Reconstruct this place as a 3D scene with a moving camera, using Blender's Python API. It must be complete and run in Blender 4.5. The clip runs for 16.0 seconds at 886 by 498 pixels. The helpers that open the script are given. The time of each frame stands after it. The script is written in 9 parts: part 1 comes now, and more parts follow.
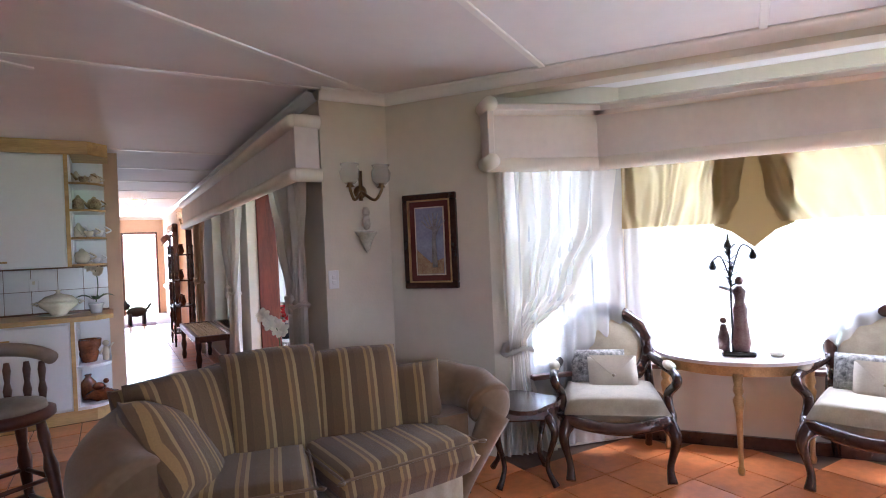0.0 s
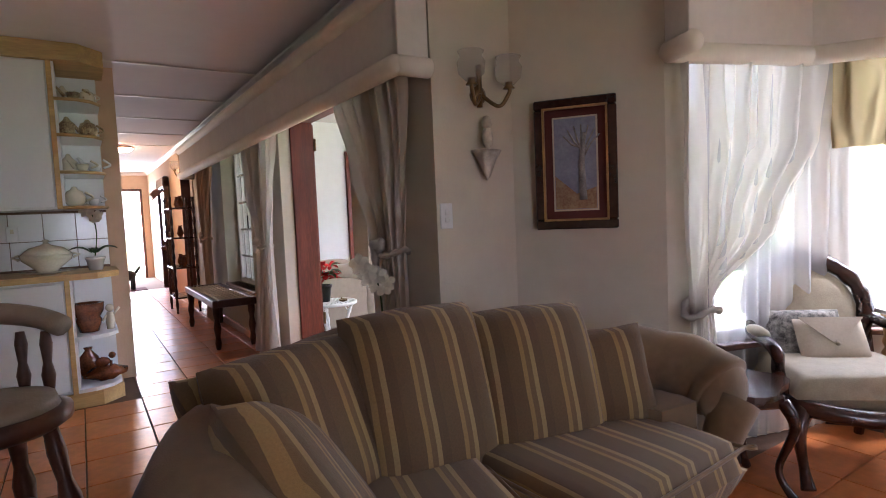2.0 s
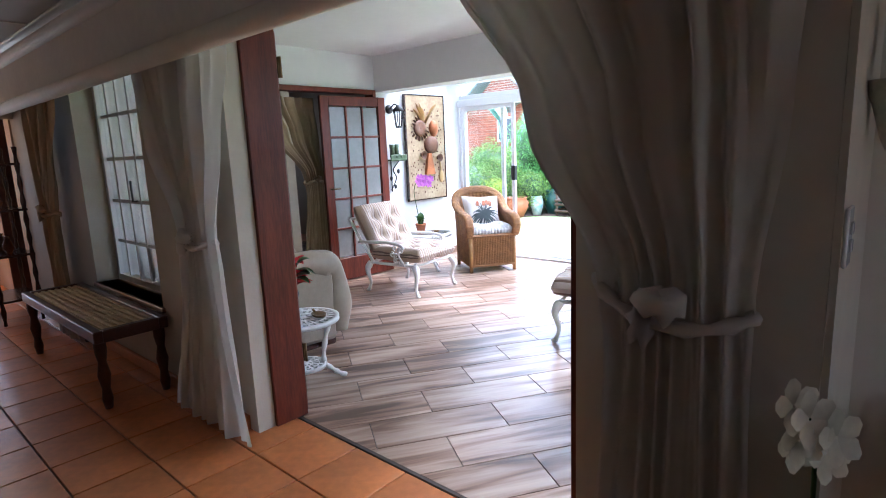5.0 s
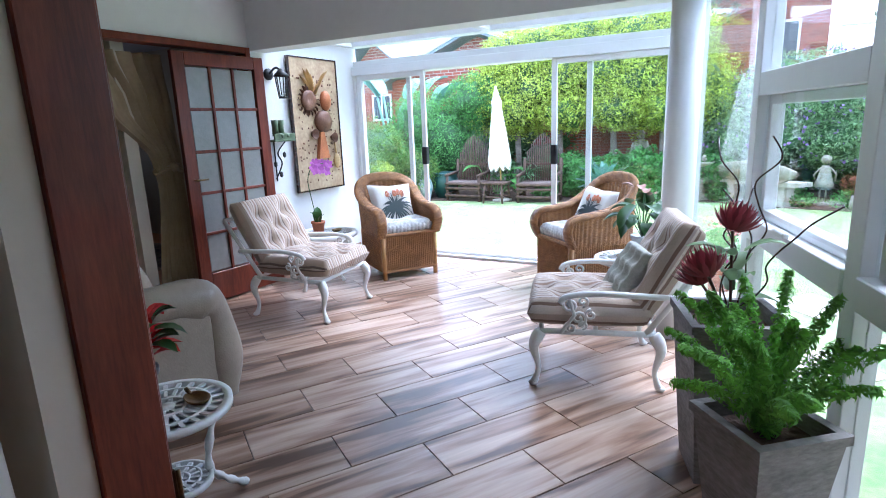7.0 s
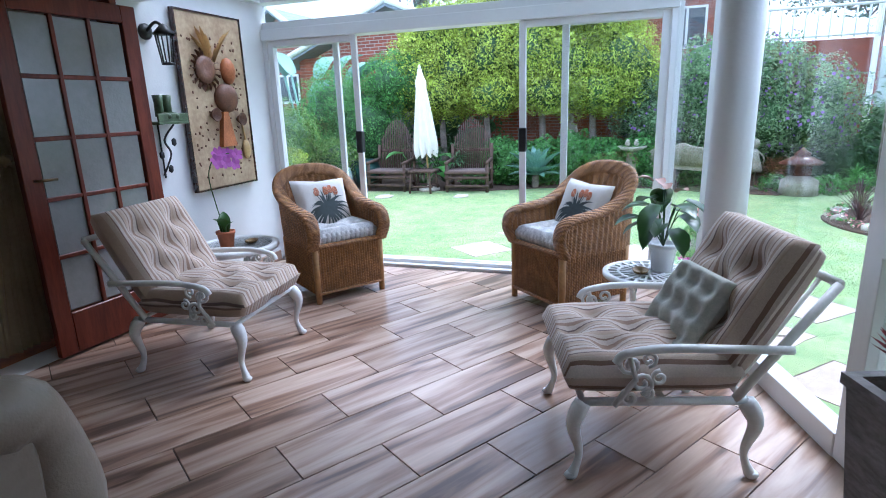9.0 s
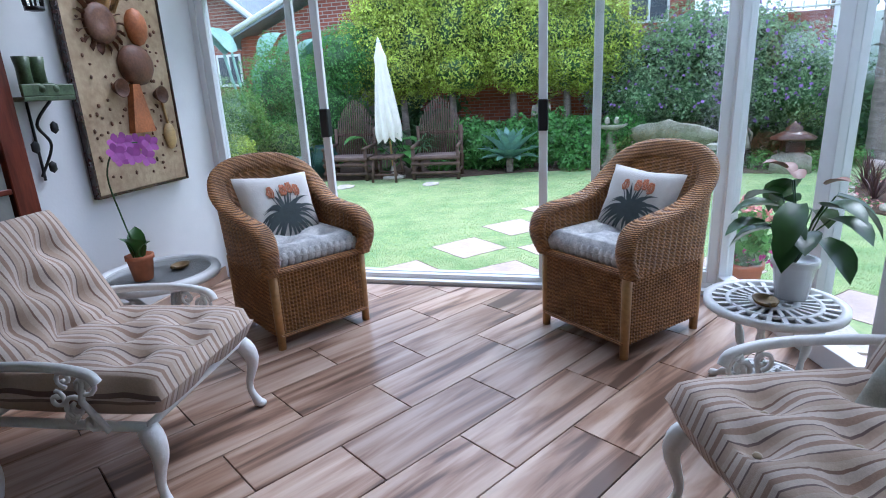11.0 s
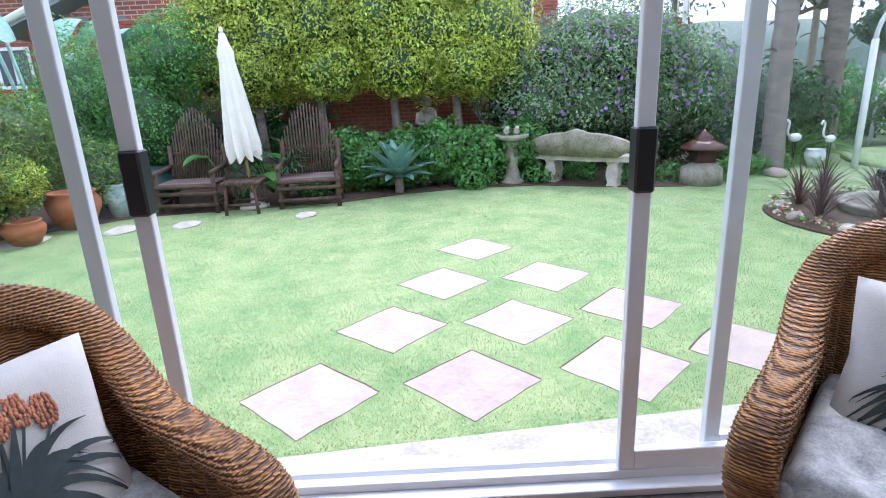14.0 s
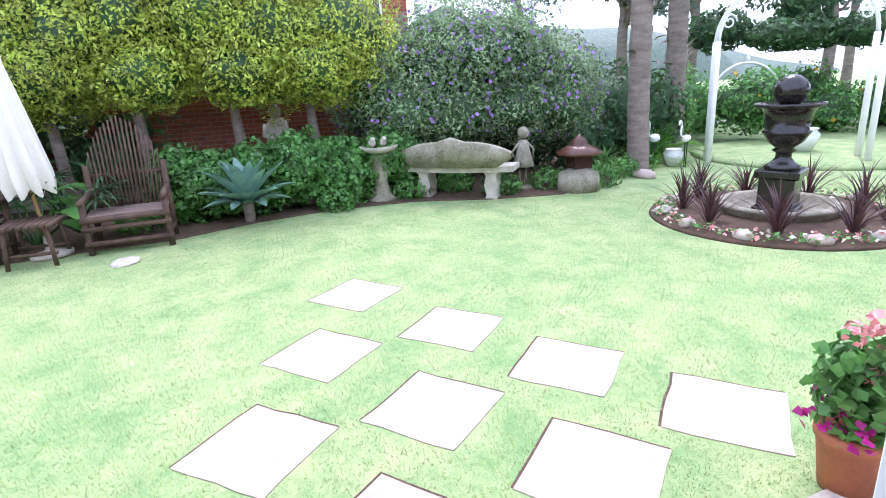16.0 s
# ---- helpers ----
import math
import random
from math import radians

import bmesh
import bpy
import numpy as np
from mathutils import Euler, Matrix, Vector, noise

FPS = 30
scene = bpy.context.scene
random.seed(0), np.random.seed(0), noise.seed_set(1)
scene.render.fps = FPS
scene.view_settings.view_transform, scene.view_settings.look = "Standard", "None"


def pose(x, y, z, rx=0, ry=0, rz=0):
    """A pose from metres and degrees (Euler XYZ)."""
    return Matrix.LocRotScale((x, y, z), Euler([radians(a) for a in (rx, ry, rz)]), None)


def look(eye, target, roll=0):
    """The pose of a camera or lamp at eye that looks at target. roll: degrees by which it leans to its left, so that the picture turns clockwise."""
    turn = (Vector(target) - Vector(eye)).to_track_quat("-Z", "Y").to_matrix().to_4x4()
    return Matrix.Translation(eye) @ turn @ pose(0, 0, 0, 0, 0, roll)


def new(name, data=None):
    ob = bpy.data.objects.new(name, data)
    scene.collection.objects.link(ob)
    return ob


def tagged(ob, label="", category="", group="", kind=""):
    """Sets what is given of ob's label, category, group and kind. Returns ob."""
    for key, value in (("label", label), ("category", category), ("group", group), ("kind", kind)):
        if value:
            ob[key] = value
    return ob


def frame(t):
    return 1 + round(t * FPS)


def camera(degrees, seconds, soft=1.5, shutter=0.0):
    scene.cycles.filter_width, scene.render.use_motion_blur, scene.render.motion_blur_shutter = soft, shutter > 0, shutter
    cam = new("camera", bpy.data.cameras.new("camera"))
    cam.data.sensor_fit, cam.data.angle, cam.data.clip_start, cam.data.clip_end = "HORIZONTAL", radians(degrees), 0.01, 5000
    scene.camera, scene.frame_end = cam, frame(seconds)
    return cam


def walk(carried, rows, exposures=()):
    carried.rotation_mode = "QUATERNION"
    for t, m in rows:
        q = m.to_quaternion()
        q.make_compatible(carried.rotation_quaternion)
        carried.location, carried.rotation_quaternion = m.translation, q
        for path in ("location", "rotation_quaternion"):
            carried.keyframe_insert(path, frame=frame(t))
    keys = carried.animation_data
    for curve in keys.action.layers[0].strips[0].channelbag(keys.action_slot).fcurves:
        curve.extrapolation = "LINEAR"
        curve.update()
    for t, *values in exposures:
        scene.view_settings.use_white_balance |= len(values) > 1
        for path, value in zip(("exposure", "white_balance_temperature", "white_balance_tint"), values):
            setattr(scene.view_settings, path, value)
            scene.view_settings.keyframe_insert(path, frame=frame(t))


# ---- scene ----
cam = camera(77.2, 16.0, 1.0)
PATH = [
    (0, (0.183, 0.402, 1.367), (1.212, 2.116, 1.357), -2.5),
    (0.5, (0.078, 0.693, 1.402), (1.129, 2.392, 1.297), -1.4),
    (1, (0.06, 1.031, 1.266), (1.113, 2.728, 1.162), -2.4),
    (1.5, (0.012, 1.374, 1.275), (1.086, 3.055, 1.132), -2.7),
    (2, (-0.017, 1.699, 1.196), (1.072, 3.372, 1.066), -2.5),
    (2.5, (-0.003, 2.059, 1.226), (1.111, 3.712, 1.063), -2.8),
    (3, (-0.009, 2.422, 1.253), (1.152, 4.037, 1.042), -3.2),
    (3.2, (-0.011, 2.559, 1.255), (1.171, 4.157, 1.036), -3.4),
    (4.2, (-0.13, 3.22, 1.33), (1.21, 4.67, 1.03), -2.8),
    (5.3, (0.177, 3.951, 1.394), (1.685, 5.212, 1.026), -2.1),
    (5.5, (0.217, 4.08, 1.396), (1.757, 5.299, 1.021), -1.8),
    (6, (0.407, 4.346, 1.382), (2.009, 5.476, 0.984), -1.9),
    (6.5, (0.6, 4.582, 1.376), (2.257, 5.62, 0.955), -2.1),
    (7, (0.78, 4.797, 1.37), (2.494, 5.729, 0.931), -2.2),
    (7.5, (0.981, 4.996, 1.37), (2.739, 5.833, 0.91), -2.2),
    (8, (1.168, 5.207, 1.357), (2.956, 5.968, 0.883), -2.1),
    (8.5, (1.354, 5.386, 1.354), (3.167, 6.074, 0.863), -1.9),
    (9, (1.595, 5.537, 1.329), (3.423, 6.175, 0.829), -2.0),
    (9.2, (1.668, 5.572, 1.309), (3.499, 6.192, 0.797), -1.7),
    (11.3, (2.697, 6.248, 1.243), (4.561, 6.7, 0.675), -2.9),
    (11.5, (2.824, 6.323, 1.251), (4.691, 6.753, 0.679), -2.7),
    (12, (3.164, 6.466, 1.276), (5.041, 6.849, 0.704), -2.5),
    (12.5, (3.462, 6.627, 1.288), (5.351, 6.942, 0.711), -2.5),
    (13, (3.747, 6.763, 1.289), (5.651, 6.981, 0.715), -2.5),
    (13.5, (4.05, 6.862, 1.289), (5.962, 6.975, 0.716), -2.4),
    (14, (4.376, 6.938, 1.283), (6.291, 6.917, 0.707), -2.6),
    (14.5, (4.69, 6.993, 1.289), (6.598, 6.835, 0.711), -2.8),
    (15, (4.99, 7.018, 1.282), (6.885, 6.749, 0.704), -2.7),
    (15.5, (5.282, 7.015, 1.283), (7.155, 6.62, 0.702), -2.8),
    (16, (5.54, 6.988, 1.286), (7.383, 6.475, 0.702), -3.2),
]
EXPO = [(0.0, 3.82, 5300, 22), (1.5, 3.7, 5600, 23), (3.0, 2.88, 6000, 24), (5.5, 2.6, 5050, 14), (7.0, 2.1, 5000, 13), (9.0, 1.3, 5000, 13), (12.5, 0.85, 5250, 16), (14.5, 0.92, 5500, 21), (16.0, 1.08, 5600, 23)]
walk(cam, [(t, look(eye, target, roll)) for t, eye, target, roll in PATH], EXPO)

# ---- daylight ----
world = bpy.data.worlds.new("sky")
scene.world = world
world.use_nodes = True
_wn = world.node_tree.nodes
_bg = _wn["Background"]
_sky = _wn.new("ShaderNodeTexSky")
_sky.sky_type = "NISHITA"
_sky.sun_disc = False
_sky.sun_elevation = radians(55)
_sky.sun_rotation = radians(120)
_sky.air_density, _sky.dust_density, _sky.ozone_density = 1.0, 4.0, 1.0
_pale = _wn.new("ShaderNodeMixRGB")
_pale.inputs[0].default_value = 0.75
_pale.inputs[2].default_value = (8.6, 9.2, 10.2, 1)
world.node_tree.links.new(_sky.outputs[0], _pale.inputs[1])
world.node_tree.links.new(_pale.outputs[0], _bg.inputs[0])
_bg.inputs[1].default_value = 0.15


def sun(strength, elevation, azimuth, angle):
    data = bpy.data.lights.new("sun", "SUN")
    data.energy, data.angle, data.color = strength, radians(angle), (1, 0.96, 0.9)
    ob = new("sun", data)
    d = Vector((math.cos(radians(azimuth)) * math.cos(radians(elevation)), math.sin(radians(azimuth)) * math.cos(radians(elevation)), math.sin(radians(elevation))))
    ob.matrix_world = look(d * 30, (0, 0, 0))
    return ob


def window_and_fill_light(name, eye, target, w, h, watts, color=(0.93, 0.97, 1.0)):
    data = bpy.data.lights.new(name, "AREA")
    data.shape, data.size, data.size_y, data.energy, data.color = "RECTANGLE", w, h, watts, color
    ob = new(name, data)
    ob.matrix_world = look(eye, target)
    return ob


sun(1.5, 58, -30, 25)

# ---- builders ----
class Shape:
    """Collects faces; each method adds one solid."""

    def __init__(self):
        self.v, self.f, self.flat = [], [], []

    def add(self, verts, faces, smooth=True, m=None):
        k = len(self.v)
        self.v += [tuple(m @ Vector(p)) for p in verts] if m is not None else [tuple(p) for p in verts]
        self.f += [tuple(i + k for i in f) for f in faces]
        self.flat += [not smooth] * len(faces)
        return self

    def box(self, x0, y0, z0, x1, y1, z1, b=0.0, m=None):
        c, h = [(x0 + x1) / 2, (y0 + y1) / 2, (z0 + z1) / 2], [abs(x1 - x0) / 2, abs(y1 - y0) / 2, abs(z1 - z0) / 2]
        b = min(b, min(h) * 0.98)
        vs, ix = [], {}
        for sx in (-1, 1):
            for sy in (-1, 1):
                for sz in (-1, 1):
                    s = (sx, sy, sz)
                    for a in range(3):
                        ix[s, a] = len(vs)
                        vs.append(tuple(c[i] + s[i] * (h[i] - (0 if i == a else b)) for i in range(3)))
                        if b <= 0:
                            for q in range(3):
                                ix[s, q] = len(vs) - 1
                            break
        fs = []
        for a in range(3):
            u, w = (a + 1) % 3, (a + 2) % 3
            for sg in (-1, 1):
                def key(p, q):
                    s = [0, 0, 0]
                    s[a], s[u], s[w] = sg, p, q
                    return ix[tuple(s), a]
                q = [key(-1, -1), key(1, -1), key(1, 1), key(-1, 1)]
                fs.append(q if sg > 0 else q[::-1])
        if b > 0:
            for a in range(3):
                u, w = (a + 1) % 3, (a + 2) % 3
                for p in (-1, 1):
                    for q in (-1, 1):
                        s0, s1 = [0, 0, 0], [0, 0, 0]
                        s0[a], s1[a] = -1, 1
                        s0[u] = s1[u] = p
                        s0[w] = s1[w] = q
                        s0, s1 = tuple(s0), tuple(s1)
                        e = [ix[s0, u], ix[s1, u], ix[s1, w], ix[s0, w]]
                        fs.append(e if p * q > 0 else e[::-1])
            for s in [(i, j, k) for i in (-1, 1) for j in (-1, 1) for k in (-1, 1)]:
                e = [ix[s, 0], ix[s, 1], ix[s, 2]]
                fs.append(e if s[0] * s[1] * s[2] > 0 else e[::-1])
        return self.add(vs, fs, False, m)

    def prism(self, outline, z0, z1, m=None, smooth=False):
        n = len(outline)
        vs = [(x, y, z0) for x, y in outline] + [(x, y, z1) for x, y in outline]
        fs = [tuple(range(n))[::-1], tuple(range(n, 2 * n))]
        self.add(vs, fs, False, m)
        k = len(self.v) - 2 * n
        self.f += [(k + i, k + (i + 1) % n, k + n + (i + 1) % n, k + n + i) for i in range(n)]
        self.flat += [not smooth] * n
        return self

    def lathe(self, profile, x=0, y=0, z=0, n=20, m=None, squash=1.0):
        vs, fs = [], []
        for r, h in profile:
            for i in range(n):
                a = 2 * math.pi * i / n
                vs.append((x + r * math.cos(a), y + squash * r * math.sin(a), z + h))
        for j in range(len(profile) - 1):
            for i in range(n):
                i2 = (i + 1) % n
                fs.append((j * n + i, j * n + i2, (j + 1) * n + i2, (j + 1) * n + i))
        fs.append(tuple(range(n))[::-1])
        fs.append(tuple(range((len(profile) - 1) * n, len(profile) * n)))
        return self.add(vs, fs, True, m)

    def tube(self, pts, r, n=8, m=None, closed=False):
        pts = [Vector(p) for p in pts]
        rs = r if isinstance(r, (list, tuple)) else [r] * len(pts)
        vs, fs, up = [], [], None
        N = len(pts)
        for i, p in enumerate(pts):
            if closed:
                d = pts[(i + 1) % N] - pts[i - 1]
            else:
                d = pts[min(i + 1, N - 1)] - pts[max(i - 1, 0)]
            d = d.normalized() if d.length > 1e-9 else Vector((0, 0, 1))
            if up is None:
                up = d.orthogonal().normalized()
            up = (up - d * up.dot(d))
            up = up.normalized() if up.length > 1e-6 else d.orthogonal().normalized()
            side = d.cross(up)
            for k in range(n):
                a = 2 * math.pi * k / n
                vs.append(p + (up * math.cos(a) + side * math.sin(a)) * rs[i])
        for i in range(N if closed else N - 1):
            for k in range(n):
                k2, i2 = (k + 1) % n, (i + 1) % N
                fs.append((i * n + k, i * n + k2, i2 * n + k2, i2 * n + k))
        if not closed:
            fs.append(tuple(range(n))[::-1])
            fs.append(tuple(range((N - 1) * n, N * n)))
        return self.add(vs, fs, True, m)

    def sheet(self, rows, m=None, closed=False, thick=0.0):
        """rows: a grid of points."""
        a, b = len(rows), len(rows[0])
        vs = [p for r in rows for p in r]
        fs = []
        for i in range(a - 1):
            for j in range(b if closed else b - 1):
                j2 = (j + 1) % b
                fs.append((i * b + j, i * b + j2, (i + 1) * b + j2, (i + 1) * b + j))
        return self.add(vs, fs, True, m)

    def pillow(self, w, d, h, m=None, n=12, edge=0.35, tufts=(), corner=0.0):
        """A stuffed cushion: w by d, h thick, lying flat round the origin; tufts: dimples (u, v) in -1..1."""
        def height(u, v):
            e = max(0.0, (1 - abs(u) ** 4)) ** edge * max(0.0, (1 - abs(v) ** 4)) ** edge
            for tu, tv in tufts:
                e *= 1 - 0.72 * math.exp(-((u - tu) ** 2 * (w / 0.11) ** 2 + (v - tv) ** 2 * (d / 0.11) ** 2))
            return e
        top, bot = [], []
        for i in range(n + 1):
            rt, rb = [], []
            for j in range(n + 1):
                u, v = -1 + 2 * i / n, -1 + 2 * j / n
                pull = 1 + corner * (abs(u * v)) - corner * 0.6 * (1 - abs(u * v))
                x, y = u * w / 2 * pull, v * d / 2 * pull
                e = height(u, v) * h / 2
                rt.append((x, y, e))
                rb.append((x, y, -e * 0.9))
            top.append(rt)
            bot.append(rb[::-1])
        self.sheet(top, m)
        return self.sheet(bot, m)

    def ball(self, x, y, z, rx, ry=None, rz=None, n=12, m=None, rough=0.0):
        ry, rz = ry or rx, rz or rx
        vs, fs = [], []
        k = n // 2
        for j in range(k + 1):
            th = math.pi * j / k
            for i in range(n):
                a = 2 * math.pi * i / n
                q = Vector((math.sin(th) * math.cos(a), math.sin(th) * math.sin(a), -math.cos(th)))
                s = 1 + (rough * noise.noise(q * 2.3 + Vector((x, y, z))) if rough else 0)
                vs.append((x + rx * q.x * s, y + ry * q.y * s, z + rz * q.z * s))
        for j in range(k):
            for i in range(n):
                i2 = (i + 1) % n
                fs.append((j * n + i, j * n + i2, (j + 1) * n + i2, (j + 1) * n + i))
        return self.add(vs, fs, True, m)

    def data(self, name, mat):
        me = bpy.data.meshes.new(name)
        me.from_pydata(self.v, [], self.f)
        me.polygons.foreach_set("use_smooth", [not s for s in self.flat])
        me.materials.append(mat)
        me.update()
        return me


def part(name, shape, mat, parent=None, label=""):
    ob = new(name, shape.data(name, mat))
    if parent is not None:
        ob.parent = parent
    if label:
        ob["label"] = label
    return ob


def thing(name, label, category, m=None, group="", kind=""):
    ob = new(name)
    ob.empty_display_size = 0.1
    if m is not None:
        ob.matrix_basis = m
    return tagged(ob, label, category, group, kind)


def solid(name, shape, mat, label, category, group="", kind="", m=None):
    ob = new(name, shape.data(name, mat))
    if m is not None:
        ob.matrix_basis = m
    return tagged(ob, label, category, group, kind)


def structure(name, shape, mat, label, category="structure"):
    return solid(name, shape, mat, label, category, kind="structure")


def arc(cx, cy, r, a0, a1, n, z=0.0):
    return [(cx + r * math.cos(radians(a0 + (a1 - a0) * i / n)), cy + r * math.sin(radians(a0 + (a1 - a0) * i / n)), z) for i in range(n + 1)]


def smooth_path(pts, n=6):
    """Catmull-Rom through the points."""
    P = [Vector(p) for p in pts]
    out = []
    for i in range(len(P) - 1):
        a, b, c, d = P[max(i - 1, 0)], P[i], P[i + 1], P[min(i + 2, len(P) - 1)]
        for k in range(n):
            t = k / n
            out.append(0.5 * ((2 * b) + (c - a) * t + (2 * a - 5 * b + 4 * c - d) * t * t + (3 * b - a - 3 * c + d) * t ** 3))
    return out + [P[-1]]


# ---- materials ----
def material(name, color, rough=0.6, metal=0.0, vary=0.12, scale=6.0, bump=0.1, bump_scale=60.0, spec=0.5, second=None, stretch=(1, 1, 1), objrand=0.0, island=0.0, coat=0.0, sheen=0.0):
    """A surface whose colour varies at two scales, with fine relief."""
    mat = bpy.data.materials.new(name)
    mat.use_nodes = True
    nt = mat.node_tree
    nd, ln = nt.nodes, nt.links
    b = nd["Principled BSDF"]
    b.inputs["Roughness"].default_value = rough
    b.inputs["Metallic"].default_value = metal
    b.inputs["Specular IOR Level"].default_value = spec
    b.inputs["Coat Weight"].default_value = coat
    b.inputs["Coat Roughness"].default_value = 0.15
    b.inputs["Sheen Weight"].default_value = sheen
    co = nd.new("ShaderNodeTexCoord")
    mp = nd.new("ShaderNodeMapping")
    mp.inputs["Scale"].default_value = stretch
    ln.new(co.outputs["Object"], mp.inputs[0])
    n1, n2 = nd.new("ShaderNodeTexNoise"), nd.new("ShaderNodeTexNoise")
    n1.inputs["Scale"].default_value, n2.inputs["Scale"].default_value = scale, scale * 7
    n1.inputs["Detail"].default_value = n2.inputs["Detail"].default_value = 5
    for n in (n1, n2):
        ln.new(mp.outputs[0], n.inputs["Vector"])
    mx = nd.new("ShaderNodeMath")
    mx.operation = "MULTIPLY_ADD"
    ln.new(n2.outputs[0], mx.inputs[0])
    mx.inputs[1].default_value = 0.4
    ml = nd.new("ShaderNodeMath")
    ml.operation = "MULTIPLY"
    ln.new(n1.outputs[0], ml.inputs[0])
    ml.inputs[1].default_value = 0.6
    ln.new(ml.outputs[0], mx.inputs[2])
    fac = mx.outputs[0]
    ramp = nd.new("ShaderNodeValToRGB")
    c2 = second or tuple(c * (1 - vary) for c in color)
    c1 = color if second else tuple(min(1, c * (1 + vary)) for c in color)
    ramp.color_ramp.elements[0].position, ramp.color_ramp.elements[1].position = 0.36, 0.64
    ramp.color_ramp.elements[0].color, ramp.color_ramp.elements[1].color = (*c2, 1), (*c1, 1)
    ln.new(fac, ramp.inputs[0])
    col = ramp.outputs[0]
    if objrand or island:
        info = nd.new("ShaderNodeObjectInfo") if objrand else nd.new("ShaderNodeNewGeometry")
        k = objrand or island
        mr = nd.new("ShaderNodeMapRange")
        mr.inputs["To Min"].default_value, mr.inputs["To Max"].default_value = 1 - k, 1 + k
        ln.new(info.outputs["Random" if objrand else "Random Per Island"], mr.inputs[0])
        hs = nd.new("ShaderNodeHueSaturation")
        ln.new(col, hs.inputs["Color"])
        ln.new(mr.outputs[0], hs.inputs["Value"])
        col = hs.outputs[0]
    ln.new(col, b.inputs["Base Color"])
    if bump:
        n3 = nd.new("ShaderNodeTexNoise")
        n3.inputs["Scale"].default_value = bump_scale
        ln.new(mp.outputs[0], n3.inputs["Vector"])
        bp = nd.new("ShaderNodeBump")
        bp.inputs["Strength"].default_value = bump
        bp.inputs["Distance"].default_value = 0.01
        ln.new(n3.outputs[0], bp.inputs["Height"])
        ln.new(bp.outputs[0], b.inputs["Normal"])
    return mat


def stripes(name, colors, period, axis=0, rough=0.85, wobble=0.01):
    """Woven cloth with stripes across one axis; colors: (position 0..1, colour)."""
    mat = material(name, colors[0][1], rough, bump=0.25, bump_scale=400, sheen=0.2)
    nd, ln = mat.node_tree.nodes, mat.node_tree.links
    b = nd["Principled BSDF"]
    co = nd.new("ShaderNodeTexCoord")
    sep = nd.new("ShaderNodeSeparateXYZ")
    nz = nd.new("ShaderNodeTexNoise")
    nz.inputs["Scale"].default_value = 5
    ln.new(co.outputs["Object"], nz.inputs["Vector"])
    ln.new(co.outputs["Object"], sep.inputs[0])
    ad = nd.new("ShaderNodeMath")
    ad.operation = "MULTIPLY_ADD"
    ln.new(nz.outputs[0], ad.inputs[0])
    ad.inputs[1].default_value = wobble
    ln.new(sep.outputs[axis], ad.inputs[2])
    dv = nd.new("ShaderNodeMath")
    dv.operation = "DIVIDE"
    ln.new(ad.outputs[0], dv.inputs[0])
    dv.inputs[1].default_value = period
    fr = nd.new("ShaderNodeMath")
    fr.operation = "FRACT"
    ln.new(dv.outputs[0], fr.inputs[0])
    rp = nd.new("ShaderNodeValToRGB")
    rp.color_ramp.interpolation = "CONSTANT"
    e = rp.color_ramp.elements
    e[0].position, e[0].color = colors[0][0], (*colors[0][1], 1)
    e[1].position, e[1].color = colors[1][0], (*colors[1][1], 1)
    for p, c in colors[2:]:
        k = e.new(p)
        k.color = (*c, 1)
    ln.new(fr.outputs[0], rp.inputs[0])
    n4 = nd.new("ShaderNodeTexNoise")
    n4.inputs["Scale"].default_value = 160
    ln.new(co.outputs["Object"], n4.inputs["Vector"])
    mr = nd.new("ShaderNodeMapRange")
    mr.inputs["To Min"].default_value, mr.inputs["To Max"].default_value = 0.8, 1.15
    ln.new(n4.outputs[0], mr.inputs[0])
    hs = nd.new("ShaderNodeHueSaturation")
    ln.new(rp.outputs[0], hs.inputs["Color"])
    ln.new(mr.outputs[0], hs.inputs["Value"])
    ln.new(hs.outputs[0], b.inputs["Base Color"])
    return mat


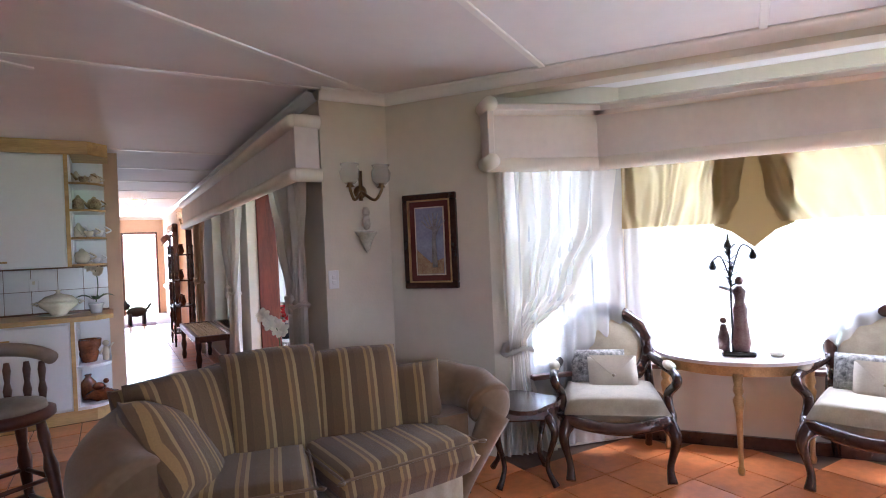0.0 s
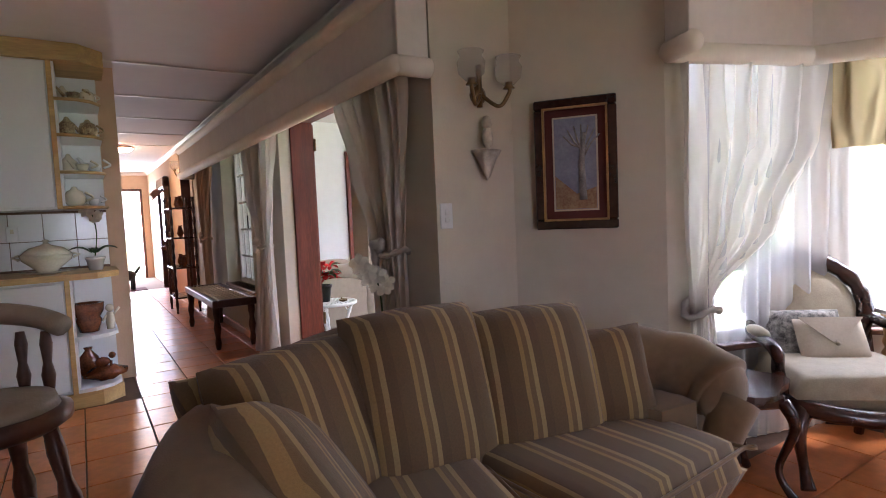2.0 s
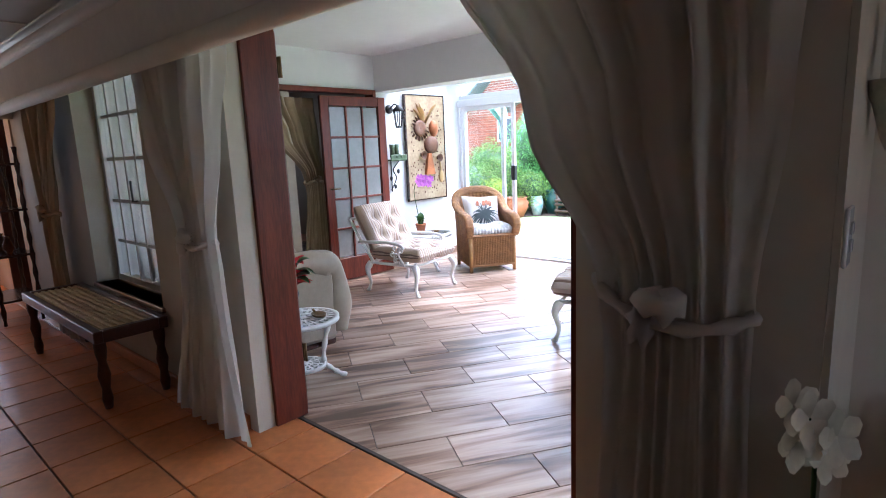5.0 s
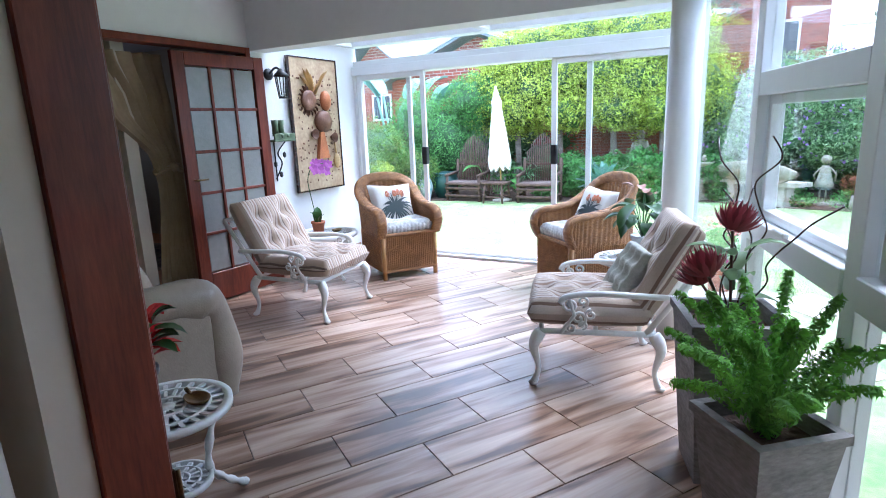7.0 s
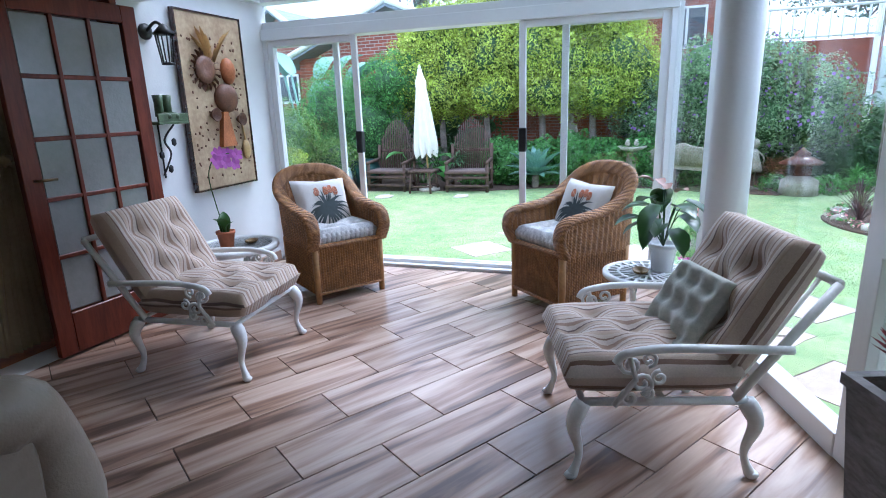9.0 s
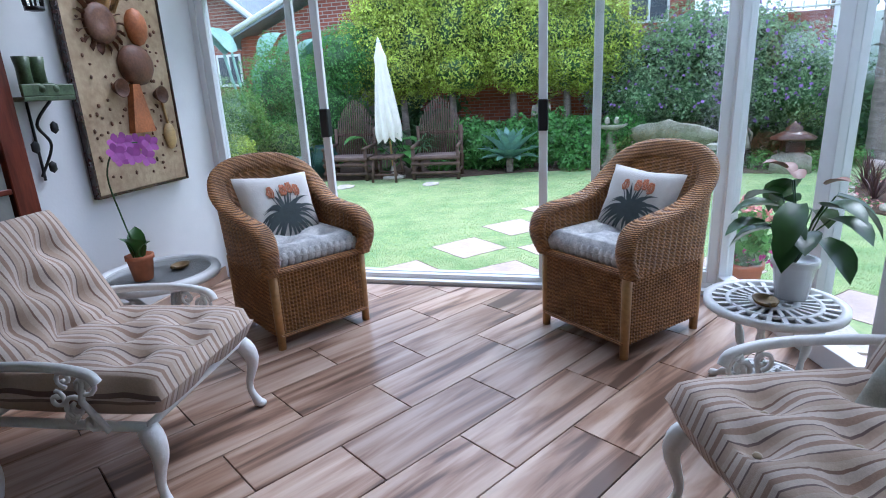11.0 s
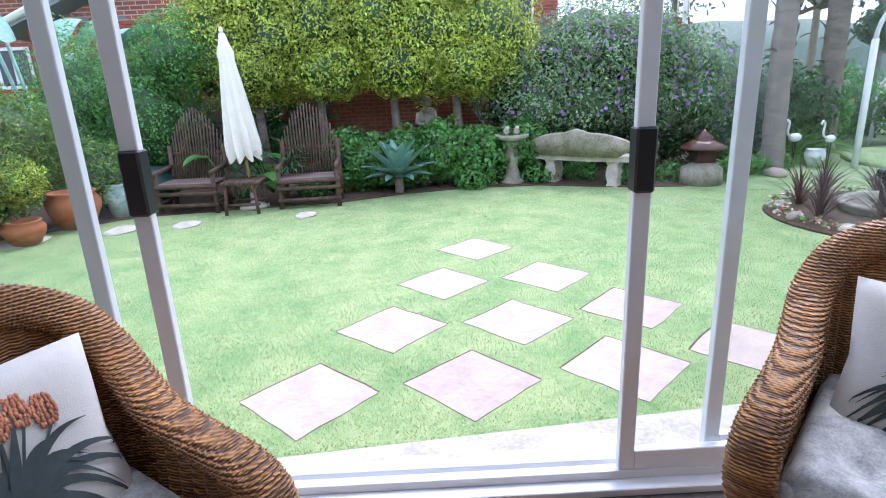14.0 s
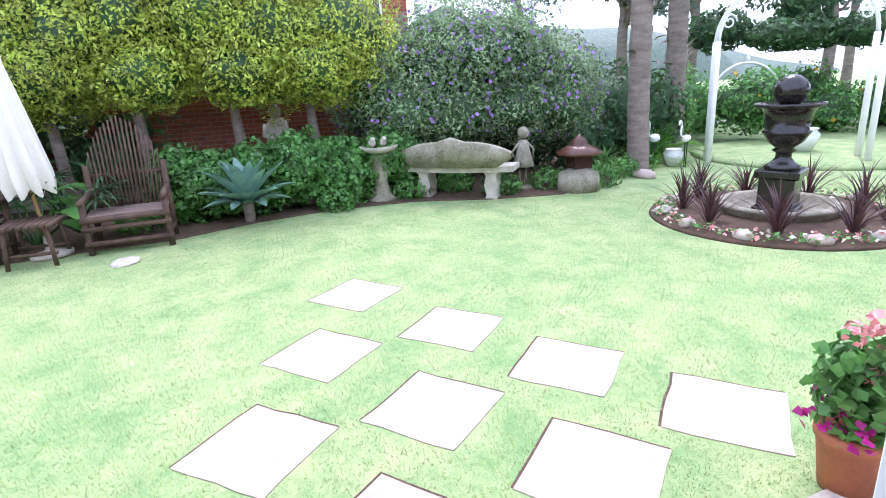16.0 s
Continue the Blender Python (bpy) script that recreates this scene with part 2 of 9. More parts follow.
def see_through(name, color, weight, rough=0.02, glass=False):
    """Glass panes or sheer cloth: a mix of clear and a surface."""
    mat = bpy.data.materials.new(name)
    mat.use_nodes = True
    nd, ln = mat.node_tree.nodes, mat.node_tree.links
    out = nd["Material Output"]
    nd.remove(nd["Principled BSDF"])
    tr = nd.new("ShaderNodeBsdfTransparent")
    mx = nd.new("ShaderNodeMixShader")
    if glass:
        gl = nd.new("ShaderNodeBsdfGlossy")
        gl.inputs["Roughness"].default_value = rough
        lw, pw, ma = nd.new("ShaderNodeLayerWeight"), nd.new("ShaderNodeMath"), nd.new("ShaderNodeMath")
        lw.inputs[0].default_value = 0.5
        pw.operation, ma.operation = "POWER", "MULTIPLY_ADD"
        ln.new(lw.outputs["Facing"], pw.inputs[0])
        pw.inputs[1].default_value = 4.0
        ln.new(pw.outputs[0], ma.inputs[0])
        ma.inputs[1].default_value, ma.inputs[2].default_value = 0.6, 0.03
        ln.new(ma.outputs[0], mx.inputs[0])
        tr.inputs[0].default_value = (*color, 1)
        ln.new(tr.outputs[0], mx.inputs[1])
        ln.new(gl.outputs[0], mx.inputs[2])
    else:
        df, tl, m2 = nd.new("ShaderNodeBsdfDiffuse"), nd.new("ShaderNodeBsdfTranslucent"), nd.new("ShaderNodeMixShader")
        df.inputs[0].default_value = tl.inputs[0].default_value = (*color, 1)
        m2.inputs[0].default_value = 0.5
        ln.new(df.outputs[0], m2.inputs[1])
        ln.new(tl.outputs[0], m2.inputs[2])
        mx.inputs[0].default_value = weight
        ln.new(tr.outputs[0], mx.inputs[1])
        ln.new(m2.outputs[0], mx.inputs[2])
    ln.new(mx.outputs[0], out.inputs[0])
    return mat


def leafy(name, color, vary=0.35, rough=0.45, light=0.3):
    mat = material(name, color, rough, vary=0.3, scale=3, bump=0, island=vary)
    nd, ln = mat.node_tree.nodes, mat.node_tree.links
    b = nd["Principled BSDF"]
    tl, mx = nd.new("ShaderNodeBsdfTranslucent"), nd.new("ShaderNodeMixShader")
    src = b.inputs["Base Color"].links[0].from_socket
    ln.new(src, tl.inputs[0])
    mx.inputs[0].default_value = light
    ln.new(b.outputs[0], mx.inputs[1])
    ln.new(tl.outputs[0], mx.inputs[2])
    ln.new(mx.outputs[0], nd["Material Output"].inputs[0])
    return mat


def plank_tile(name):
    """Wood-look porcelain: long grain with dark streaks, each plank its own tone."""
    mat = bpy.data.materials.new(name)
    mat.use_nodes = True
    nd, ln = mat.node_tree.nodes, mat.node_tree.links
    b = nd["Principled BSDF"]
    b.inputs["Roughness"].default_value = 0.28
    co, mp, oi = nd.new("ShaderNodeTexCoord"), nd.new("ShaderNodeMapping"), nd.new("ShaderNodeObjectInfo")
    ad = nd.new("ShaderNodeVectorMath")
    ad.operation = "MULTIPLY_ADD"
    ln.new(oi.outputs["Random"], ad.inputs[0])
    ad.inputs[1].default_value = (37, 53, 19)
    ln.new(co.outputs["Object"], ad.inputs[2])
    mp.inputs["Scale"].default_value = (0.9, 9, 1)
    ln.new(ad.outputs[0], mp.inputs[0])
    n1, n2 = nd.new("ShaderNodeTexNoise"), nd.new("ShaderNodeTexNoise")
    n1.inputs["Scale"].default_value, n1.inputs["Detail"].default_value, n1.inputs["Distortion"].default_value = 1.3, 6, 0.6
    n2.inputs["Scale"].default_value, n2.inputs["Detail"].default_value = 7, 4
    ln.new(mp.outputs[0], n1.inputs["Vector"])
    ln.new(mp.outputs[0], n2.inputs["Vector"])
    rp = nd.new("ShaderNodeValToRGB")
    e = rp.color_ramp.elements
    e[0].position, e[0].color = 0.36, (0.12, 0.068, 0.044, 1)
    e[1].position, e[1].color = 0.7, (0.55, 0.425, 0.34, 1)
    k = e.new(0.45)
    k.color = (0.3, 0.18, 0.12, 1)
    k = e.new(0.55)
    k.color = (0.45, 0.32, 0.24, 1)
    ln.new(n1.outputs[0], rp.inputs[0])
    mr = nd.new("ShaderNodeMapRange")
    mr.inputs["To Min"].default_value, mr.inputs["To Max"].default_value = 0.82, 1.15
    ln.new(n2.outputs[0], mr.inputs[0])
    m3 = nd.new("ShaderNodeMapRange")
    m3.inputs["To Min"].default_value, m3.inputs["To Max"].default_value = 0.85, 1.12
    ln.new(oi.outputs["Random"], m3.inputs[0])
    mm = nd.new("ShaderNodeMath")
    mm.operation = "MULTIPLY"
    ln.new(mr.outputs[0], mm.inputs[0])
    ln.new(m3.outputs[0], mm.inputs[1])
    hs = nd.new("ShaderNodeHueSaturation")
    ln.new(rp.outputs[0], hs.inputs["Color"])
    ln.new(mm.outputs[0], hs.inputs["Value"])
    ln.new(hs.outputs[0], b.inputs["Base Color"])
    bp = nd.new("ShaderNodeBump")
    bp.inputs["Strength"].default_value = 0.06
    ln.new(n2.outputs[0], bp.inputs["Height"])
    ln.new(bp.outputs[0], b.inputs["Normal"])
    return mat


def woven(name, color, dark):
    """Plaited cane: strands round the thing, over and under the stakes, the shade of the gaps painted in."""
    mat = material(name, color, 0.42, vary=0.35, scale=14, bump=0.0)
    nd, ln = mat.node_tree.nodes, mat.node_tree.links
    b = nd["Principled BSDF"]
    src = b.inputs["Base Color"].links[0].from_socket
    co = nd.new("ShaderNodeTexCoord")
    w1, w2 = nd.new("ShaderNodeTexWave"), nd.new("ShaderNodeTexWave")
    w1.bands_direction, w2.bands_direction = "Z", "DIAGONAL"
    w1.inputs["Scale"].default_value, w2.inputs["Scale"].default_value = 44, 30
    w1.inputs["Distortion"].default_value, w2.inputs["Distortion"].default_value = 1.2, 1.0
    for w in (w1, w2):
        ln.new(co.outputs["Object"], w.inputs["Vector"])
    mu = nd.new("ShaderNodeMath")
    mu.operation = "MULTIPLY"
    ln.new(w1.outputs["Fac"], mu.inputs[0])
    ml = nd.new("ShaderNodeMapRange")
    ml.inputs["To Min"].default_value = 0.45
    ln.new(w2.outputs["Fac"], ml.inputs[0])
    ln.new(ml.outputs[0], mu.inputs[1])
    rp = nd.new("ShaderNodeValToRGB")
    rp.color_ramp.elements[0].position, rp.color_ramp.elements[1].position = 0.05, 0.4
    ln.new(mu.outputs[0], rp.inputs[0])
    # low parts of the weave go to the dark colour, as groove shade
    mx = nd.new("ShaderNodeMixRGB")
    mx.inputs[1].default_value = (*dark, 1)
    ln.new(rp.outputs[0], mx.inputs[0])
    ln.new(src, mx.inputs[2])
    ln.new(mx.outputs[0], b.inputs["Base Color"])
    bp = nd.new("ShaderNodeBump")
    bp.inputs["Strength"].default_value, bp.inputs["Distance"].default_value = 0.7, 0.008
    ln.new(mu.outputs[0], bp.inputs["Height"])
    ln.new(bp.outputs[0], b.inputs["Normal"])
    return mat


WHITE_WALL = material("white_wall_paint", (0.73, 0.73, 0.73), 0.75, vary=0.03, scale=1.5, bump=0.08)
CREAM_WALL = material("cream_wall_paint", (0.62, 0.56, 0.46), 0.75, vary=0.05, scale=1.5, bump=0.1)
PEACH_WALL = material("peach_wall_paint", (0.62, 0.44, 0.3), 0.75, vary=0.05, scale=1.5, bump=0.1)
CEIL = material("ceiling_paint", (0.72, 0.7, 0.72), 0.8, vary=0.03, scale=1.2, bump=0.05)
TRIM = material("white_trim", (0.78, 0.77, 0.76), 0.5, vary=0.03, bump=0.03)
PELMET = material("pelmet_cloth", (0.74, 0.69, 0.64), 0.8, vary=0.05, scale=3, bump=0.15, bump_scale=300)
PADDING = material("pelmet_roll_cloth", (0.8, 0.74, 0.64), 0.75, vary=0.05, scale=3, bump=0.15, bump_scale=300)
TERRACOTTA = material("terracotta_tile", (0.57, 0.19, 0.055), 0.28, vary=0.18, scale=3, bump=0.05, bump_scale=30, objrand=0.12)
GROUT = material("tile_grout", (0.2, 0.13, 0.09), 0.9, vary=0.1)
DARK_GROUT = material("dark_grout", (0.1, 0.08, 0.07), 0.9, vary=0.1)
PLANK = plank_tile("wood_look_tile")
MAHOGANY = material("mahogany", (0.14, 0.028, 0.013), 0.42, vary=0.35, scale=3, stretch=(6, 6, 0.7), bump=0.05, coat=0.08, spec=0.3)
DARK_WOOD = material("dark_polished_wood", (0.045, 0.018, 0.012), 0.25, vary=0.4, scale=5, bump=0.05, coat=0.4)
BROWN_WOOD = material("brown_turned_wood", (0.09, 0.032, 0.018), 0.35, vary=0.35, scale=5, bump=0.05, coat=0.2)
OAK = material("pale_oak", (0.5, 0.33, 0.13), 0.45, vary=0.2, scale=2, stretch=(1, 8, 8), bump=0.05)
MELAMINE = material("white_cabinet_board", (0.74, 0.76, 0.78), 0.4, vary=0.02, bump=0.0)
WALL_TILE = material("white_glazed_tile", (0.78, 0.79, 0.79), 0.15, vary=0.03, bump=0.02, bump_scale=20)
ALU = material("white_powder_coated_aluminium", (0.76, 0.77, 0.78), 0.35, vary=0.02, bump=0.0)
BLACK = material("black_plastic", (0.015, 0.015, 0.017), 0.4, vary=0.1, bump=0.0)
IRON_WHITE = material("white_painted_cast_iron", (0.78, 0.78, 0.77), 0.4, vary=0.06, scale=12, bump=0.15, bump_scale=80)
IRON_BLACK = material("black_wrought_iron", (0.02, 0.02, 0.02), 0.45, metal=0.3, vary=0.2, bump=0.1)
BRASS = material("antique_brass", (0.2, 0.13, 0.06), 0.35, metal=0.9, vary=0.3, scale=20, bump=0.1)
GOLD = material("gilt_wood", (0.5, 0.3, 0.12), 0.4, metal=0.5, vary=0.25, scale=15, bump=0.1)
GLASS = see_through("window_glass", (0.97, 0.985, 0.98), 0, glass=True)
FROST = see_through("frosted_glass", (0.7, 0.72, 0.7), 0.3)
SHEER = see_through("sheer_curtain_cloth", (0.85, 0.84, 0.83), 0.45)
DRAPE = material("curtain_cloth", (0.6, 0.55, 0.49), 0.9, vary=0.06, scale=4, bump=0.25, bump_scale=500, sheen=0.3)
_dn, _dl = DRAPE.node_tree.nodes, DRAPE.node_tree.links
_tl, _mx = _dn.new("ShaderNodeBsdfTranslucent"), _dn.new("ShaderNodeMixShader")
_tl.inputs[0].default_value = (0.7, 0.65, 0.58, 1)
_mx.inputs[0].default_value = 0.3
_dl.new(_dn["Principled BSDF"].outputs[0], _mx.inputs[1])
_dl.new(_tl.outputs[0], _mx.inputs[2])
_dl.new(_mx.outputs[0], _dn["Material Output"].inputs[0])
# brighter curtain cloth: the sunroom light on it is put into the colour
LIT_DRAPE = see_through("lit_curtain_cloth", (0.84, 0.81, 0.76), 0.97)
GOLD_DRAPE = see_through("gold_voile", (0.3, 0.225, 0.12), 0.985)
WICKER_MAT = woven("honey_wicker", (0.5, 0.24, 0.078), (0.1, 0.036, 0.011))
CANE_POLE = material("cane_pole", (0.4, 0.21, 0.07), 0.4, vary=0.25, scale=8, bump=0.1)
LEATHER = material("cream_leather", (0.31, 0.255, 0.195), 0.36, vary=0.1, scale=4, bump=0.15, bump_scale=120)
SOFA_CLOTH = material("khaki_brushed_cloth", (0.19, 0.12, 0.06), 0.9, vary=0.15, scale=5, bump=0.2, bump_scale=300, sheen=0.3)
SOFA_STRIPE = stripes("sofa_stripe", [(0, (0.145, 0.088, 0.04)), (0.38, (0.33, 0.21, 0.075)), (0.5, (0.18, 0.11, 0.05)), (0.64, (0.36, 0.25, 0.11)), (0.76, (0.125, 0.076, 0.037))], 0.135, 0)
LOUNGE_STRIPE = stripes("lounge_stripe", [(0, (0.48, 0.38, 0.3)), (0.16, (0.2, 0.12, 0.085)), (0.22, (0.54, 0.45, 0.38)), (0.4, (0.32, 0.21, 0.15)), (0.56, (0.54, 0.45, 0.38)), (0.74, (0.15, 0.1, 0.085)), (0.8, (0.42, 0.31, 0.23))], 0.09, 0)
SAGE = material("sage_cushion_cloth", (0.5, 0.49, 0.43), 0.9, second=(0.34, 0.35, 0.3), scale=30, bump=0.2, bump_scale=300)
PALE_CLOTH = material("printed_pale_cloth", (0.74, 0.72, 0.69), 0.9, second=(0.34, 0.34, 0.34), scale=24, bump=0.2, bump_scale=300)
WHITE_CLOTH = material("white_cushion_cloth", (0.72, 0.68, 0.63), 0.9, vary=0.05, bump=0.2, bump_scale=300)
SEAT_CLOTH = material("beige_damask", (0.38, 0.32, 0.22), 0.8, vary=0.12, scale=20, bump=0.15, bump_scale=200, sheen=0.3)
ENVELOPE_CLOTH = material("beige_satin", (0.5, 0.43, 0.33), 0.6, vary=0.08, scale=12, bump=0.15, bump_scale=200)
LEAF_PRINT = material("grey_green_print", (0.06, 0.075, 0.075), 0.9, vary=0.3, bump=0.1)
BLOOM_PRINT = material("orange_bloom_print", (0.5, 0.19, 0.1), 0.9, vary=0.3, bump=0.1)
PLAID = material("black_white_print", (0.5, 0.47, 0.43), 0.9, second=(0.03, 0.03, 0.03), scale=30, bump=0.1)
CEMENT = material("brushed_grey_cement", (0.22, 0.2, 0.19), 0.75, vary=0.35, scale=4, bump=0.6, bump_scale=30, stretch=(1, 1, 3))
TERRA_POT = material("terracotta_pot", (0.42, 0.14, 0.06), 0.7, vary=0.2, scale=6, bump=0.1)
CERAMIC = material("cream_ceramic", (0.72, 0.66, 0.52), 0.2, vary=0.08, scale=8, bump=0.0)
BROWN_GLAZE = material("brown_glaze", (0.16, 0.045, 0.015), 0.18, vary=0.5, scale=12, bump=0.0)
WHITE_CHINA = material("white_china", (0.8, 0.8, 0.8), 0.15, vary=0.03, bump=0)
PETAL_RED = leafy("red_petal", (0.55, 0.015, 0.02), 0.25, 0.6, 0.2)
PETAL_WHITE = leafy("white_petal", (0.8, 0.74, 0.6), 0.1, 0.6, 0.3)
PETAL_PURPLE = leafy("purple_petal", (0.36, 0.09, 0.36), 0.25, 0.6, 0.2)
PETAL_PINK = leafy("pink_petal", (0.8, 0.33, 0.32), 0.3, 0.6, 0.2)
PROTEA = leafy("protea_petal", (0.28, 0.035, 0.05), 0.35, 0.6, 0.1)
LEAF_DARK = leafy("dark_glossy_leaf", (0.035, 0.09, 0.02), 0.3, 0.3, 0.2)
LEAF_FERN = leafy("bright_fern_leaf", (0.17, 0.4, 0.04), 0.3, 0.5, 0.45)
LEAF_HEDGE = leafy("yellow_green_leaf", (0.46, 0.55, 0.09), 0.55, 0.5, 0.45)
LEAF_IVY = leafy("fresh_green_leaf", (0.14, 0.33, 0.08), 0.4, 0.4, 0.4)
LEAF_BUSH = leafy("grey_green_leaf", (0.25, 0.37, 0.18), 0.5, 0.5, 0.4)
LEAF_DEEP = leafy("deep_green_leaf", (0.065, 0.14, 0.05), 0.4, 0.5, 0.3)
# greyed leaf colour that puts distance haze into the far trees and hill
LEAF_HAZED = leafy("haze_greyed_leaf", (0.16, 0.22, 0.17), 0.3, 0.6, 0.4)
LEAF_AGAVE = leafy("blue_green_agave", (0.2, 0.36, 0.28), 0.15, 0.5, 0.1)
LEAF_FLAX = leafy("bronze_flax_leaf", (0.1, 0.05, 0.05), 0.4, 0.5, 0.2)
BLOOM_VIOLET = leafy("violet_bloom", (0.3, 0.16, 0.45), 0.3, 0.6, 0.2)
GRASS = leafy("grass_blade", (0.42, 0.525, 0.215), 0.3, 0.7, 0.5)
LAWN = material("lawn_turf", (0.165, 0.28, 0.1), 0.9, second=(0.36, 0.415, 0.19), scale=3.2, vary=0.25, bump=0.6, bump_scale=110)
SOIL = material("brown_soil", (0.09, 0.055, 0.035), 0.95, vary=0.4, scale=8, bump=0.8, bump_scale=40)
STONE = material("pinkish_paving_stone", (0.46, 0.36, 0.31), 0.8, vary=0.16, scale=4, bump=0.3, bump_scale=25, objrand=0.08)
OLD_STONE = material("mossy_garden_stone", (0.4, 0.36, 0.29), 0.9, second=(0.16, 0.15, 0.09), scale=5, bump=0.6, bump_scale=30)
PALE_STONE = material("pale_cast_stone", (0.5, 0.45, 0.38), 0.85, vary=0.25, scale=6, bump=0.4, bump_scale=40)
BRICK = material("red_brick", (0.3, 0.085, 0.05), 0.85, vary=0.25, scale=5, bump=0.3, bump_scale=50, objrand=0.15)
BRICKS = material("red_brick_courses", (0.3, 0.09, 0.055), 0.85, vary=0.25, scale=5, bump=0.3, bump_scale=50, island=0.2)
MORTAR = material("grey_mortar", (0.35, 0.31, 0.28), 0.9, vary=0.1)
STICK = material("weathered_stick_wood", (0.085, 0.05, 0.033), 0.8, vary=0.4, scale=8, bump=0.4, bump_scale=60, island=0.25)
PLANK_GREY = material("weathered_plank", (0.17, 0.12, 0.1), 0.75, vary=0.3, scale=5, bump=0.3, stretch=(1, 6, 1))
CANVAS = material("cream_canvas", (0.72, 0.68, 0.6), 0.85, vary=0.06, scale=5, bump=0.1, bump_scale=200)
BRONZE = material("black_brown_glazed_stone", (0.02, 0.016, 0.014), 0.14, vary=0.4, scale=6, bump=0.1, bump_scale=30)
BARK = material("grey_palm_bark", (0.22, 0.18, 0.15), 0.9, vary=0.35, scale=4, bump=0.8, bump_scale=18, stretch=(1, 1, 3))
SLATE = material("blue_grey_roof", (0.22, 0.25, 0.3), 0.7, vary=0.15, scale=2, bump=0.3)
WICKET = material("yellow_bloom", (0.7, 0.4, 0.03), 0.6, vary=0.2, bump=0)

# ---- structure ----
CEIL_Z, SUN_CEIL, LAWN_Z = 2.42, 2.43, -0.42
BAY0, BAY_D, BAY_N = Vector((1.845, 3.9)), Vector((0.573, -0.82)).normalized(), Vector((0.82, 0.573)).normalized()


def bay(s, n):
    """A plan point of the bay: s along the picture wall, n outward."""
    p = BAY0 + BAY_D * s + BAY_N * n
    return p.x, p.y


RW0, RW_D = Vector((5.92, 5.32)), Vector((0.965, 0.262)).normalized()
RW_IN = Vector((-RW_D.y, RW_D.x))


def rw(s, n=0.0):
    """A plan point of the slanting glass wall: s along it from the garden corner, n inward."""
    p = RW0 + RW_D * s + RW_IN * n
    return p.x, p.y


def wall_run(name, a, b, z0, z1, thick, mat, label, openings=(), parent=None):
    """A wall from plan point a to b, thickening to the left of a->b, with openings (s0, s1, z0, z1)."""
    a, b = Vector(a), Vector(b)
    d = (b - a)
    length = d.length
    ang = math.degrees(math.atan2(d.y, d.x))
    m = pose(a.x, a.y, 0, 0, 0, ang)
    sh = Shape()
    s = 0.0
    for s0, s1, o0, o1 in sorted(openings):
        if s0 > s:
            sh.box(s, 0, z0, s0, thick, z1, m=m)
        if o0 > z0:
            sh.box(s0, 0, z0, s1, thick, o0, m=m)
        if o1 < z1:
            sh.box(s0, 0, o1, s1, thick, z1, m=m)
        s = s1
    if s < length:
        sh.box(s, 0, z0, length, thick, z1, m=m)
    return structure(name, sh, mat, label, "wall")


# floors: bedding under the tiles
structure("floor_living", Shape().prism([(-4.2, -3.2), (6.2, -3.2), (6.2, 1.0), (1.62, 4.3), (1.62, 16.6), (-4.2, 16.6)], -0.2, -0.012), GROUT, "grouted bed under terracotta tiles", "floor")
structure("floor_sunroom", Shape().prism([(1.62, 4.13), (5.85, 5.27), (5.85, 8.62), (1.62, 8.62)], -0.44, -0.008), DARK_GROUT, "dark grouted bed under wood-look tiles", "floor")

# wall between living room, hall and sunroom
wall_run("wall_opening", (1.62, 3.9), (1.62, 16.2), 0, CEIL_Z + 0.1, 0.24, CREAM_WALL, "cream plastered wall with a wide opening and a window",
         [(0.55, 2.33, 0, 2.0), (3.35, 4.55, 0.5, 2.02), (6.6, 7.5, 0, 2.05)])
structure("wall_sunroom_lining", Shape().box(1.622, 4.0, 0, 1.635, 4.5, 2.43).box(1.622, 4.5, 2.08, 1.635, 6.29, 2.43).box(1.622, 6.29, 0, 1.635, 7.2, 2.43).box(1.622, 7.2, 2.05, 1.635, 8.5, 2.43).box(1.622, 7.2, 0, 1.635, 8.5, 0.47), WHITE_WALL, "white plaster on the sunroom face of the wall", "wall")
structure("wall_nib", Shape().box(1.38, 3.885, 0, 1.86, 3.899, CEIL_Z), CREAM_WALL, "cream plaster on the end of the wall", "wall")
# picture wall and bay
wall_run("wall_picture", bay(0.74, 0), bay(-0.02, 0), 0, CEIL_Z, -0.2, CREAM_WALL, "cream plastered wall beside the bay")
wall_run("bay_beam", bay(4.6, 0), bay(0.74, 0), 2.31, CEIL_Z, -0.14, CREAM_WALL, "cream beam over the mouth of the bay")
wall_run("wall_bay_side", bay(1.5, 0.62), bay(0.74, 0.0), 0, 2.4, -0.16, CREAM_WALL, "cream bay side with a window", [(0.15, 0.85, 0.52, 2.0)])
wall_run("wall_bay_main", bay(3.9, 0.62), bay(1.5, 0.62), 0, 2.4, -0.16, CREAM_WALL, "cream low wall under the bay window", [(0.12, 2.28, 0.52, 2.0)])
wall_run("wall_bay_far", bay(4.6, 0.0), bay(3.9, 0.62), 0, 2.4, -0.16, CREAM_WALL, "cream bay side", [(0.15, 0.85, 0.52, 2.0)])
structure("ceiling_bay", Shape().prism([bay(0.6, 0.1), bay(0.6, 0.9), bay(4.8, 0.9), bay(4.8, 0.1)], 2.4, 2.44), CEIL, "painted ceiling of the bay", "ceiling")
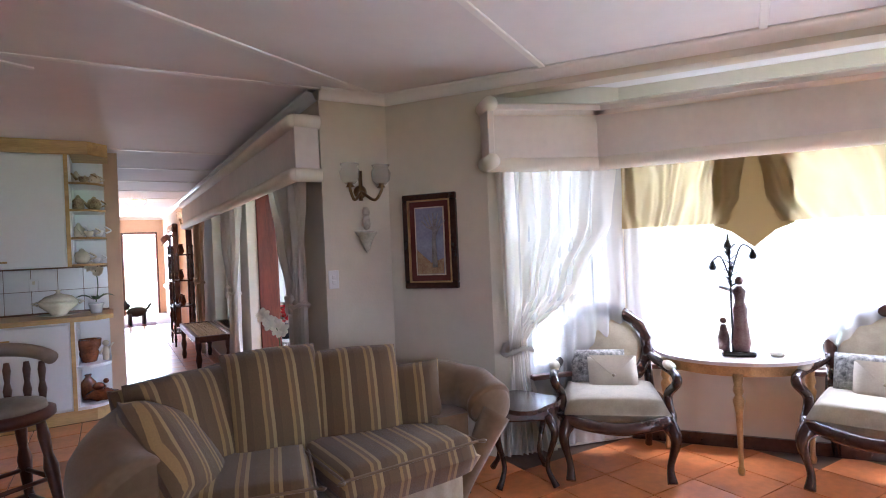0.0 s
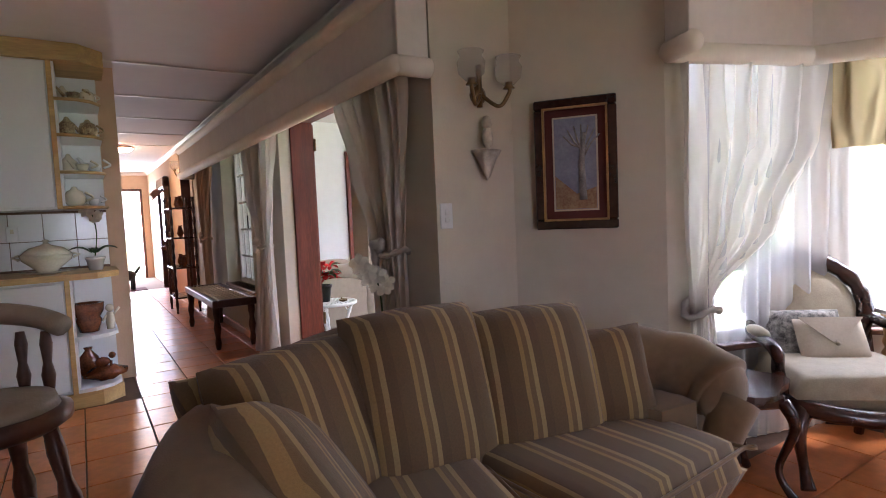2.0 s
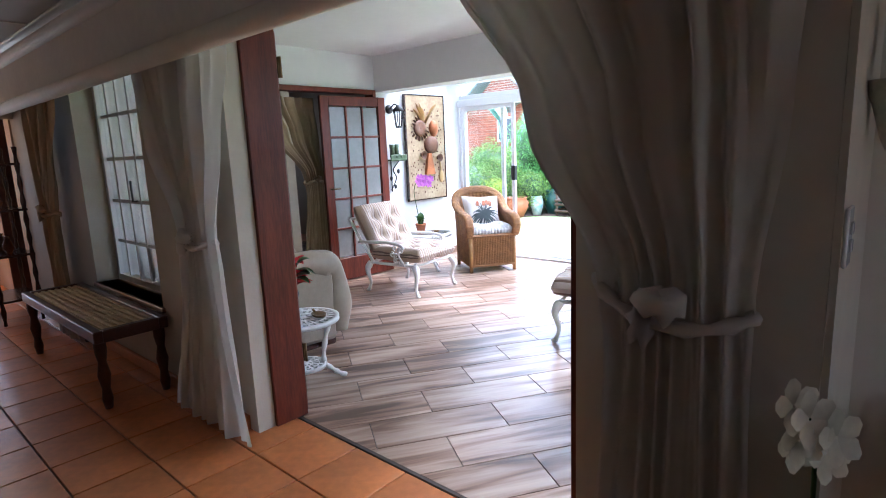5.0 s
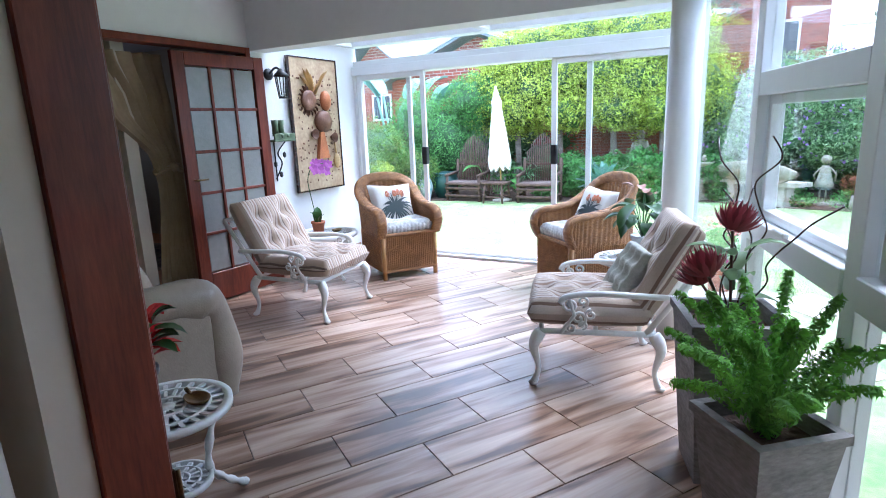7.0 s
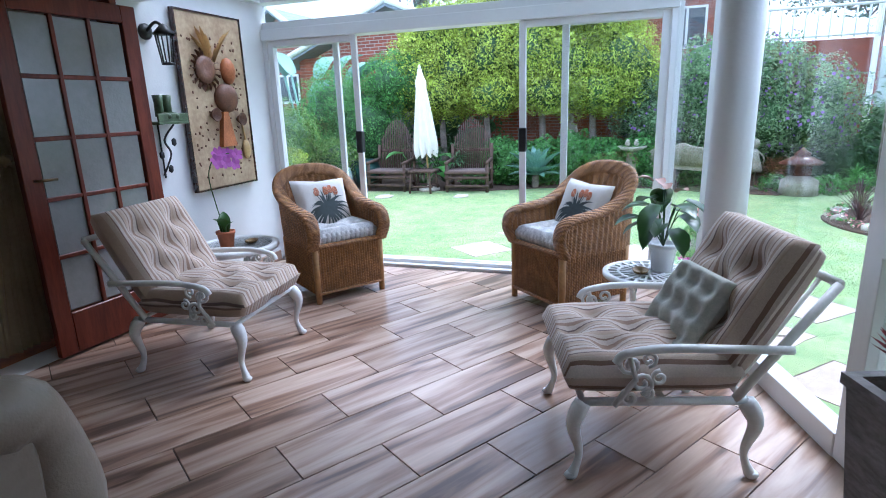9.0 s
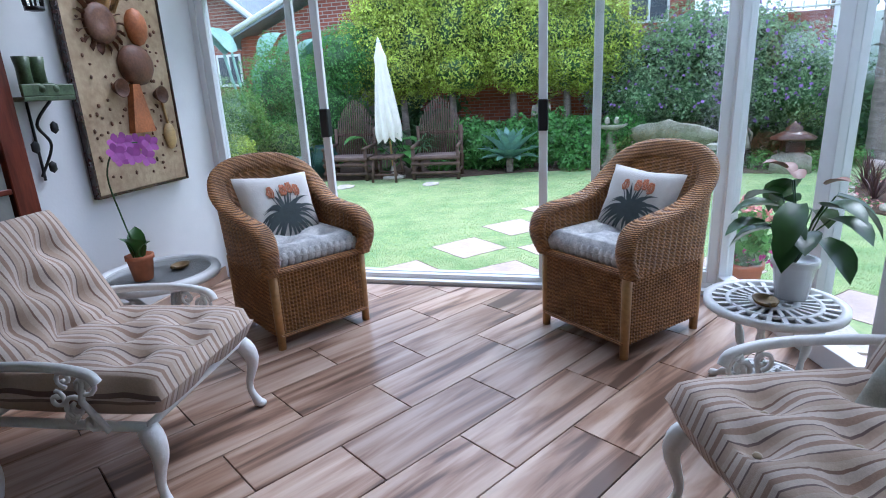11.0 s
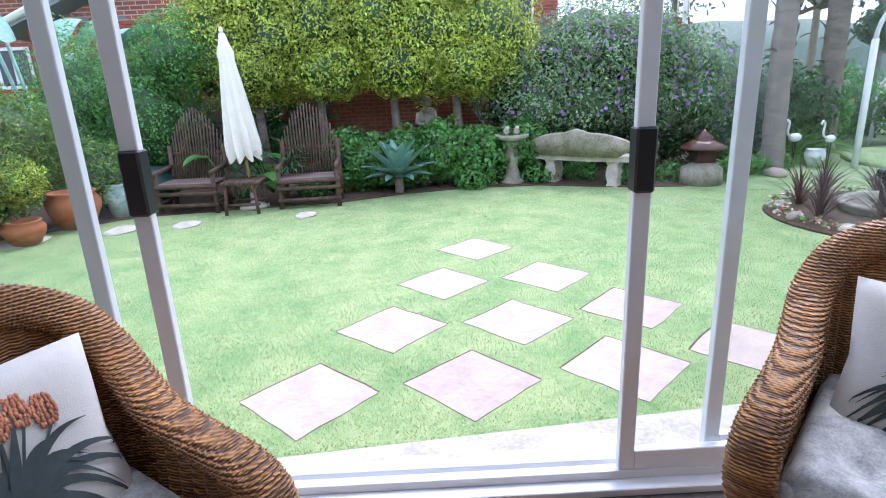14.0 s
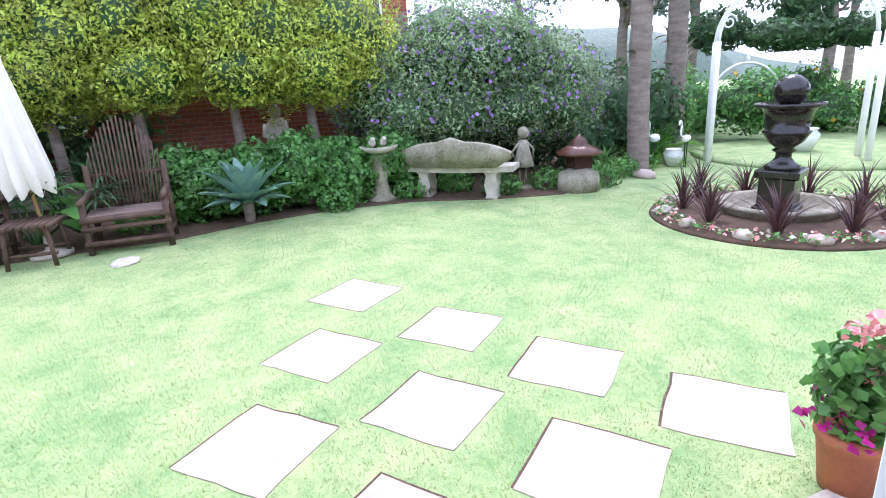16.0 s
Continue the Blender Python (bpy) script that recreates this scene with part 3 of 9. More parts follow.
# remaining walls, closing the place round the camera
E_END = bay(4.6, 0)
wall_run("wall_east", (6.2, -3.2), E_END, 0, CEIL_Z, -0.2, CREAM_WALL, "cream wall beyond the bay")
wall_run("wall_south", (-4.2, -3.2), (6.2, -3.2), 0, CEIL_Z, -0.2, CREAM_WALL, "cream wall with a window", [(4.0, 5.2, 0.9, 2.0)])
wall_run("wall_west", (-4.2, 16.4), (-4.2, -3.2), 0, CEIL_Z, -0.2, CREAM_WALL, "cream kitchen wall")
wall_run("wall_kitchen", (0.16, 6.68), (-4.2, 6.68), 0, CEIL_Z, -0.12, CREAM_WALL, "cream wall behind the kitchen cabinets")
wall_run("wall_hall", (0.16, 16.2), (0.16, 6.72), 0, CEIL_Z, 0.12, PEACH_WALL, "peach painted wall of the hall")
wall_run("wall_hall_end", (0.16, 16.2), (1.62, 16.2), 0, CEIL_Z, 0.15, PEACH_WALL, "peach wall at the end of the hall with a doorway", [(0.28, 1.05, 0, 2.02)])
structure("wall_hall_lining", Shape().box(1.366, 10.3, 0, 1.379, 10.5, CEIL_Z).box(1.366, 11.4, 0, 1.379, 16.2, CEIL_Z), PEACH_WALL, "peach paint on the hall wall", "wall")
structure("ceiling_living", Shape().box(-4.3, -3.3, CEIL_Z, 1.7, 16.3, CEIL_Z + 0.12).prism([(1.7, -3.3), (6.3, -3.3), E_END, bay(0.0, 0.1), (1.7, 4.2)], CEIL_Z, CEIL_Z + 0.12), CEIL, "painted board ceiling with cover strips", "ceiling")
strips = Shape()
for y in (3.87, 6.5, 7.7, 8.9, 10.1, 11.3):
    strips.box(-4.2, y - 0.02, CEIL_Z - 0.008, 1.38 if y > 3.8 else 1.7, y + 0.02, CEIL_Z + 0.002, 0.003)
for k, (s0, s1) in zip(range(-1, 4), ((-3.4, 0.2), (-3.0, 2.1), (-2.6, 2.0), (-2.2, 2.0), (-2.0, 2.0))):
    strips.box(s0, -0.02, CEIL_Z - 0.0105, s1, 0.02, CEIL_Z + 0.002, 0.003, m=pose(0.27 + 0.575 * k, 2.98 - 0.996 * k, 0, 0, 0, 30.5))
structure("trim_ceiling_strip", strips, TRIM, "white cover strips on the ceiling joints", "trim")


def cornice(name, a, b, size=0.07, z=CEIL_Z, side=1):
    a, b = Vector(a), Vector(b)
    d = b - a
    m = pose(a.x, a.y, 0, 0, 0, math.degrees(math.atan2(d.y, d.x)))
    prof = [(0, -size), (0.012, -size), (0.02, -size * 0.75), (size * 0.45, -size * 0.35), (size * 0.8, -0.018), (size, -0.012), (size, 0), (0, 0)]
    rows = [[(s, side * p, z + q) for p, q in prof] for s in (0, d.length)]
    return structure(name, Shape().sheet(rows, m), TRIM, "white moulded cornice", "trim")


cornice("trim_cornice_nib", (1.38, 3.884), (1.86, 3.884), side=-1)
cornice("trim_cornice_picture", bay(0.0, -0.001), bay(4.5, -0.001), side=-1)
cornice("trim_cornice_hall", (1.379, 3.9), (1.379, 16.2), side=1)
cornice("trim_cornice_hall_end", (0.16, 16.199), (1.38, 16.199), side=-1)
skirt = Shape().box(1.355, 6.3, 0, 1.379, 10.4, 0.08, 0.004).box(1.38, 3.862, 0, 1.86, 3.884, 0.08, 0.004)
structure("baseboard_hall", skirt, TERRACOTTA, "terracotta tile skirting", "baseboard")
a0, a1 = bay(1.5, 0.60), bay(3.9, 0.60)
structure("baseboard_bay", Shape().prism([bay(1.5, 0.595), bay(1.5, 0.618), bay(3.9, 0.618), bay(3.9, 0.595)], 0, 0.08), DARK_WOOD, "dark skirting under the bay window", "baseboard")

# sunroom shell
wall_run("wall_french", (1.4, 8.6), (5.95, 8.6), -0.44, 2.5, 0.2, WHITE_WALL, "white plastered sunroom wall with a doorway", [(1.62, 2.97, 0.44 - 0.44, 2.03)])
structure("beam_sunroom", Shape().prism([(4.42, 5.05), (4.62, 5.1), (4.62, 8.6), (4.42, 8.6)], 2.04, 2.5), WHITE_WALL, "white plastered beam across the sunroom", "beam")
structure("ceiling_sunroom", Shape().prism([(1.38, 4.0), (4.42, 4.85), (4.42, 8.6), (1.38, 8.6)], SUN_CEIL, 2.53), WHITE_WALL, "white sunroom ceiling", "ceiling")
structure("beam_edge", Shape().prism([rw(-4.45, 0.12), rw(-1.5, 0.12), rw(-1.5, -0.06), rw(-4.45, -0.06)], 2.2, 2.5), WHITE_WALL, "white ring beam over the glass wall", "beam")
structure("trim_ceiling_strip_sunroom", Shape().box(1.64, 6.1, SUN_CEIL - 0.008, 4.42, 6.14, SUN_CEIL + 0.002, 0.003), TRIM, "white cover strip on the sunroom ceiling", "trim")
structure("pillar", Shape().lathe([(0.09, 0.0), (0.09, 2.3)], 4.4, 5.13, 0, 20), WHITE_WALL, "round white plastered pillar beside the glass", "pillar")
structure("baseboard_sunroom", Shape().box(4.35, 8.585, 0, 5.8, 8.6, 0.09, 0.004).box(1.64, 8.585, 0, 3.0, 8.6, 0.09, 0.004), PLANK, "wood-look tile skirting", "baseboard")

# dining room behind the french doors
structure("floor_dining", Shape().box(1.4, 8.6, -0.2, 5.9, 13.0, -0.004), TERRACOTTA, "terracotta floor of the dining room", "floor")
structure("ceiling_dining", Shape().box(1.62, 8.8, 2.43, 5.9, 13.0, 2.5), CEIL, "painted ceiling of the dining room", "ceiling")
structure("wall_dining_back", Shape().box(1.62, 12.9, 0, 5.9, 13.1, 2.43), CREAM_WALL, "cream back wall of the dining room", "wall")
structure("wall_dining_side", Shape().box(5.7, 8.8, 0, 5.95, 13.0, 2.43), CREAM_WALL, "cream side wall of the dining room", "wall")


# ---- frames ----
def opening_frame(name, m, w, h, t, d, mat, label, sill=False):
    """A frame in the x-z plane, w wide and h high, d deep."""
    e = thing(name, label, "frame", m, kind="structure")
    part("jamb", Shape().box(0, -d / 2, 0, t, d / 2, h, 0.004), mat, e)
    part("jamb", Shape().box(w - t, -d / 2, 0, w, d / 2, h, 0.004), mat, e)
    part("head", Shape().box(t, -d / 2, h - t, w - t, d / 2, h, 0.004), mat, e)
    if sill:
        part("sill", Shape().box(t, -d / 2 - 0.03, 0, w - t, d / 2, t, 0.004), mat, e)
    return e


f = opening_frame("door_1_frame", pose(1.57, 4.47, 0, 0, 0, 90), 1.79, 2.04, 0.05, 0.19, MAHOGANY, "dark mahogany frame of the wide opening")
opening_frame("door_2_frame", pose(2.98, 8.62, 0), 1.42, 2.06, 0.05, 0.13, MAHOGANY, "dark mahogany frame of the french doors")


def glazed_door(name, m, w, h, label, cols=3, rows=5, pane=None, bottom=0.24):
    d = thing(name, label, "door", m)
    st, bar, t = 0.1, 0.024, 0.04
    part("stile", Shape().box(0, -t / 2, 0, st, t / 2, h, 0.004), MAHOGANY, d)
    part("stile", Shape().box(w - st, -t / 2, 0, w, t / 2, h, 0.004), MAHOGANY, d)
    part("top_rail", Shape().box(st, -t / 2, h - st, w - st, t / 2, h, 0.004), MAHOGANY, d)
    part("bottom_rail", Shape().box(st, -t / 2, 0, w - st, t / 2, bottom, 0.004), MAHOGANY, d)
    iw, ih = w - 2 * st, h - st - bottom
    for i in range(1, cols):
        x = st + iw * i / cols
        part("glazing_bar", Shape().box(x - bar / 2, -t / 2 + 0.004, bottom, x + bar / 2, t / 2 - 0.004, h - st, 0.003), MAHOGANY, d)
    for j in range(1, rows):
        z = bottom + ih * j / rows
        part("glazing_bar", Shape().box(st, -t / 2 + 0.006, z - bar / 2, w - st, t / 2 - 0.006, z + bar / 2, 0.003), MAHOGANY, d)
    for i in range(cols):
        for j in range(rows):
            x0, z0 = st + iw * i / cols + bar / 2, bottom + ih * j / rows + bar / 2
            p = part("pane", Shape().box(x0, -0.003, z0, x0 + iw / cols - bar, 0.003, z0 + ih / rows - bar), pane or GLASS, d)
    part("handle", Shape().tube([(0.05, -0.03, 1.0), (0.05, -0.06, 1.0), (0.15, -0.06, 1.0)], 0.008), BRASS, d, "brass lever handle")
    return d


glazed_door("french_door", pose(3.62, 8.56, 0.015, 0, 0, -4), 0.84, 1.96, "open mahogany french door with fifteen small panes", pane=material("net_backed_glass", (0.26, 0.26, 0.25), 0.05, vary=0.1, scale=3))
folded = thing("folded_door", "mahogany door leaf folded open against the jamb", "door", pose(1.66, 6.235, 0.012, 0, 0, 82))
part("door_leaf", Shape().box(0, -0.022, 0, 0.07, 0.022, 1.97, 0.004), MAHOGANY, folded)
for z in (0.28, 1.75):
    part("hinge", Shape().box(-0.012, -0.028, z, 0.03, -0.018, z + 0.1, 0.002).tube([(-0.012, -0.03, z), (-0.012, -0.03, z + 0.1)], 0.007), BRASS, folded, "worn brass hinge")

# hall window with small panes
win = thing("window_1", "white small-paned window in the hall wall", "window", pose(1.56, 7.25, 0.5, 0, 0, 90), kind="structure")
W, Hh = 1.2, 1.52
part("window_frame", Shape().box(0, -0.03, 0, 0.045, 0.03, Hh).box(W - 0.045, -0.03, 0, W, 0.03, Hh).box(0.045, -0.03, 0, W - 0.045, 0.03, 0.045).box(0.045, -0.03, Hh - 0.045, W - 0.045, 0.03, Hh), TRIM, win)
for i in range(1, 6):
    part("glazing_bar", Shape().box(i * W / 6 - 0.011, -0.012, 0.045, i * W / 6 + 0.011, 0.012, Hh - 0.045), TRIM, win)
for j in range(1, 5):
    part("glazing_bar", Shape().box(0.045, -0.01, j * Hh / 5 - 0.011, W - 0.045, 0.01, j * Hh / 5 + 0.011), TRIM, win)
part("pane", Shape().box(0.045, -0.002, 0.045, W - 0.045, 0.002, Hh - 0.045), GLASS, win)
part("window_sill", Shape().box(-0.03, 0.05, -0.03, W + 0.03, 0.2, 0.0, 0.005), BROWN_WOOD, win)
part("window_latch", Shape().tube([(0.6, 0.03, 0.62), (0.6, 0.06, 0.62), (0.6, 0.06, 0.76)], 0.007), IRON_BLACK, win)

# bay windows
def bay_window(name, a, b, label, cols):
    a, b = Vector(a), Vector(b)
    d = b - a
    w = d.length
    e = thing(name, label, "window", pose(a.x, a.y, 0.52, 0, 0, math.degrees(math.atan2(d.y, d.x))), kind="structure")
    h = 1.48
    part("window_frame", Shape().box(0, -0.03, 0, 0.04, 0.03, h).box(w - 0.04, -0.03, 0, w, 0.03, h).box(0.04, -0.03, 0, w - 0.04, 0.03, 0.04).box(0.04, -0.03, h - 0.04, w - 0.04, 0.03, h), TRIM, e)
    for i in range(1, cols):
        part("mullion", Shape().box(i * w / cols - 0.02, -0.025, 0.04, i * w / cols + 0.02, 0.025, h - 0.04), TRIM, e)
    for i in range(cols):
        p = part("pane", Shape().box(i * w / cols + 0.02, -0.002, 0.04, (i + 1) * w / cols - 0.02, 0.002, h - 0.04), GLASS, e)
        p.visible_shadow = False
    part("window_sill", Shape().box(-0.02, 0.03, -0.03, w + 0.02, 0.14, 0.0, 0.005), BROWN_WOOD, e)
    return e


bay_window("window_2", bay(3.78, 0.7), bay(1.62, 0.7), "wide white bay window over a low wall", 3)
bay_window("window_3", bay(1.4, 0.6), bay(0.9, 0.17), "narrow white side window of the bay", 1)

p = structure("window_4", Shape().box(-0.2, -3.32, 0.9, 1.0, -3.28, 2.0), GLASS, "plain glass window", "window")
p.visible_shadow = False

# ---- glass walls of the sunroom ----
def slider(name, m, w, h, label, handle=None):
    d = thing(name, label, "sliding door", m)
    t, k = 0.05, 0.032
    for x in (0, w - t):
        part("stile", Shape().box(x, -k / 2, 0, x + t, k / 2, h, 0.003), ALU, d)
    part("top_rail", Shape().box(t, -k / 2, h - 0.05, w - t, k / 2, h, 0.003), ALU, d)
    part("bottom_rail", Shape().box(t, -k / 2, 0, w - t, k / 2, 0.07, 0.003), ALU, d)
    p = part("pane", Shape().box(t, -0.003, 0.07, w - t, 0.003, h - 0.05), GLASS, d)
    p.visible_shadow = False
    if handle is not None:
        hx = handle * (w - t)
        part("handle", Shape().box(hx - 0.004, -k / 2 - 0.014, 0.915, hx + t + 0.004, k / 2 + 0.014, 1.095, 0.006), BLACK, d, "black plastic pull handle")
    return d


SX = 5.93
DOOR_H = 1.86
slider("sliding_door", pose(SX - 0.03, 6.385, 0.05, 0, 0, -90), 1.03, DOOR_H, "white aluminium sliding glass door pushed open", 0)
slider("sliding_door", pose(SX + 0.03, 6.08, 0.05, 0, 0, -90), 0.74, DOOR_H, "white aluminium sliding glass door behind another")
slider("sliding_door", pose(SX - 0.03, 8.56, 0.05, 0, 0, -90), 0.84, DOOR_H, "white aluminium sliding glass door pushed open", 1)
slider("sliding_door", pose(SX + 0.03, 8.58, 0.05, 0, 0, -90), 0.66, DOOR_H, "white aluminium sliding glass door behind another")
fr = thing("sliding_frame", "white aluminium frame of the sliding doors", "door frame", kind="structure")
part("sill", Shape().box(SX - 0.1, 5.3, -0.008, SX + 0.1, 8.6, 0.02, 0.003).box(SX - 0.05, 5.3, 0.02, SX - 0.012, 8.6, 0.05, 0.002).box(SX + 0.012, 5.3, 0.02, SX + 0.05, 8.6, 0.05, 0.002), ALU, fr)
part("head", Shape().box(SX - 0.08, 5.3, 1.91, SX + 0.08, 8.6, 2.0, 0.004), ALU, fr)
part("post", Shape().box(SX - 0.06, 8.56, 0, SX + 0.06, 8.6, 2.0, 0.003), ALU, fr)
part("post", Shape().box(SX - 0.05, 5.27, 0.0, SX + 0.07, 5.36, 2.3, 0.003), ALU, fr)
part("fascia", Shape().box(SX - 0.04, 5.3, 2.0, SX + 0.04, 8.6, 2.06, 0.003).box(SX - 0.03, 5.3, 2.24, SX + 0.03, 8.6, 2.32, 0.003), ALU, fr)
p = part("pane", Shape().box(SX - 0.003, 5.3, 2.06, SX + 0.003, 8.6, 2.24), GLASS, fr)
p.visible_shadow = False

# louvre roof between beam and doors
roof = thing("louvre_roof", "white adjustable louvre roof over the sunroom edge", "roof", kind="structure")
part("roof_frame", Shape().box(4.62, 5.1, 2.2, 4.7, 8.6, 2.34).box(5.8, 5.3, 2.2, 5.96, 8.6, 2.34).box(4.7, 8.53, 2.2, 5.8, 8.6, 2.34).box(4.7, 6.94, 2.2, 5.8, 7.02, 2.34), ALU, roof)
for i in range(8):
    x = 4.78 + i * 0.135
    part("louvre", Shape().box(-0.065, 5.15, -0.006, 0.065, 8.53, 0.006, 0.003, m=pose(x, 0, 2.28, 0, -58, 0)), ALU, roof)

gw = thing("window_6", "slanting white aluminium glass wall facing the garden", "window", pose(5.92, 5.32, 0, 0, 0, math.degrees(math.atan2(RW_D.y, RW_D.x))), kind="structure")
POSTS = (0.0, -0.8, -2.25, -3.3, -4.4)
for s in POSTS:
    part("post", Shape().box(s - 0.045, -0.04, 0.0, s + 0.045, 0.04, 2.3, 0.003), ALU, gw)
for s0, s1 in zip(POSTS[1:], POSTS[:-1]):
    part("bottom_rail", Shape().box(s0 + 0.045, -0.045, 0, s1 - 0.045, 0.045, 0.1, 0.003), ALU, gw)
    part("top_rail", Shape().box(s0 + 0.045, -0.04, 2.12, s1 - 0.045, 0.04, 2.2, 0.003), ALU, gw)
    bands = [0.1, 2.12]
    if s1 <= -2.2:
        part("transom", Shape().box(s0 + 0.045, -0.05, 0.8, s1 - 0.045, 0.05, 0.9, 0.004), ALU, gw)
        part("transom", Shape().box(s0 + 0.045, -0.04, 1.44, s1 - 0.045, 0.04, 1.54, 0.004), ALU, gw)
        part("sash", Shape().box(s0 + 0.06, -0.055, 0.9, s0 + 0.1, 0.0, 1.44, 0.003).box(s1 - 0.1, -0.055, 0.9, s1 - 0.06, 0.0, 1.44, 0.003).box(s0 + 0.1, -0.055, 0.9, s1 - 0.1, 0.0, 0.94, 0.003).box(s0 + 0.1, -0.055, 1.4, s1 - 0.1, 0.0, 1.44, 0.003), ALU, gw)
        part("window_latch", Shape().box((s0 + s1) / 2 - 0.06, 0.05, 0.9, (s0 + s1) / 2 + 0.06, 0.075, 0.925, 0.005), ALU, gw)
        bands = [0.1, 0.8, 0.9, 1.44, 1.54, 2.12]
    for z0, z1 in zip(bands[0::2], bands[1::2]):
        p = part("pane", Shape().box(s0 + 0.045, -0.003, z0, s1 - 0.045, 0.003, z1), GLASS, gw)
        p.visible_shadow = False

# outer edge of the house
structure("step_outside", Shape().prism([(6.03, 5.25), (6.12, 5.28), (6.12, 8.8), (6.03, 8.8)], LAWN_Z - 0.1, -0.03), PALE_STONE, "pale stone threshold outside the sliding doors", "step")


def apron_edge(y):
    """Where the paved strip along the house gives way to the lawn."""
    return 6.7 - 0.105 * (y - 7.2)


structure("pavement_apron", Shape().prism([(6.0, 4.4), (apron_edge(4.4), 4.4), (apron_edge(9.6), 9.6), (6.0, 9.6)], LAWN_Z - 0.1, LAWN_Z + 0.022), PALE_STONE, "pale paved strip along the sliding doors", "paving")
structure("plinth_outside", Shape().prism([rw(-4.6, -0.05), rw(0.1, -0.05), rw(0.1, -0.2), rw(-4.6, -0.2)], LAWN_Z - 0.1, -0.06), PALE_STONE, "pale stone plinth under the glass wall", "step")

# ---- light from the openings of the house, and an added dining room fill ----
window_and_fill_light("window_and_fill_light", (0.4, -3.18, 1.4), (0.2, 3, 1.2), 1.1, 1.0, 1.35)
window_and_fill_light("window_and_fill_light", (*bay(2.7, 0.85), 1.3), (*bay(2.7, -2), 0.9), 2.1, 1.4, 7)
window_and_fill_light("window_and_fill_light", (0.85, 16.6, 1.1), (0.85, 10, 0.6), 0.8, 1.9, 14)
# added fill lamp inside the dining room, which has no window here
window_and_fill_light("window_and_fill_light", (4.9, 12.6, 1.6), (3.6, 10, 0.6), 1.0, 1.2, 0.5)


# ---- ground ----
def disc_ground():
    n = 72
    outer = [(12 + 90 * math.cos(2 * math.pi * i / n), 4 + 90 * math.sin(2 * math.pi * i / n)) for i in range(n)]
    return Shape().prism(outer, LAWN_Z - 0.2, LAWN_Z)


structure("ground", disc_ground(), LAWN, "mown green lawn with paler patches", "lawn")

# ---- foliage ----
RNG = np.random.default_rng(7)


def leaf_mesh(name, pos, nrm, size, mat, slim=0.45, spread=0.6, jitter=0.4):
    """One mesh of many small folded leaves at the given places."""
    n = len(pos)
    pos = np.asarray(pos, float)
    nrm = np.asarray(nrm, float) + RNG.normal(0, spread, (n, 3))
    nrm /= np.linalg.norm(nrm, axis=1)[:, None] + 1e-9
    t = np.cross(nrm, RNG.normal(0, 1, (n, 3)))
    t /= np.linalg.norm(t, axis=1)[:, None] + 1e-9
    b = np.cross(nrm, t)
    L = (size * (1 + jitter * RNG.uniform(-1, 1, n)))[:, None]
    w = L * slim
    v = np.stack([pos - t * L / 2, pos + b * w / 2 + nrm * L * 0.08, pos + t * L / 2 - nrm * L * 0.12, pos - b * w / 2 + nrm * L * 0.08], 1).reshape(-1, 3)
    me = bpy.data.meshes.new(name)
    me.vertices.add(4 * n)
    me.vertices.foreach_set("co", v.ravel())
    me.loops.add(4 * n)
    me.loops.foreach_set("vertex_index", np.arange(4 * n, dtype=np.int32))
    me.polygons.add(n)
    me.polygons.foreach_set("loop_start", np.arange(0, 4 * n, 4, dtype=np.int32))
    me.materials.append(mat)
    me.update(calc_edges=True)
    me.validate()
    return me


def cloud(blobs, count, rough=0.25, shell=0.35, zmin=None):
    """Places and outward directions on lumpy ellipsoids (x, y, z, rx, ry, rz), weighted by their size."""
    blobs = np.asarray(blobs, float)
    wt = blobs[:, 3] * blobs[:, 4] + blobs[:, 4] * blobs[:, 5] + blobs[:, 3] * blobs[:, 5]
    k = RNG.choice(len(blobs), count, p=wt / wt.sum())
    d = RNG.normal(0, 1, (count, 3))
    d /= np.linalg.norm(d, axis=1)[:, None]
    lump = 1 + rough * (np.sin(d[:, 0] * 7 + k * 1.3) * np.sin(d[:, 1] * 6 + k) * np.cos(d[:, 2] * 8 + k * 2.1))
    r = lump * (1 - shell * RNG.uniform(0, 1, count) ** 2)
    p = blobs[k, :3] + d * blobs[k, 3:6] * r[:, None]
    out = d / blobs[k, 3:6]
    out /= np.linalg.norm(out, axis=1)[:, None]
    if zmin is not None:
        keep = p[:, 2] > zmin
        p, out = p[keep], out[keep]
    return p, out


def lumps(x0, x1, y0, y1, z0, z1, r, n, squash=1.0):
    return [(RNG.uniform(x0, x1), RNG.uniform(y0, y1), RNG.uniform(z0, z1), r * RNG.uniform(0.7, 1.2), r * RNG.uniform(0.7, 1.2), r * squash * RNG.uniform(0.7, 1.1)) for _ in range(n)]


def bush(name, label, category, blobs, count, size, mat, core=None, kind="", slim=0.45, extra=None, zmin=LAWN_Z):
    """A shrub: dark core balls standing in for the shade within, a crown of leaves, and blooms where it has them."""
    b = thing(name, label, category, kind=kind)
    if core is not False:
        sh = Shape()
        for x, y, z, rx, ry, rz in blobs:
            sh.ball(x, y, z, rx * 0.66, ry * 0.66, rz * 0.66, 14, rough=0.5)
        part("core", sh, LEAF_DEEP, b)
    p, o = cloud(blobs, count, zmin=zmin)
    me = leaf_mesh("crown", p, o, size, mat, slim)
    ob = new("crown", me)
    ob.parent = b
    for em, n, sz, lab in (extra or ()):
        p, o = cloud(blobs, n, shell=0.05, zmin=zmin)
        ob = new("bloom", leaf_mesh("bloom", p * 1.0 + o * 0.03, o, sz, em, 0.9))
        ob.parent = b
        ob["label"] = lab
    return b


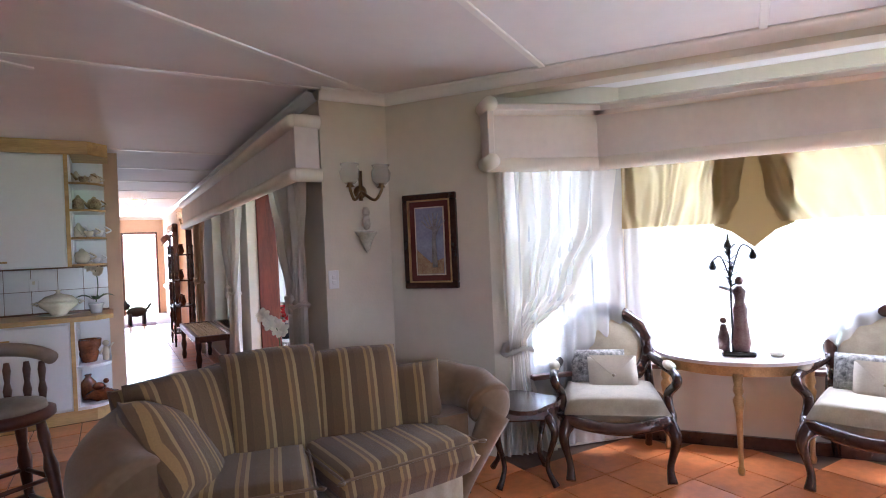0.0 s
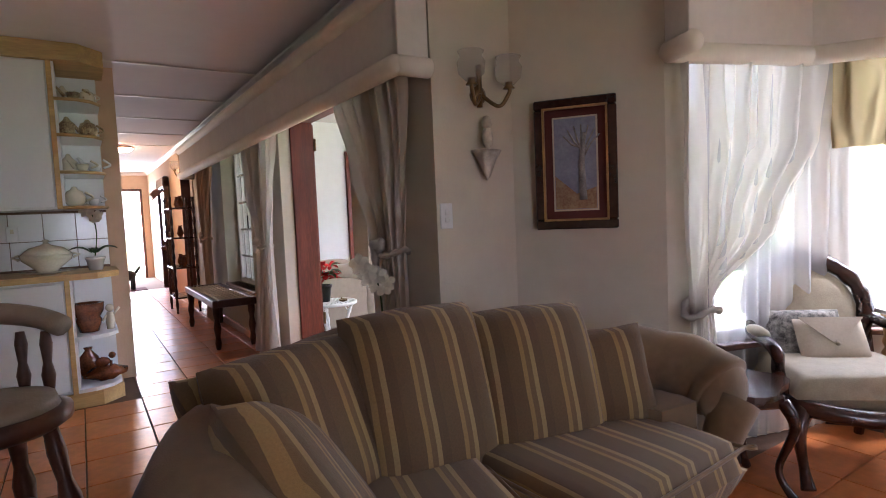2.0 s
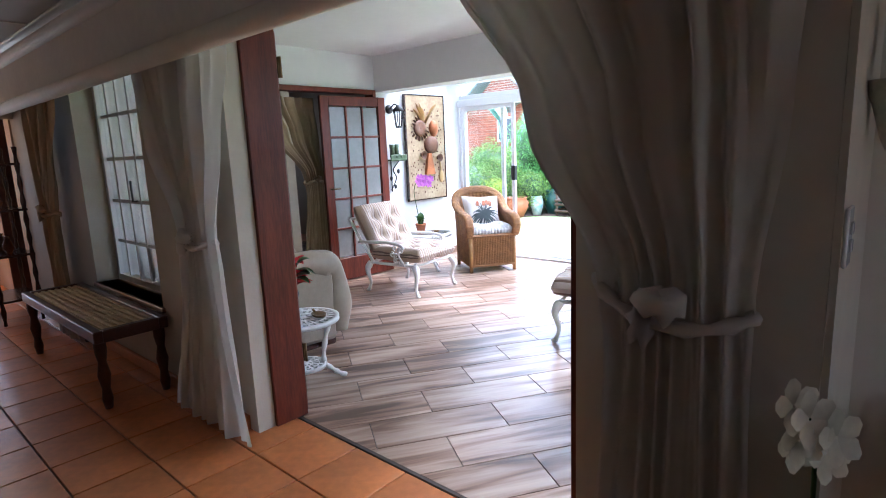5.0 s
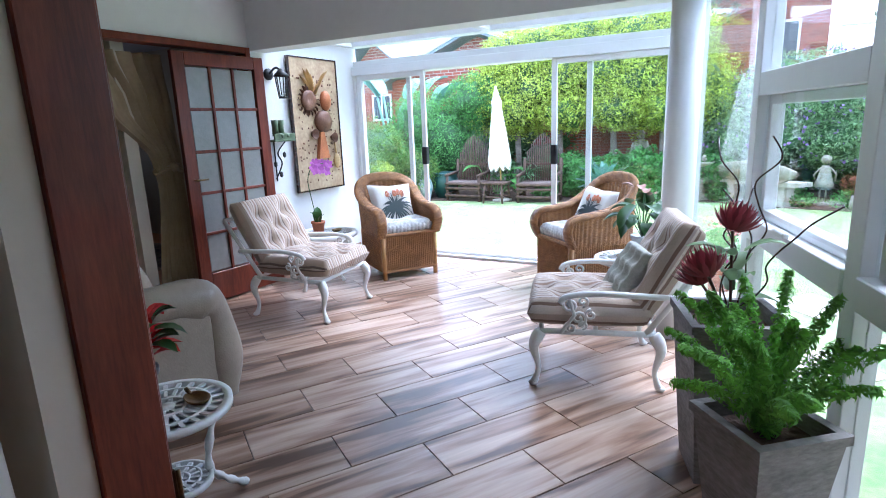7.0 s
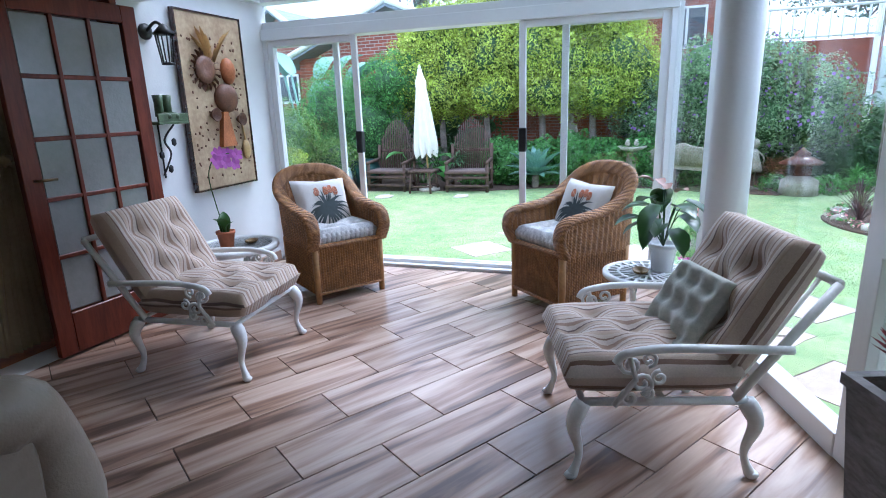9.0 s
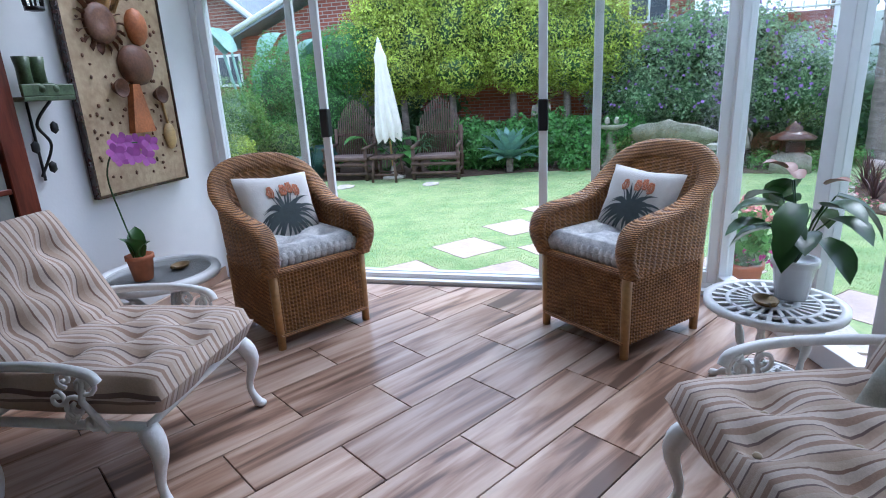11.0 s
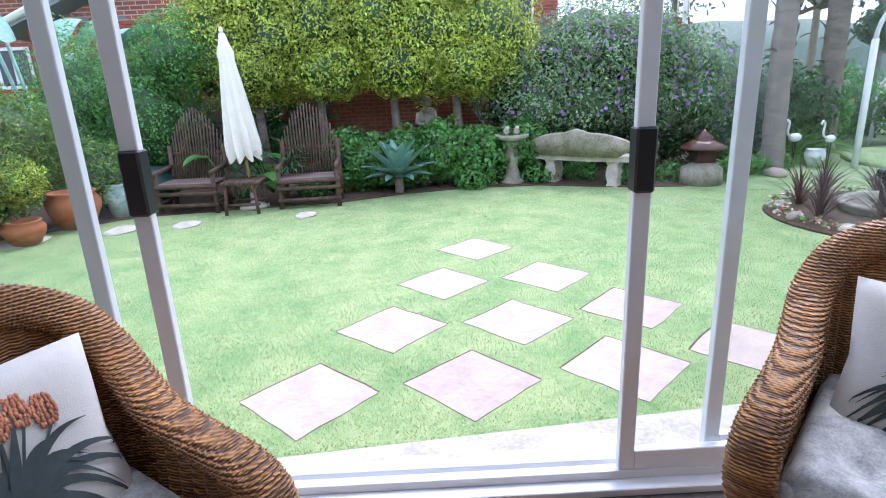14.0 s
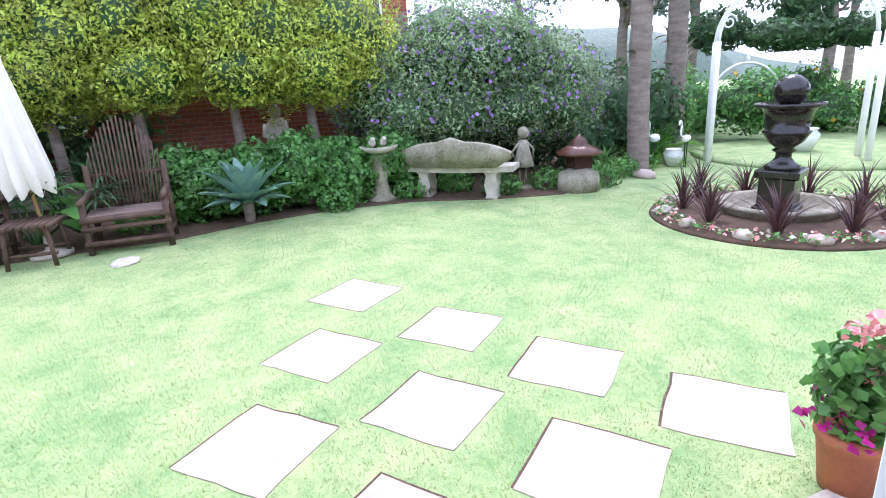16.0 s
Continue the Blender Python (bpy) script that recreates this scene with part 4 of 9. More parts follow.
def blade(sh, base, tip, width, bend=0.1, n=5, fold=0.2, m=None):
    """One long leaf from base to tip, curving, with a fold along its middle."""
    a, b = Vector(base), Vector(tip)
    d = b - a
    side = d.cross(Vector((0, 0, 1)))
    side = side.normalized() if side.length > 1e-4 else Vector((1, 0, 0))
    up = side.cross(d).normalized()
    rows = []
    for i in range(n + 1):
        t = i / n
        c = a + d * t + up * (bend * math.sin(math.pi * t) * d.length)
        w = width * (math.sin(math.pi * min(1, 0.15 + 0.85 * t)) ** 0.7) if t < 1 else 0.0008
        rows.append([c - side * w / 2 + up * fold * w, c, c + side * w / 2 + up * fold * w])
    return sh.sheet(rows, m)


# ---- sunroom furniture ----
def weave_wall(rows_fn, nu, nv, fu, fv, amp):
    """A sheet of upright stakes wrapped with strands; rows_fn(u, v) gives point and outward direction."""
    rows = []
    for j in range(nv + 1):
        row = []
        for i in range(nu + 1):
            p, o = rows_fn(i / nu, j / nv)
            k = abs(math.sin(i / nu * fu * math.pi))
            wrap = abs(math.sin(j / nv * fv * math.pi + (0.5 * math.pi if int(i / nu * fu) % 2 else 0)))
            row.append(Vector(p) + Vector(o) * amp * (0.9 * k + 0.5 * wrap * k))
        rows.append(row)
    return rows


def wicker_chair(m, label):
    c = thing("wicker_armchair", label, "armchair", m, "wicker chairs by the sliding doors")
    half = [(0.268, -0.27, 0.4), (0.275, -0.315, 0.5), (0.275, -0.3, 0.58), (0.272, -0.235, 0.62), (0.27, -0.12, 0.632), (0.272, 0.02, 0.65), (0.282, 0.13, 0.69), (0.282, 0.225, 0.75), (0.245, 0.295, 0.82), (0.15, 0.34, 0.868), (0.0, 0.352, 0.884)]
    wide = [(1, 0, 0)] * 7 + [(0.95, 0.1, 0.25), (0.72, 0.25, 0.62), (0.4, 0.3, 0.85), (0, 0.35, 0.94)]
    curve = [Vector(p) for p in half] + [Vector((-x, y, z)) for x, y, z in half[-2::-1]]
    across = [Vector(p) for p in wide] + [Vector((-x, y, z)) for x, y, z in wide[-2::-1]]

    def at(line, u):
        """Point on a rounded line through the given points, u from 0 to 1."""
        k = u * (len(line) - 1)
        i = min(int(k), len(line) - 2)
        f = k - i
        p0, p1, p2, p3 = (line[min(max(j, 0), len(line) - 1)] for j in (i - 1, i, i + 1, i + 2))
        return 0.5 * (2 * p1 + (p2 - p0) * f + (2 * p0 - 5 * p1 + 4 * p2 - p3) * f * f + (3 * p1 - p0 - 3 * p2 + p3) * f ** 3)

    # broad woven band over the arms and the back: rows of strands across it
    bands, around, rows = 250, 36, []
    for i in range(bands * 4 + 1):
        u = i / (bands * 4)
        p = at(curve, u)
        d = (at(curve, min(1, u + 0.004)) - at(curve, max(0, u - 0.004))).normalized()
        w = at(across, u)
        w = (w - d * w.dot(d)).normalized()
        n = d.cross(w)
        band, f = divmod(i, 4)
        rib = (0, 0.75, 1, 0.75)[f]
        row = []
        for j in range(around + 1):
            g = 2 * math.pi * j / around
            over = 1 if (j // 2 + band) % 2 else 0.45
            q = 0.0042 * rib * over * (1 if j % 2 else 0.55)
            cx, cy = math.copysign(abs(math.cos(g)) ** 0.7, math.cos(g)), math.sin(g)
            row.append(p + w * cx * (0.047 + q) + n * cy * (0.024 + q))
        rows.append(row)
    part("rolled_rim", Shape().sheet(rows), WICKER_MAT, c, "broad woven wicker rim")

    def foot(u):
        """Outline of the seat block under the band."""
        p = at(curve, u)
        return Vector((p.x * 0.93, max(-0.26, min(p.y, 0.3)) * (1 - 0.1 * (1 - min(1, abs(p.x) / 0.25))), 0.38))

    def wall(side):
        def fn(u, v):
            k = 0.05 + 0.9 * (u if side > 0 else 1 - u)
            a0, b0 = foot(k), at(curve, k)
            p = a0.lerp(b0, v)
            o = Vector((p.x * 1.2, max(0.0, p.y), 0))
            o = o.normalized() if o.length > 0.01 else Vector((0, 1, 0))
            return p + o * 0.012 * side, o * side
        return fn
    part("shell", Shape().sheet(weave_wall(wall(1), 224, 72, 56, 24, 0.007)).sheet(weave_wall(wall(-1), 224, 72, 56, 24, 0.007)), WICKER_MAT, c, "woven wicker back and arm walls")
    hw, hd = 0.262, 0.275
    for nm, p0, p1, o in (("apron", (-hw, -hd), (hw, -hd), (0, -1, 0)), ("side_panel", (hw, -hd), (hw, hd), (1, 0, 0)), ("side_panel", (-hw, hd), (-hw, -hd), (-1, 0, 0)), ("back_panel", (hw, hd), (-hw, hd), (0, 1, 0))):
        fn = lambda u, v, p0=p0, p1=p1, o=o: ((p0[0] + (p1[0] - p0[0]) * u, p0[1] + (p1[1] - p0[1]) * u, 0.07 + v * 0.34), o)
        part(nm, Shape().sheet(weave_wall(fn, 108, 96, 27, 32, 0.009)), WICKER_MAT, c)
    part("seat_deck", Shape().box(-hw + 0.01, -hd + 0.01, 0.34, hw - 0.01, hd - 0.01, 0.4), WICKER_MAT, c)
    for x in (-hw, hw):
        for y in (-hd, hd - 0.01):
            part("leg", Shape().tube([(x * 0.97, y * 0.98, 0), (x * 0.97, y * 0.98, 0.4)], [0.021, 0.024], 10), CANE_POLE, c)
    for z, r in ((0.41, 0.016), (0.075, 0.011)):
        n = 64
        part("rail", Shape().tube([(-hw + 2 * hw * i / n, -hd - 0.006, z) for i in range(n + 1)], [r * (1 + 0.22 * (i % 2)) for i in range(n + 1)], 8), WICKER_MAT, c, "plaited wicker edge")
    seat = part("seat_cushion", Shape().pillow(0.48, 0.54, 0.13, pose(0, -0.01, 0.465), 24, 0.12, [(-0.45, -0.45), (0.45, -0.45), (-0.45, 0.45), (0.45, 0.45), (0, 0)]), PALE_CLOTH, c, "quilted pale grey printed seat cushion")
    for i in range(13):
        part("tuft", Shape().ball(-0.222 + i * 0.037, -0.266, 0.458, 0.026, 0.016, 0.04, 10), PALE_CLOTH, seat)
    return c


def flower_cushion(m, label):
    c = thing("scatter_cushion", label, "cushion", m, "aloe print cushions")
    part("cover", Shape().pillow(0.44, 0.4, 0.15, None, 16, 0.4, corner=0.06), WHITE_CLOTH, c)

    def lift(x, y):
        u, v = x / 0.22, y / 0.2
        return 0.075 * max(0, 1 - abs(u) ** 4) ** 0.4 * max(0, 1 - abs(v) ** 4) ** 0.4 + 0.004
    lf = Shape()
    r = random.Random(3)
    for i in range(44):
        a = radians(-75 + 330 * i / 43 + r.uniform(-8, 8))
        L = r.uniform(0.11, 0.2) * (1.12 if abs(math.cos(a)) > 0.5 else 0.9)
        droop = r.uniform(0.02, 0.1)
        rows = []
        for k in range(11):
            t = k / 10
            x, y = math.cos(a) * L * t * 1.1, -0.07 + math.sin(a) * L * t + 0.04 * math.sin(math.pi * t) * abs(math.cos(a)) - droop * t * t * abs(math.cos(a))
            w = 0.0085 * math.sin(math.pi * (0.3 + 0.69 * t)) + 0.0008
            nx, ny = -math.sin(a), math.cos(a)
            rows.append([(min(0.195, max(-0.195, x + nx * q * w)), min(0.17, max(-0.172, y + ny * q * w)), lift(x, y) + 0.0006 * (i % 7)) for q in (-1, 1)])
        lf.sheet(rows)
    blooms = []
    for fx, fy in ((-0.07, 0.075), (0.01, 0.08), (0.05, 0.09), (0.092, 0.075)):
        fl = Shape()
        blooms.append(fl)
        for j in range(8):
            y = fy - 0.014 + j * 0.0075
            for k in (-1, -0.5, 0, 0.5, 1):
                x = fx + k * (0.02 - 0.0022 * abs(j - 3)) + r.uniform(-0.002, 0.002)
                fl.ball(x, y + r.uniform(-0.003, 0.003), lift(x, y), 0.0045, 0.008, 0.0012, 6)
        lf.sheet([[(fx * t - 0.003, -0.08 + (fy + 0.06) * t, lift(fx * t, -0.08 + (fy + 0.06) * t) + 0.002), (fx * t + 0.003, -0.08 + (fy + 0.06) * t, lift(fx * t, -0.08 + (fy + 0.06) * t) + 0.002)] for t in (0, 0.25, 0.5, 0.75, 1)])
    part("aloe_print", lf, LEAF_PRINT, c, "grey-green aloe leaves printed on it")
    for fl in blooms:
        part("bloom_print", fl, BLOOM_PRINT, c, "orange aloe bloom printed on it")
    return c


for m, q in ((pose(5.17, 7.67, 0, 0, 0, -34.8), "left"), (pose(5.32, 5.93, 0, 0, 0, -133), "right")):
    wicker_chair(m, "honey-coloured wicker armchair with a pale seat cushion")
    flower_cushion(m @ pose(0.0, 0.11, 0.63, 66, 3, 4) @ Matrix.Scale(0.97 if q == "left" else 0.86, 4), "white cushion printed with aloes on a wicker chair")


def scroll(cx, cz, r, turns=1.3, a0=0, n=14, y=0.0, flip=1):
    return [(cx + flip * r * (1 - 0.75 * i / n) * math.cos(radians(a0) + turns * 2 * math.pi * i / n), y, cz + r * (1 - 0.75 * i / n) * math.sin(radians(a0) + turns * 2 * math.pi * i / n)) for i in range(n + 1)]


def lounge_chair(m, label):
    c = thing("garden_lounge_chair", label, "lounge chair", m, "cast iron lounge chairs")
    w, d, z = 0.58, 0.56, 0.3
    fr = Shape()
    for x in (-w / 2, w / 2):
        fr.tube([(x, -d / 2, z), (x, d / 2, z)], 0.016, 8)
        fr.tube([(x, d / 2 - 0.04, z), (x, d / 2 + 0.26, z + 0.42)], 0.016, 8)
    for y in (-d / 2, 0, d / 2):
        fr.tube([(-w / 2, y, z), (w / 2, y, z)], 0.013, 8)
    fr.tube([(-w / 2, d / 2 + 0.26, z + 0.42), (w / 2, d / 2 + 0.26, z + 0.42)], 0.016, 8)
    for i in range(1, 6):
        x = -w / 2 + w * i / 6
        fr.tube([(x, d / 2, z), (x, d / 2 + 0.26, z + 0.42)], 0.008, 6)
    part("frame", fr, IRON_WHITE, c)
    for x in (-w / 2, w / 2):
        for y, s in ((-d / 2, -1), (d / 2, 1)):
            part("leg", Shape().tube(smooth_path([(x, y, z), (x * 1.05, y + s * 0.035, z - 0.08), (x * 1.02, y + s * 0.01, 0.1), (x * 1.05, y + s * 0.035, 0.015)], 5), [0.03, 0.032, 0.034, 0.033, 0.03, 0.027, 0.024, 0.021, 0.018, 0.016, 0.014, 0.014, 0.015, 0.017, 0.02, 0.02], 8).ball(x * 1.06, y + s * 0.04, 0.016, 0.022, 0.026, 0.016, 8), IRON_WHITE, c, "cabriole cast iron leg")
        arm = Shape()
        sx = math.copysign(1, x)
        arm.tube(smooth_path([(x + sx * 0.03, d / 2 + 0.12, z + 0.2), (x + sx * 0.045, d / 2 - 0.1, z + 0.215), (x + sx * 0.045, -0.02, z + 0.22), (x + sx * 0.04, -d / 2 + 0.13, z + 0.2), (x + sx * 0.035, -d / 2 + 0.1, z + 0.165)], 5), 0.016, 8)
        pl = Matrix.Translation((x + sx * 0.03, 0, z)) @ Matrix.Rotation(radians(90), 4, "Z")
        for cx, cz, r, a in ((-d / 2 + 0.15, 0.155, 0.042, 90), (-d / 2 + 0.19, 0.085, 0.042, 270), (-d / 2 + 0.15, 0.03, 0.034, 90)):
            arm.tube(scroll(cx, cz, r, 1.4, a), 0.008, 6, pl)
            arm.tube(scroll(cx + 0.06, cz + 0.02, r * 0.7, 1.2, a + 180), 0.007, 6, pl)
        arm.tube([(x + sx * 0.03, -d / 2 + 0.1, z), (x + sx * 0.03, -d / 2 + 0.17, z + 0.1), (x + sx * 0.035, -d / 2 + 0.14, z + 0.2)], 0.011, 6)
        part("armrest", arm, IRON_WHITE, c, "white cast iron armrest with scrolls")
    tf = [(-0.5, -0.4), (0.5, -0.4), (-0.5, 0.4), (0.5, 0.4), (0, -0.75), (0, 0.0)]
    part("seat_cushion", Shape().pillow(0.6, 0.62, 0.17, pose(0, -0.04, z + 0.095), 26, 0.16, tf), LOUNGE_STRIPE, c, "striped beige tufted seat cushion")
    part("back_cushion", Shape().pillow(0.58, 0.53, 0.17, pose(0, d / 2 + 0.055, z + 0.32, 61, 0, 0), 26, 0.16, tf), LOUNGE_STRIPE, c, "striped beige tufted back cushion")
    for u, v in tf:
        part("button", Shape().ball(u * 0.3, -0.04 + v * 0.31, z + 0.125, 0.011, 0.011, 0.007, 8), SEAT_CLOTH, c)
    return c


lounge_chair(pose(3.97, 7.7, 0, 0, 0, 6), "white cast iron lounge chair with striped cushions")
RL = pose(3.77, 5.48, 0, 0, 0, -163.7)
lounge_chair(RL, "white cast iron lounge chair with striped cushions by the glass wall")
cush = thing("tufted_cushion", "sage green tufted cushion leaning on a lounge chair", "cushion", RL @ pose(0.0, 0.17, 0.54, 58, 0, 8) @ Matrix.Scale(0.82, 4))
part("cover", Shape().pillow(0.4, 0.4, 0.17, None, 32, 0.3, [(a, b) for a in (-0.6, 0.0, 0.6) for b in (-0.6, 0.0, 0.6)]), SAGE, cush)


def lattice_top(sh, r, z, ring=0.03, n=24):
    """A pierced cast-iron table top: rings joined by short bars."""
    def annulus(r0, r1, zz, h=0.012, k=40):
        sh.lathe([(r0, zz - h), (r1, zz - h), (r1, zz), (r0, zz), (r0, zz - h)], n=k)
    annulus(r - ring, r, z, 0.022)
    annulus(r * 0.62, r * 0.68, z)
    annulus(r * 0.28, r * 0.36, z)
    sh.lathe([(0.0, z - 0.012), (r * 0.14, z - 0.012), (r * 0.14, z), (0.0, z)], n=16)
    for i in range(n):
        a = 2 * math.pi * i / n
        m = Matrix.Rotation(a, 4, "Z")
        sh.box(r * 0.67, -0.008, z - 0.01, r - ring + 0.004, 0.008, z - 0.001, m=m @ Matrix.Translation((0, 0, 0)))
        sh.box(r * 0.35, -0.006, z - 0.01, r * 0.63, 0.006, z - 0.001, m=m)
        if i % 3 == 0:
            sh.box(r * 0.12, -0.007, z - 0.01, r * 0.3, 0.007, z - 0.001, m=m)
    return sh


def iron_table(m, r, h, label):
    t = thing("iron_side_table", label, "side table", m, "cast iron tables")
    part("tabletop", lattice_top(Shape(), r, h), IRON_WHITE, t, "pierced white table top")
    part("shelf", lattice_top(Shape(), r * 0.55, h * 0.3, 0.015, 14), IRON_WHITE, t, "small pierced shelf")
    for i in range(3):
        a = 2 * math.pi * i / 3 + 0.4
        q = Matrix.Rotation(a, 4, "Z")
        pts = smooth_path([(r * 0.8, 0, h - 0.02), (r * 0.62, 0, h * 0.7), (r * 0.5, 0, h * 0.32), (r * 0.75, 0, h * 0.14), (r * 1.02, 0, 0.015)], 6)
        part("leg", Shape().tube(pts, [0.014 + 0.004 * math.sin(k * 1.7) for k in range(len(pts))], 8, q).ball(r * 1.03, 0, 0.016, 0.02, 0.02, 0.016, 8, q), IRON_WHITE, t, "twisted cast iron leg")
        part("scroll", Shape().tube(scroll(r * 0.66, h * 0.86, h * 0.1, 1.3, 60), 0.006, 6, q), IRON_WHITE, t)
    return t


iron_table(pose(1.9, 6.56, 0, 0, 0, -50), 0.225, 0.42, "white cast iron side table with a pierced top")
iron_table(pose(4.64, 5.44, 0, 0, 0, 10), 0.235, 0.43, "white cast iron side table between two chairs")
gt = thing("glass_top_table", "white iron side table with a frosted glass top", "side table", pose(4.7, 8.15, 0, 0, 0, 15) @ Matrix.Diagonal((0.93, 0.93, 0.89, 1)))
part("rim", Shape().lathe([(0.26, 0.45), (0.3, 0.45), (0.31, 0.47), (0.3, 0.495), (0.26, 0.495), (0.26, 0.45)], n=36), IRON_WHITE, gt)
part("glass_top", Shape().lathe([(0.0, 0.478), (0.262, 0.478), (0.262, 0.488), (0.0, 0.488)], n=36), FROST, gt)
for i in range(3):
    q = Matrix.Rotation(2 * math.pi * i / 3, 4, "Z")
    part("leg", Shape().tube(smooth_path([(0.24, 0, 0.45), (0.1, 0, 0.3), (0.12, 0, 0.14), (0.24, 0, 0.015)], 6), 0.017, 8, q).tube(scroll(0.18, 0.38, 0.06, 1.3, 90), 0.009, 6, q), IRON_WHITE, gt)

# leather recliner
rc = thing("recliner", "cream leather recliner armchair", "armchair", pose(2.11, 7.44, 0, 0, 0, 82) @ Matrix.Scale(1.03, 4))
part("base", Shape().box(-0.4, -0.42, 0.04, 0.4, 0.38, 0.3, 0.04), LEATHER, rc)
part("seat_cushion", Shape().pillow(0.54, 0.66, 0.24, pose(0, -0.08, 0.4), 16, 0.12), LEATHER, rc)
part("footrest", Shape().pillow(0.56, 0.34, 0.14, pose(0, -0.45, 0.26, 80, 0, 0), 12, 0.15), LEATHER, rc)
for x in (-0.36, 0.36):
    pts = smooth_path([(x, 0.38, 0.6), (x, 0.1, 0.62), (x, -0.3, 0.6), (x, -0.42, 0.52), (x, -0.44, 0.3), (x, -0.42, 0.1)], 5)
    part("armrest", Shape().tube(pts, [0.09 + 0.012 * math.sin(i * 0.7) for i in range(len(pts))], 14).box(x - 0.07, -0.4, 0.05, x + 0.07, 0.38, 0.58, 0.03), LEATHER, rc, "padded cream leather armrest with gathered seams")
part("back_cushion", Shape().pillow(0.6, 0.5, 0.24, pose(0, 0.36, 0.6, 66, 0, 0), 18, 0.15, [(-0.4, 0.2), (0.4, 0.2), (0, -0.3)]), LEATHER, rc)
part("base_rail", Shape().box(-0.38, -0.4, 0.0, 0.38, 0.36, 0.05, 0.01), DARK_WOOD, rc)

# square cement planters
def planter(m, w0, w1, h, label):
    t = thing("square_planter", label, "planter", m, "tall cement planters")
    rows = []
    for z, w in ((0, w0), (h - 0.03, w1), (h - 0.03, w1 + 0.02), (h, w1 + 0.02), (h, w1 - 0.04), (h - 0.06, w1 - 0.05)):
        a = w / 2
        rows.append([(-a, -a, z), (a, -a, z), (a, a, z), (-a, a, z)])
    sh = Shape().sheet(rows, closed=True)
    sh.flat = [True] * len(sh.f)
    part("pot", sh, CEMENT, t)
    part("soil", Shape().box(-w1 / 2 + 0.02, -w1 / 2 + 0.02, h - 0.08, w1 / 2 - 0.02, w1 / 2 - 0.02, h - 0.055), SOIL, t)
    return t


P1, P2 = pose(3.0, 4.8, 0, 0, 0, 18), pose(2.59, 4.68, 0, 0, 0, 40)
planter(P1, 0.24, 0.33, 0.65, "tall grey brushed cement planter holding dried proteas")
planter(P2, 0.2, 0.29, 0.46, "grey brushed cement planter holding a fern")
fern = thing("foxtail_fern", "bright green foxtail fern in a cement planter", "fern", P2 @ pose(0, 0, 0.42))
r = random.Random(5)
for i in range(24):
    a, el = 6.28 * i / 24 * 2 + r.uniform(-0.2, 0.2), radians(r.uniform(22, 50) if i % 2 else r.uniform(48, 82))
    L = r.uniform(0.34, 0.5)
    tip = Vector((math.cos(a) * math.cos(el), math.sin(a) * math.cos(el), math.sin(el))) * L
    pos, nr = [], []
    for k in range(420):
        t = r.random() ** 0.8
        rad = 0.034 * (1 - 0.85 * t) ** 0.7 + 0.004
        b = r.uniform(0, 6.28)
        side = tip.orthogonal().normalized()
        o = side * math.cos(b) + tip.normalized().cross(side) * math.sin(b)
        pos.append(tip * t + Vector((0, 0, 0.12 * math.sin(t * math.pi) * L)) + o * rad * r.uniform(0.3, 1))
        nr.append(o + tip.normalized() * 0.8)
    ob = new("frond", leaf_mesh("frond", [tuple(p) for p in pos], [tuple(p) for p in nr], 0.03, LEAF_FERN, 0.26, 0.3))
    ob.parent = fern
arr = thing("protea_arrangement", "dried proteas with curly willow twigs", "flower arrangement", P1 @ pose(0, 0, 0.6))
for x, y, z, s in ((-0.02, 0.02, 0.36, 1.0), (-0.12, 0.12, 0.22, 1.0), (0.02, 0.1, 0.15, 0.8)):
    sh = Shape()
    for ring in range(4):
        for k in range(14):
            a = 2 * math.pi * (k + 0.5 * ring) / 14
            ro, hh = 0.025 + 0.012 * ring, 0.11 - 0.014 * ring
            blade(sh, (math.cos(a) * 0.02, math.sin(a) * 0.02, 0), (math.cos(a) * ro * 1.5, math.sin(a) * ro * 1.5, hh), 0.02, -0.1, 3)
    part("protea_bloom", sh, PROTEA, arr, "dusky red protea bloom").matrix_basis = pose(x, y, z, 20 * (1 if y < 0.05 else -1), 12, 0)
    part("stem", Shape().tube([(0, 0, 0), (x * 0.6, y * 0.6, z * 0.6), (x, y, z)], 0.006, 6), BROWN_WOOD, arr)
for k in range(5):
    pts = [(0, 0, 0)]
    a = r.uniform(0, 6.28)
    for j in range(1, 9):
        pts.append((math.cos(a) * 0.035 * j + r.uniform(-0.04, 0.04), math.sin(a) * 0.035 * j + r.uniform(-0.04, 0.04), 0.085 * j * (1 if k < 2 else 0.7)))
    part("curly_twig", Shape().tube(smooth_path(pts, 5), 0.0035, 5), DARK_WOOD, arr, "dark curly willow twig")
lf = Shape()
for k in range(10):
    a = r.uniform(0, 6.28)
    h = r.uniform(0.08, 0.3)
    blade(lf, (math.cos(a) * 0.03, math.sin(a) * 0.03, h), (math.cos(a) * 0.17, math.sin(a) * 0.17, h + r.uniform(-0.03, 0.08)), 0.055, 0.15)
part("leaves", lf, LEAF_BUSH, arr)


def potted(name, m, label, pot_mat, pr, ph, build):
    t = thing(name, label, "potted plant", m)
    part("pot", Shape().lathe([(pr * 0.7, 0), (pr * 0.95, ph * 0.85), (pr * 1.05, ph * 0.85), (pr * 1.05, ph), (pr * 0.9, ph), (pr * 0.85, ph * 0.9), (0, ph * 0.9)], n=20), pot_mat, t)
    build(t)
    return t


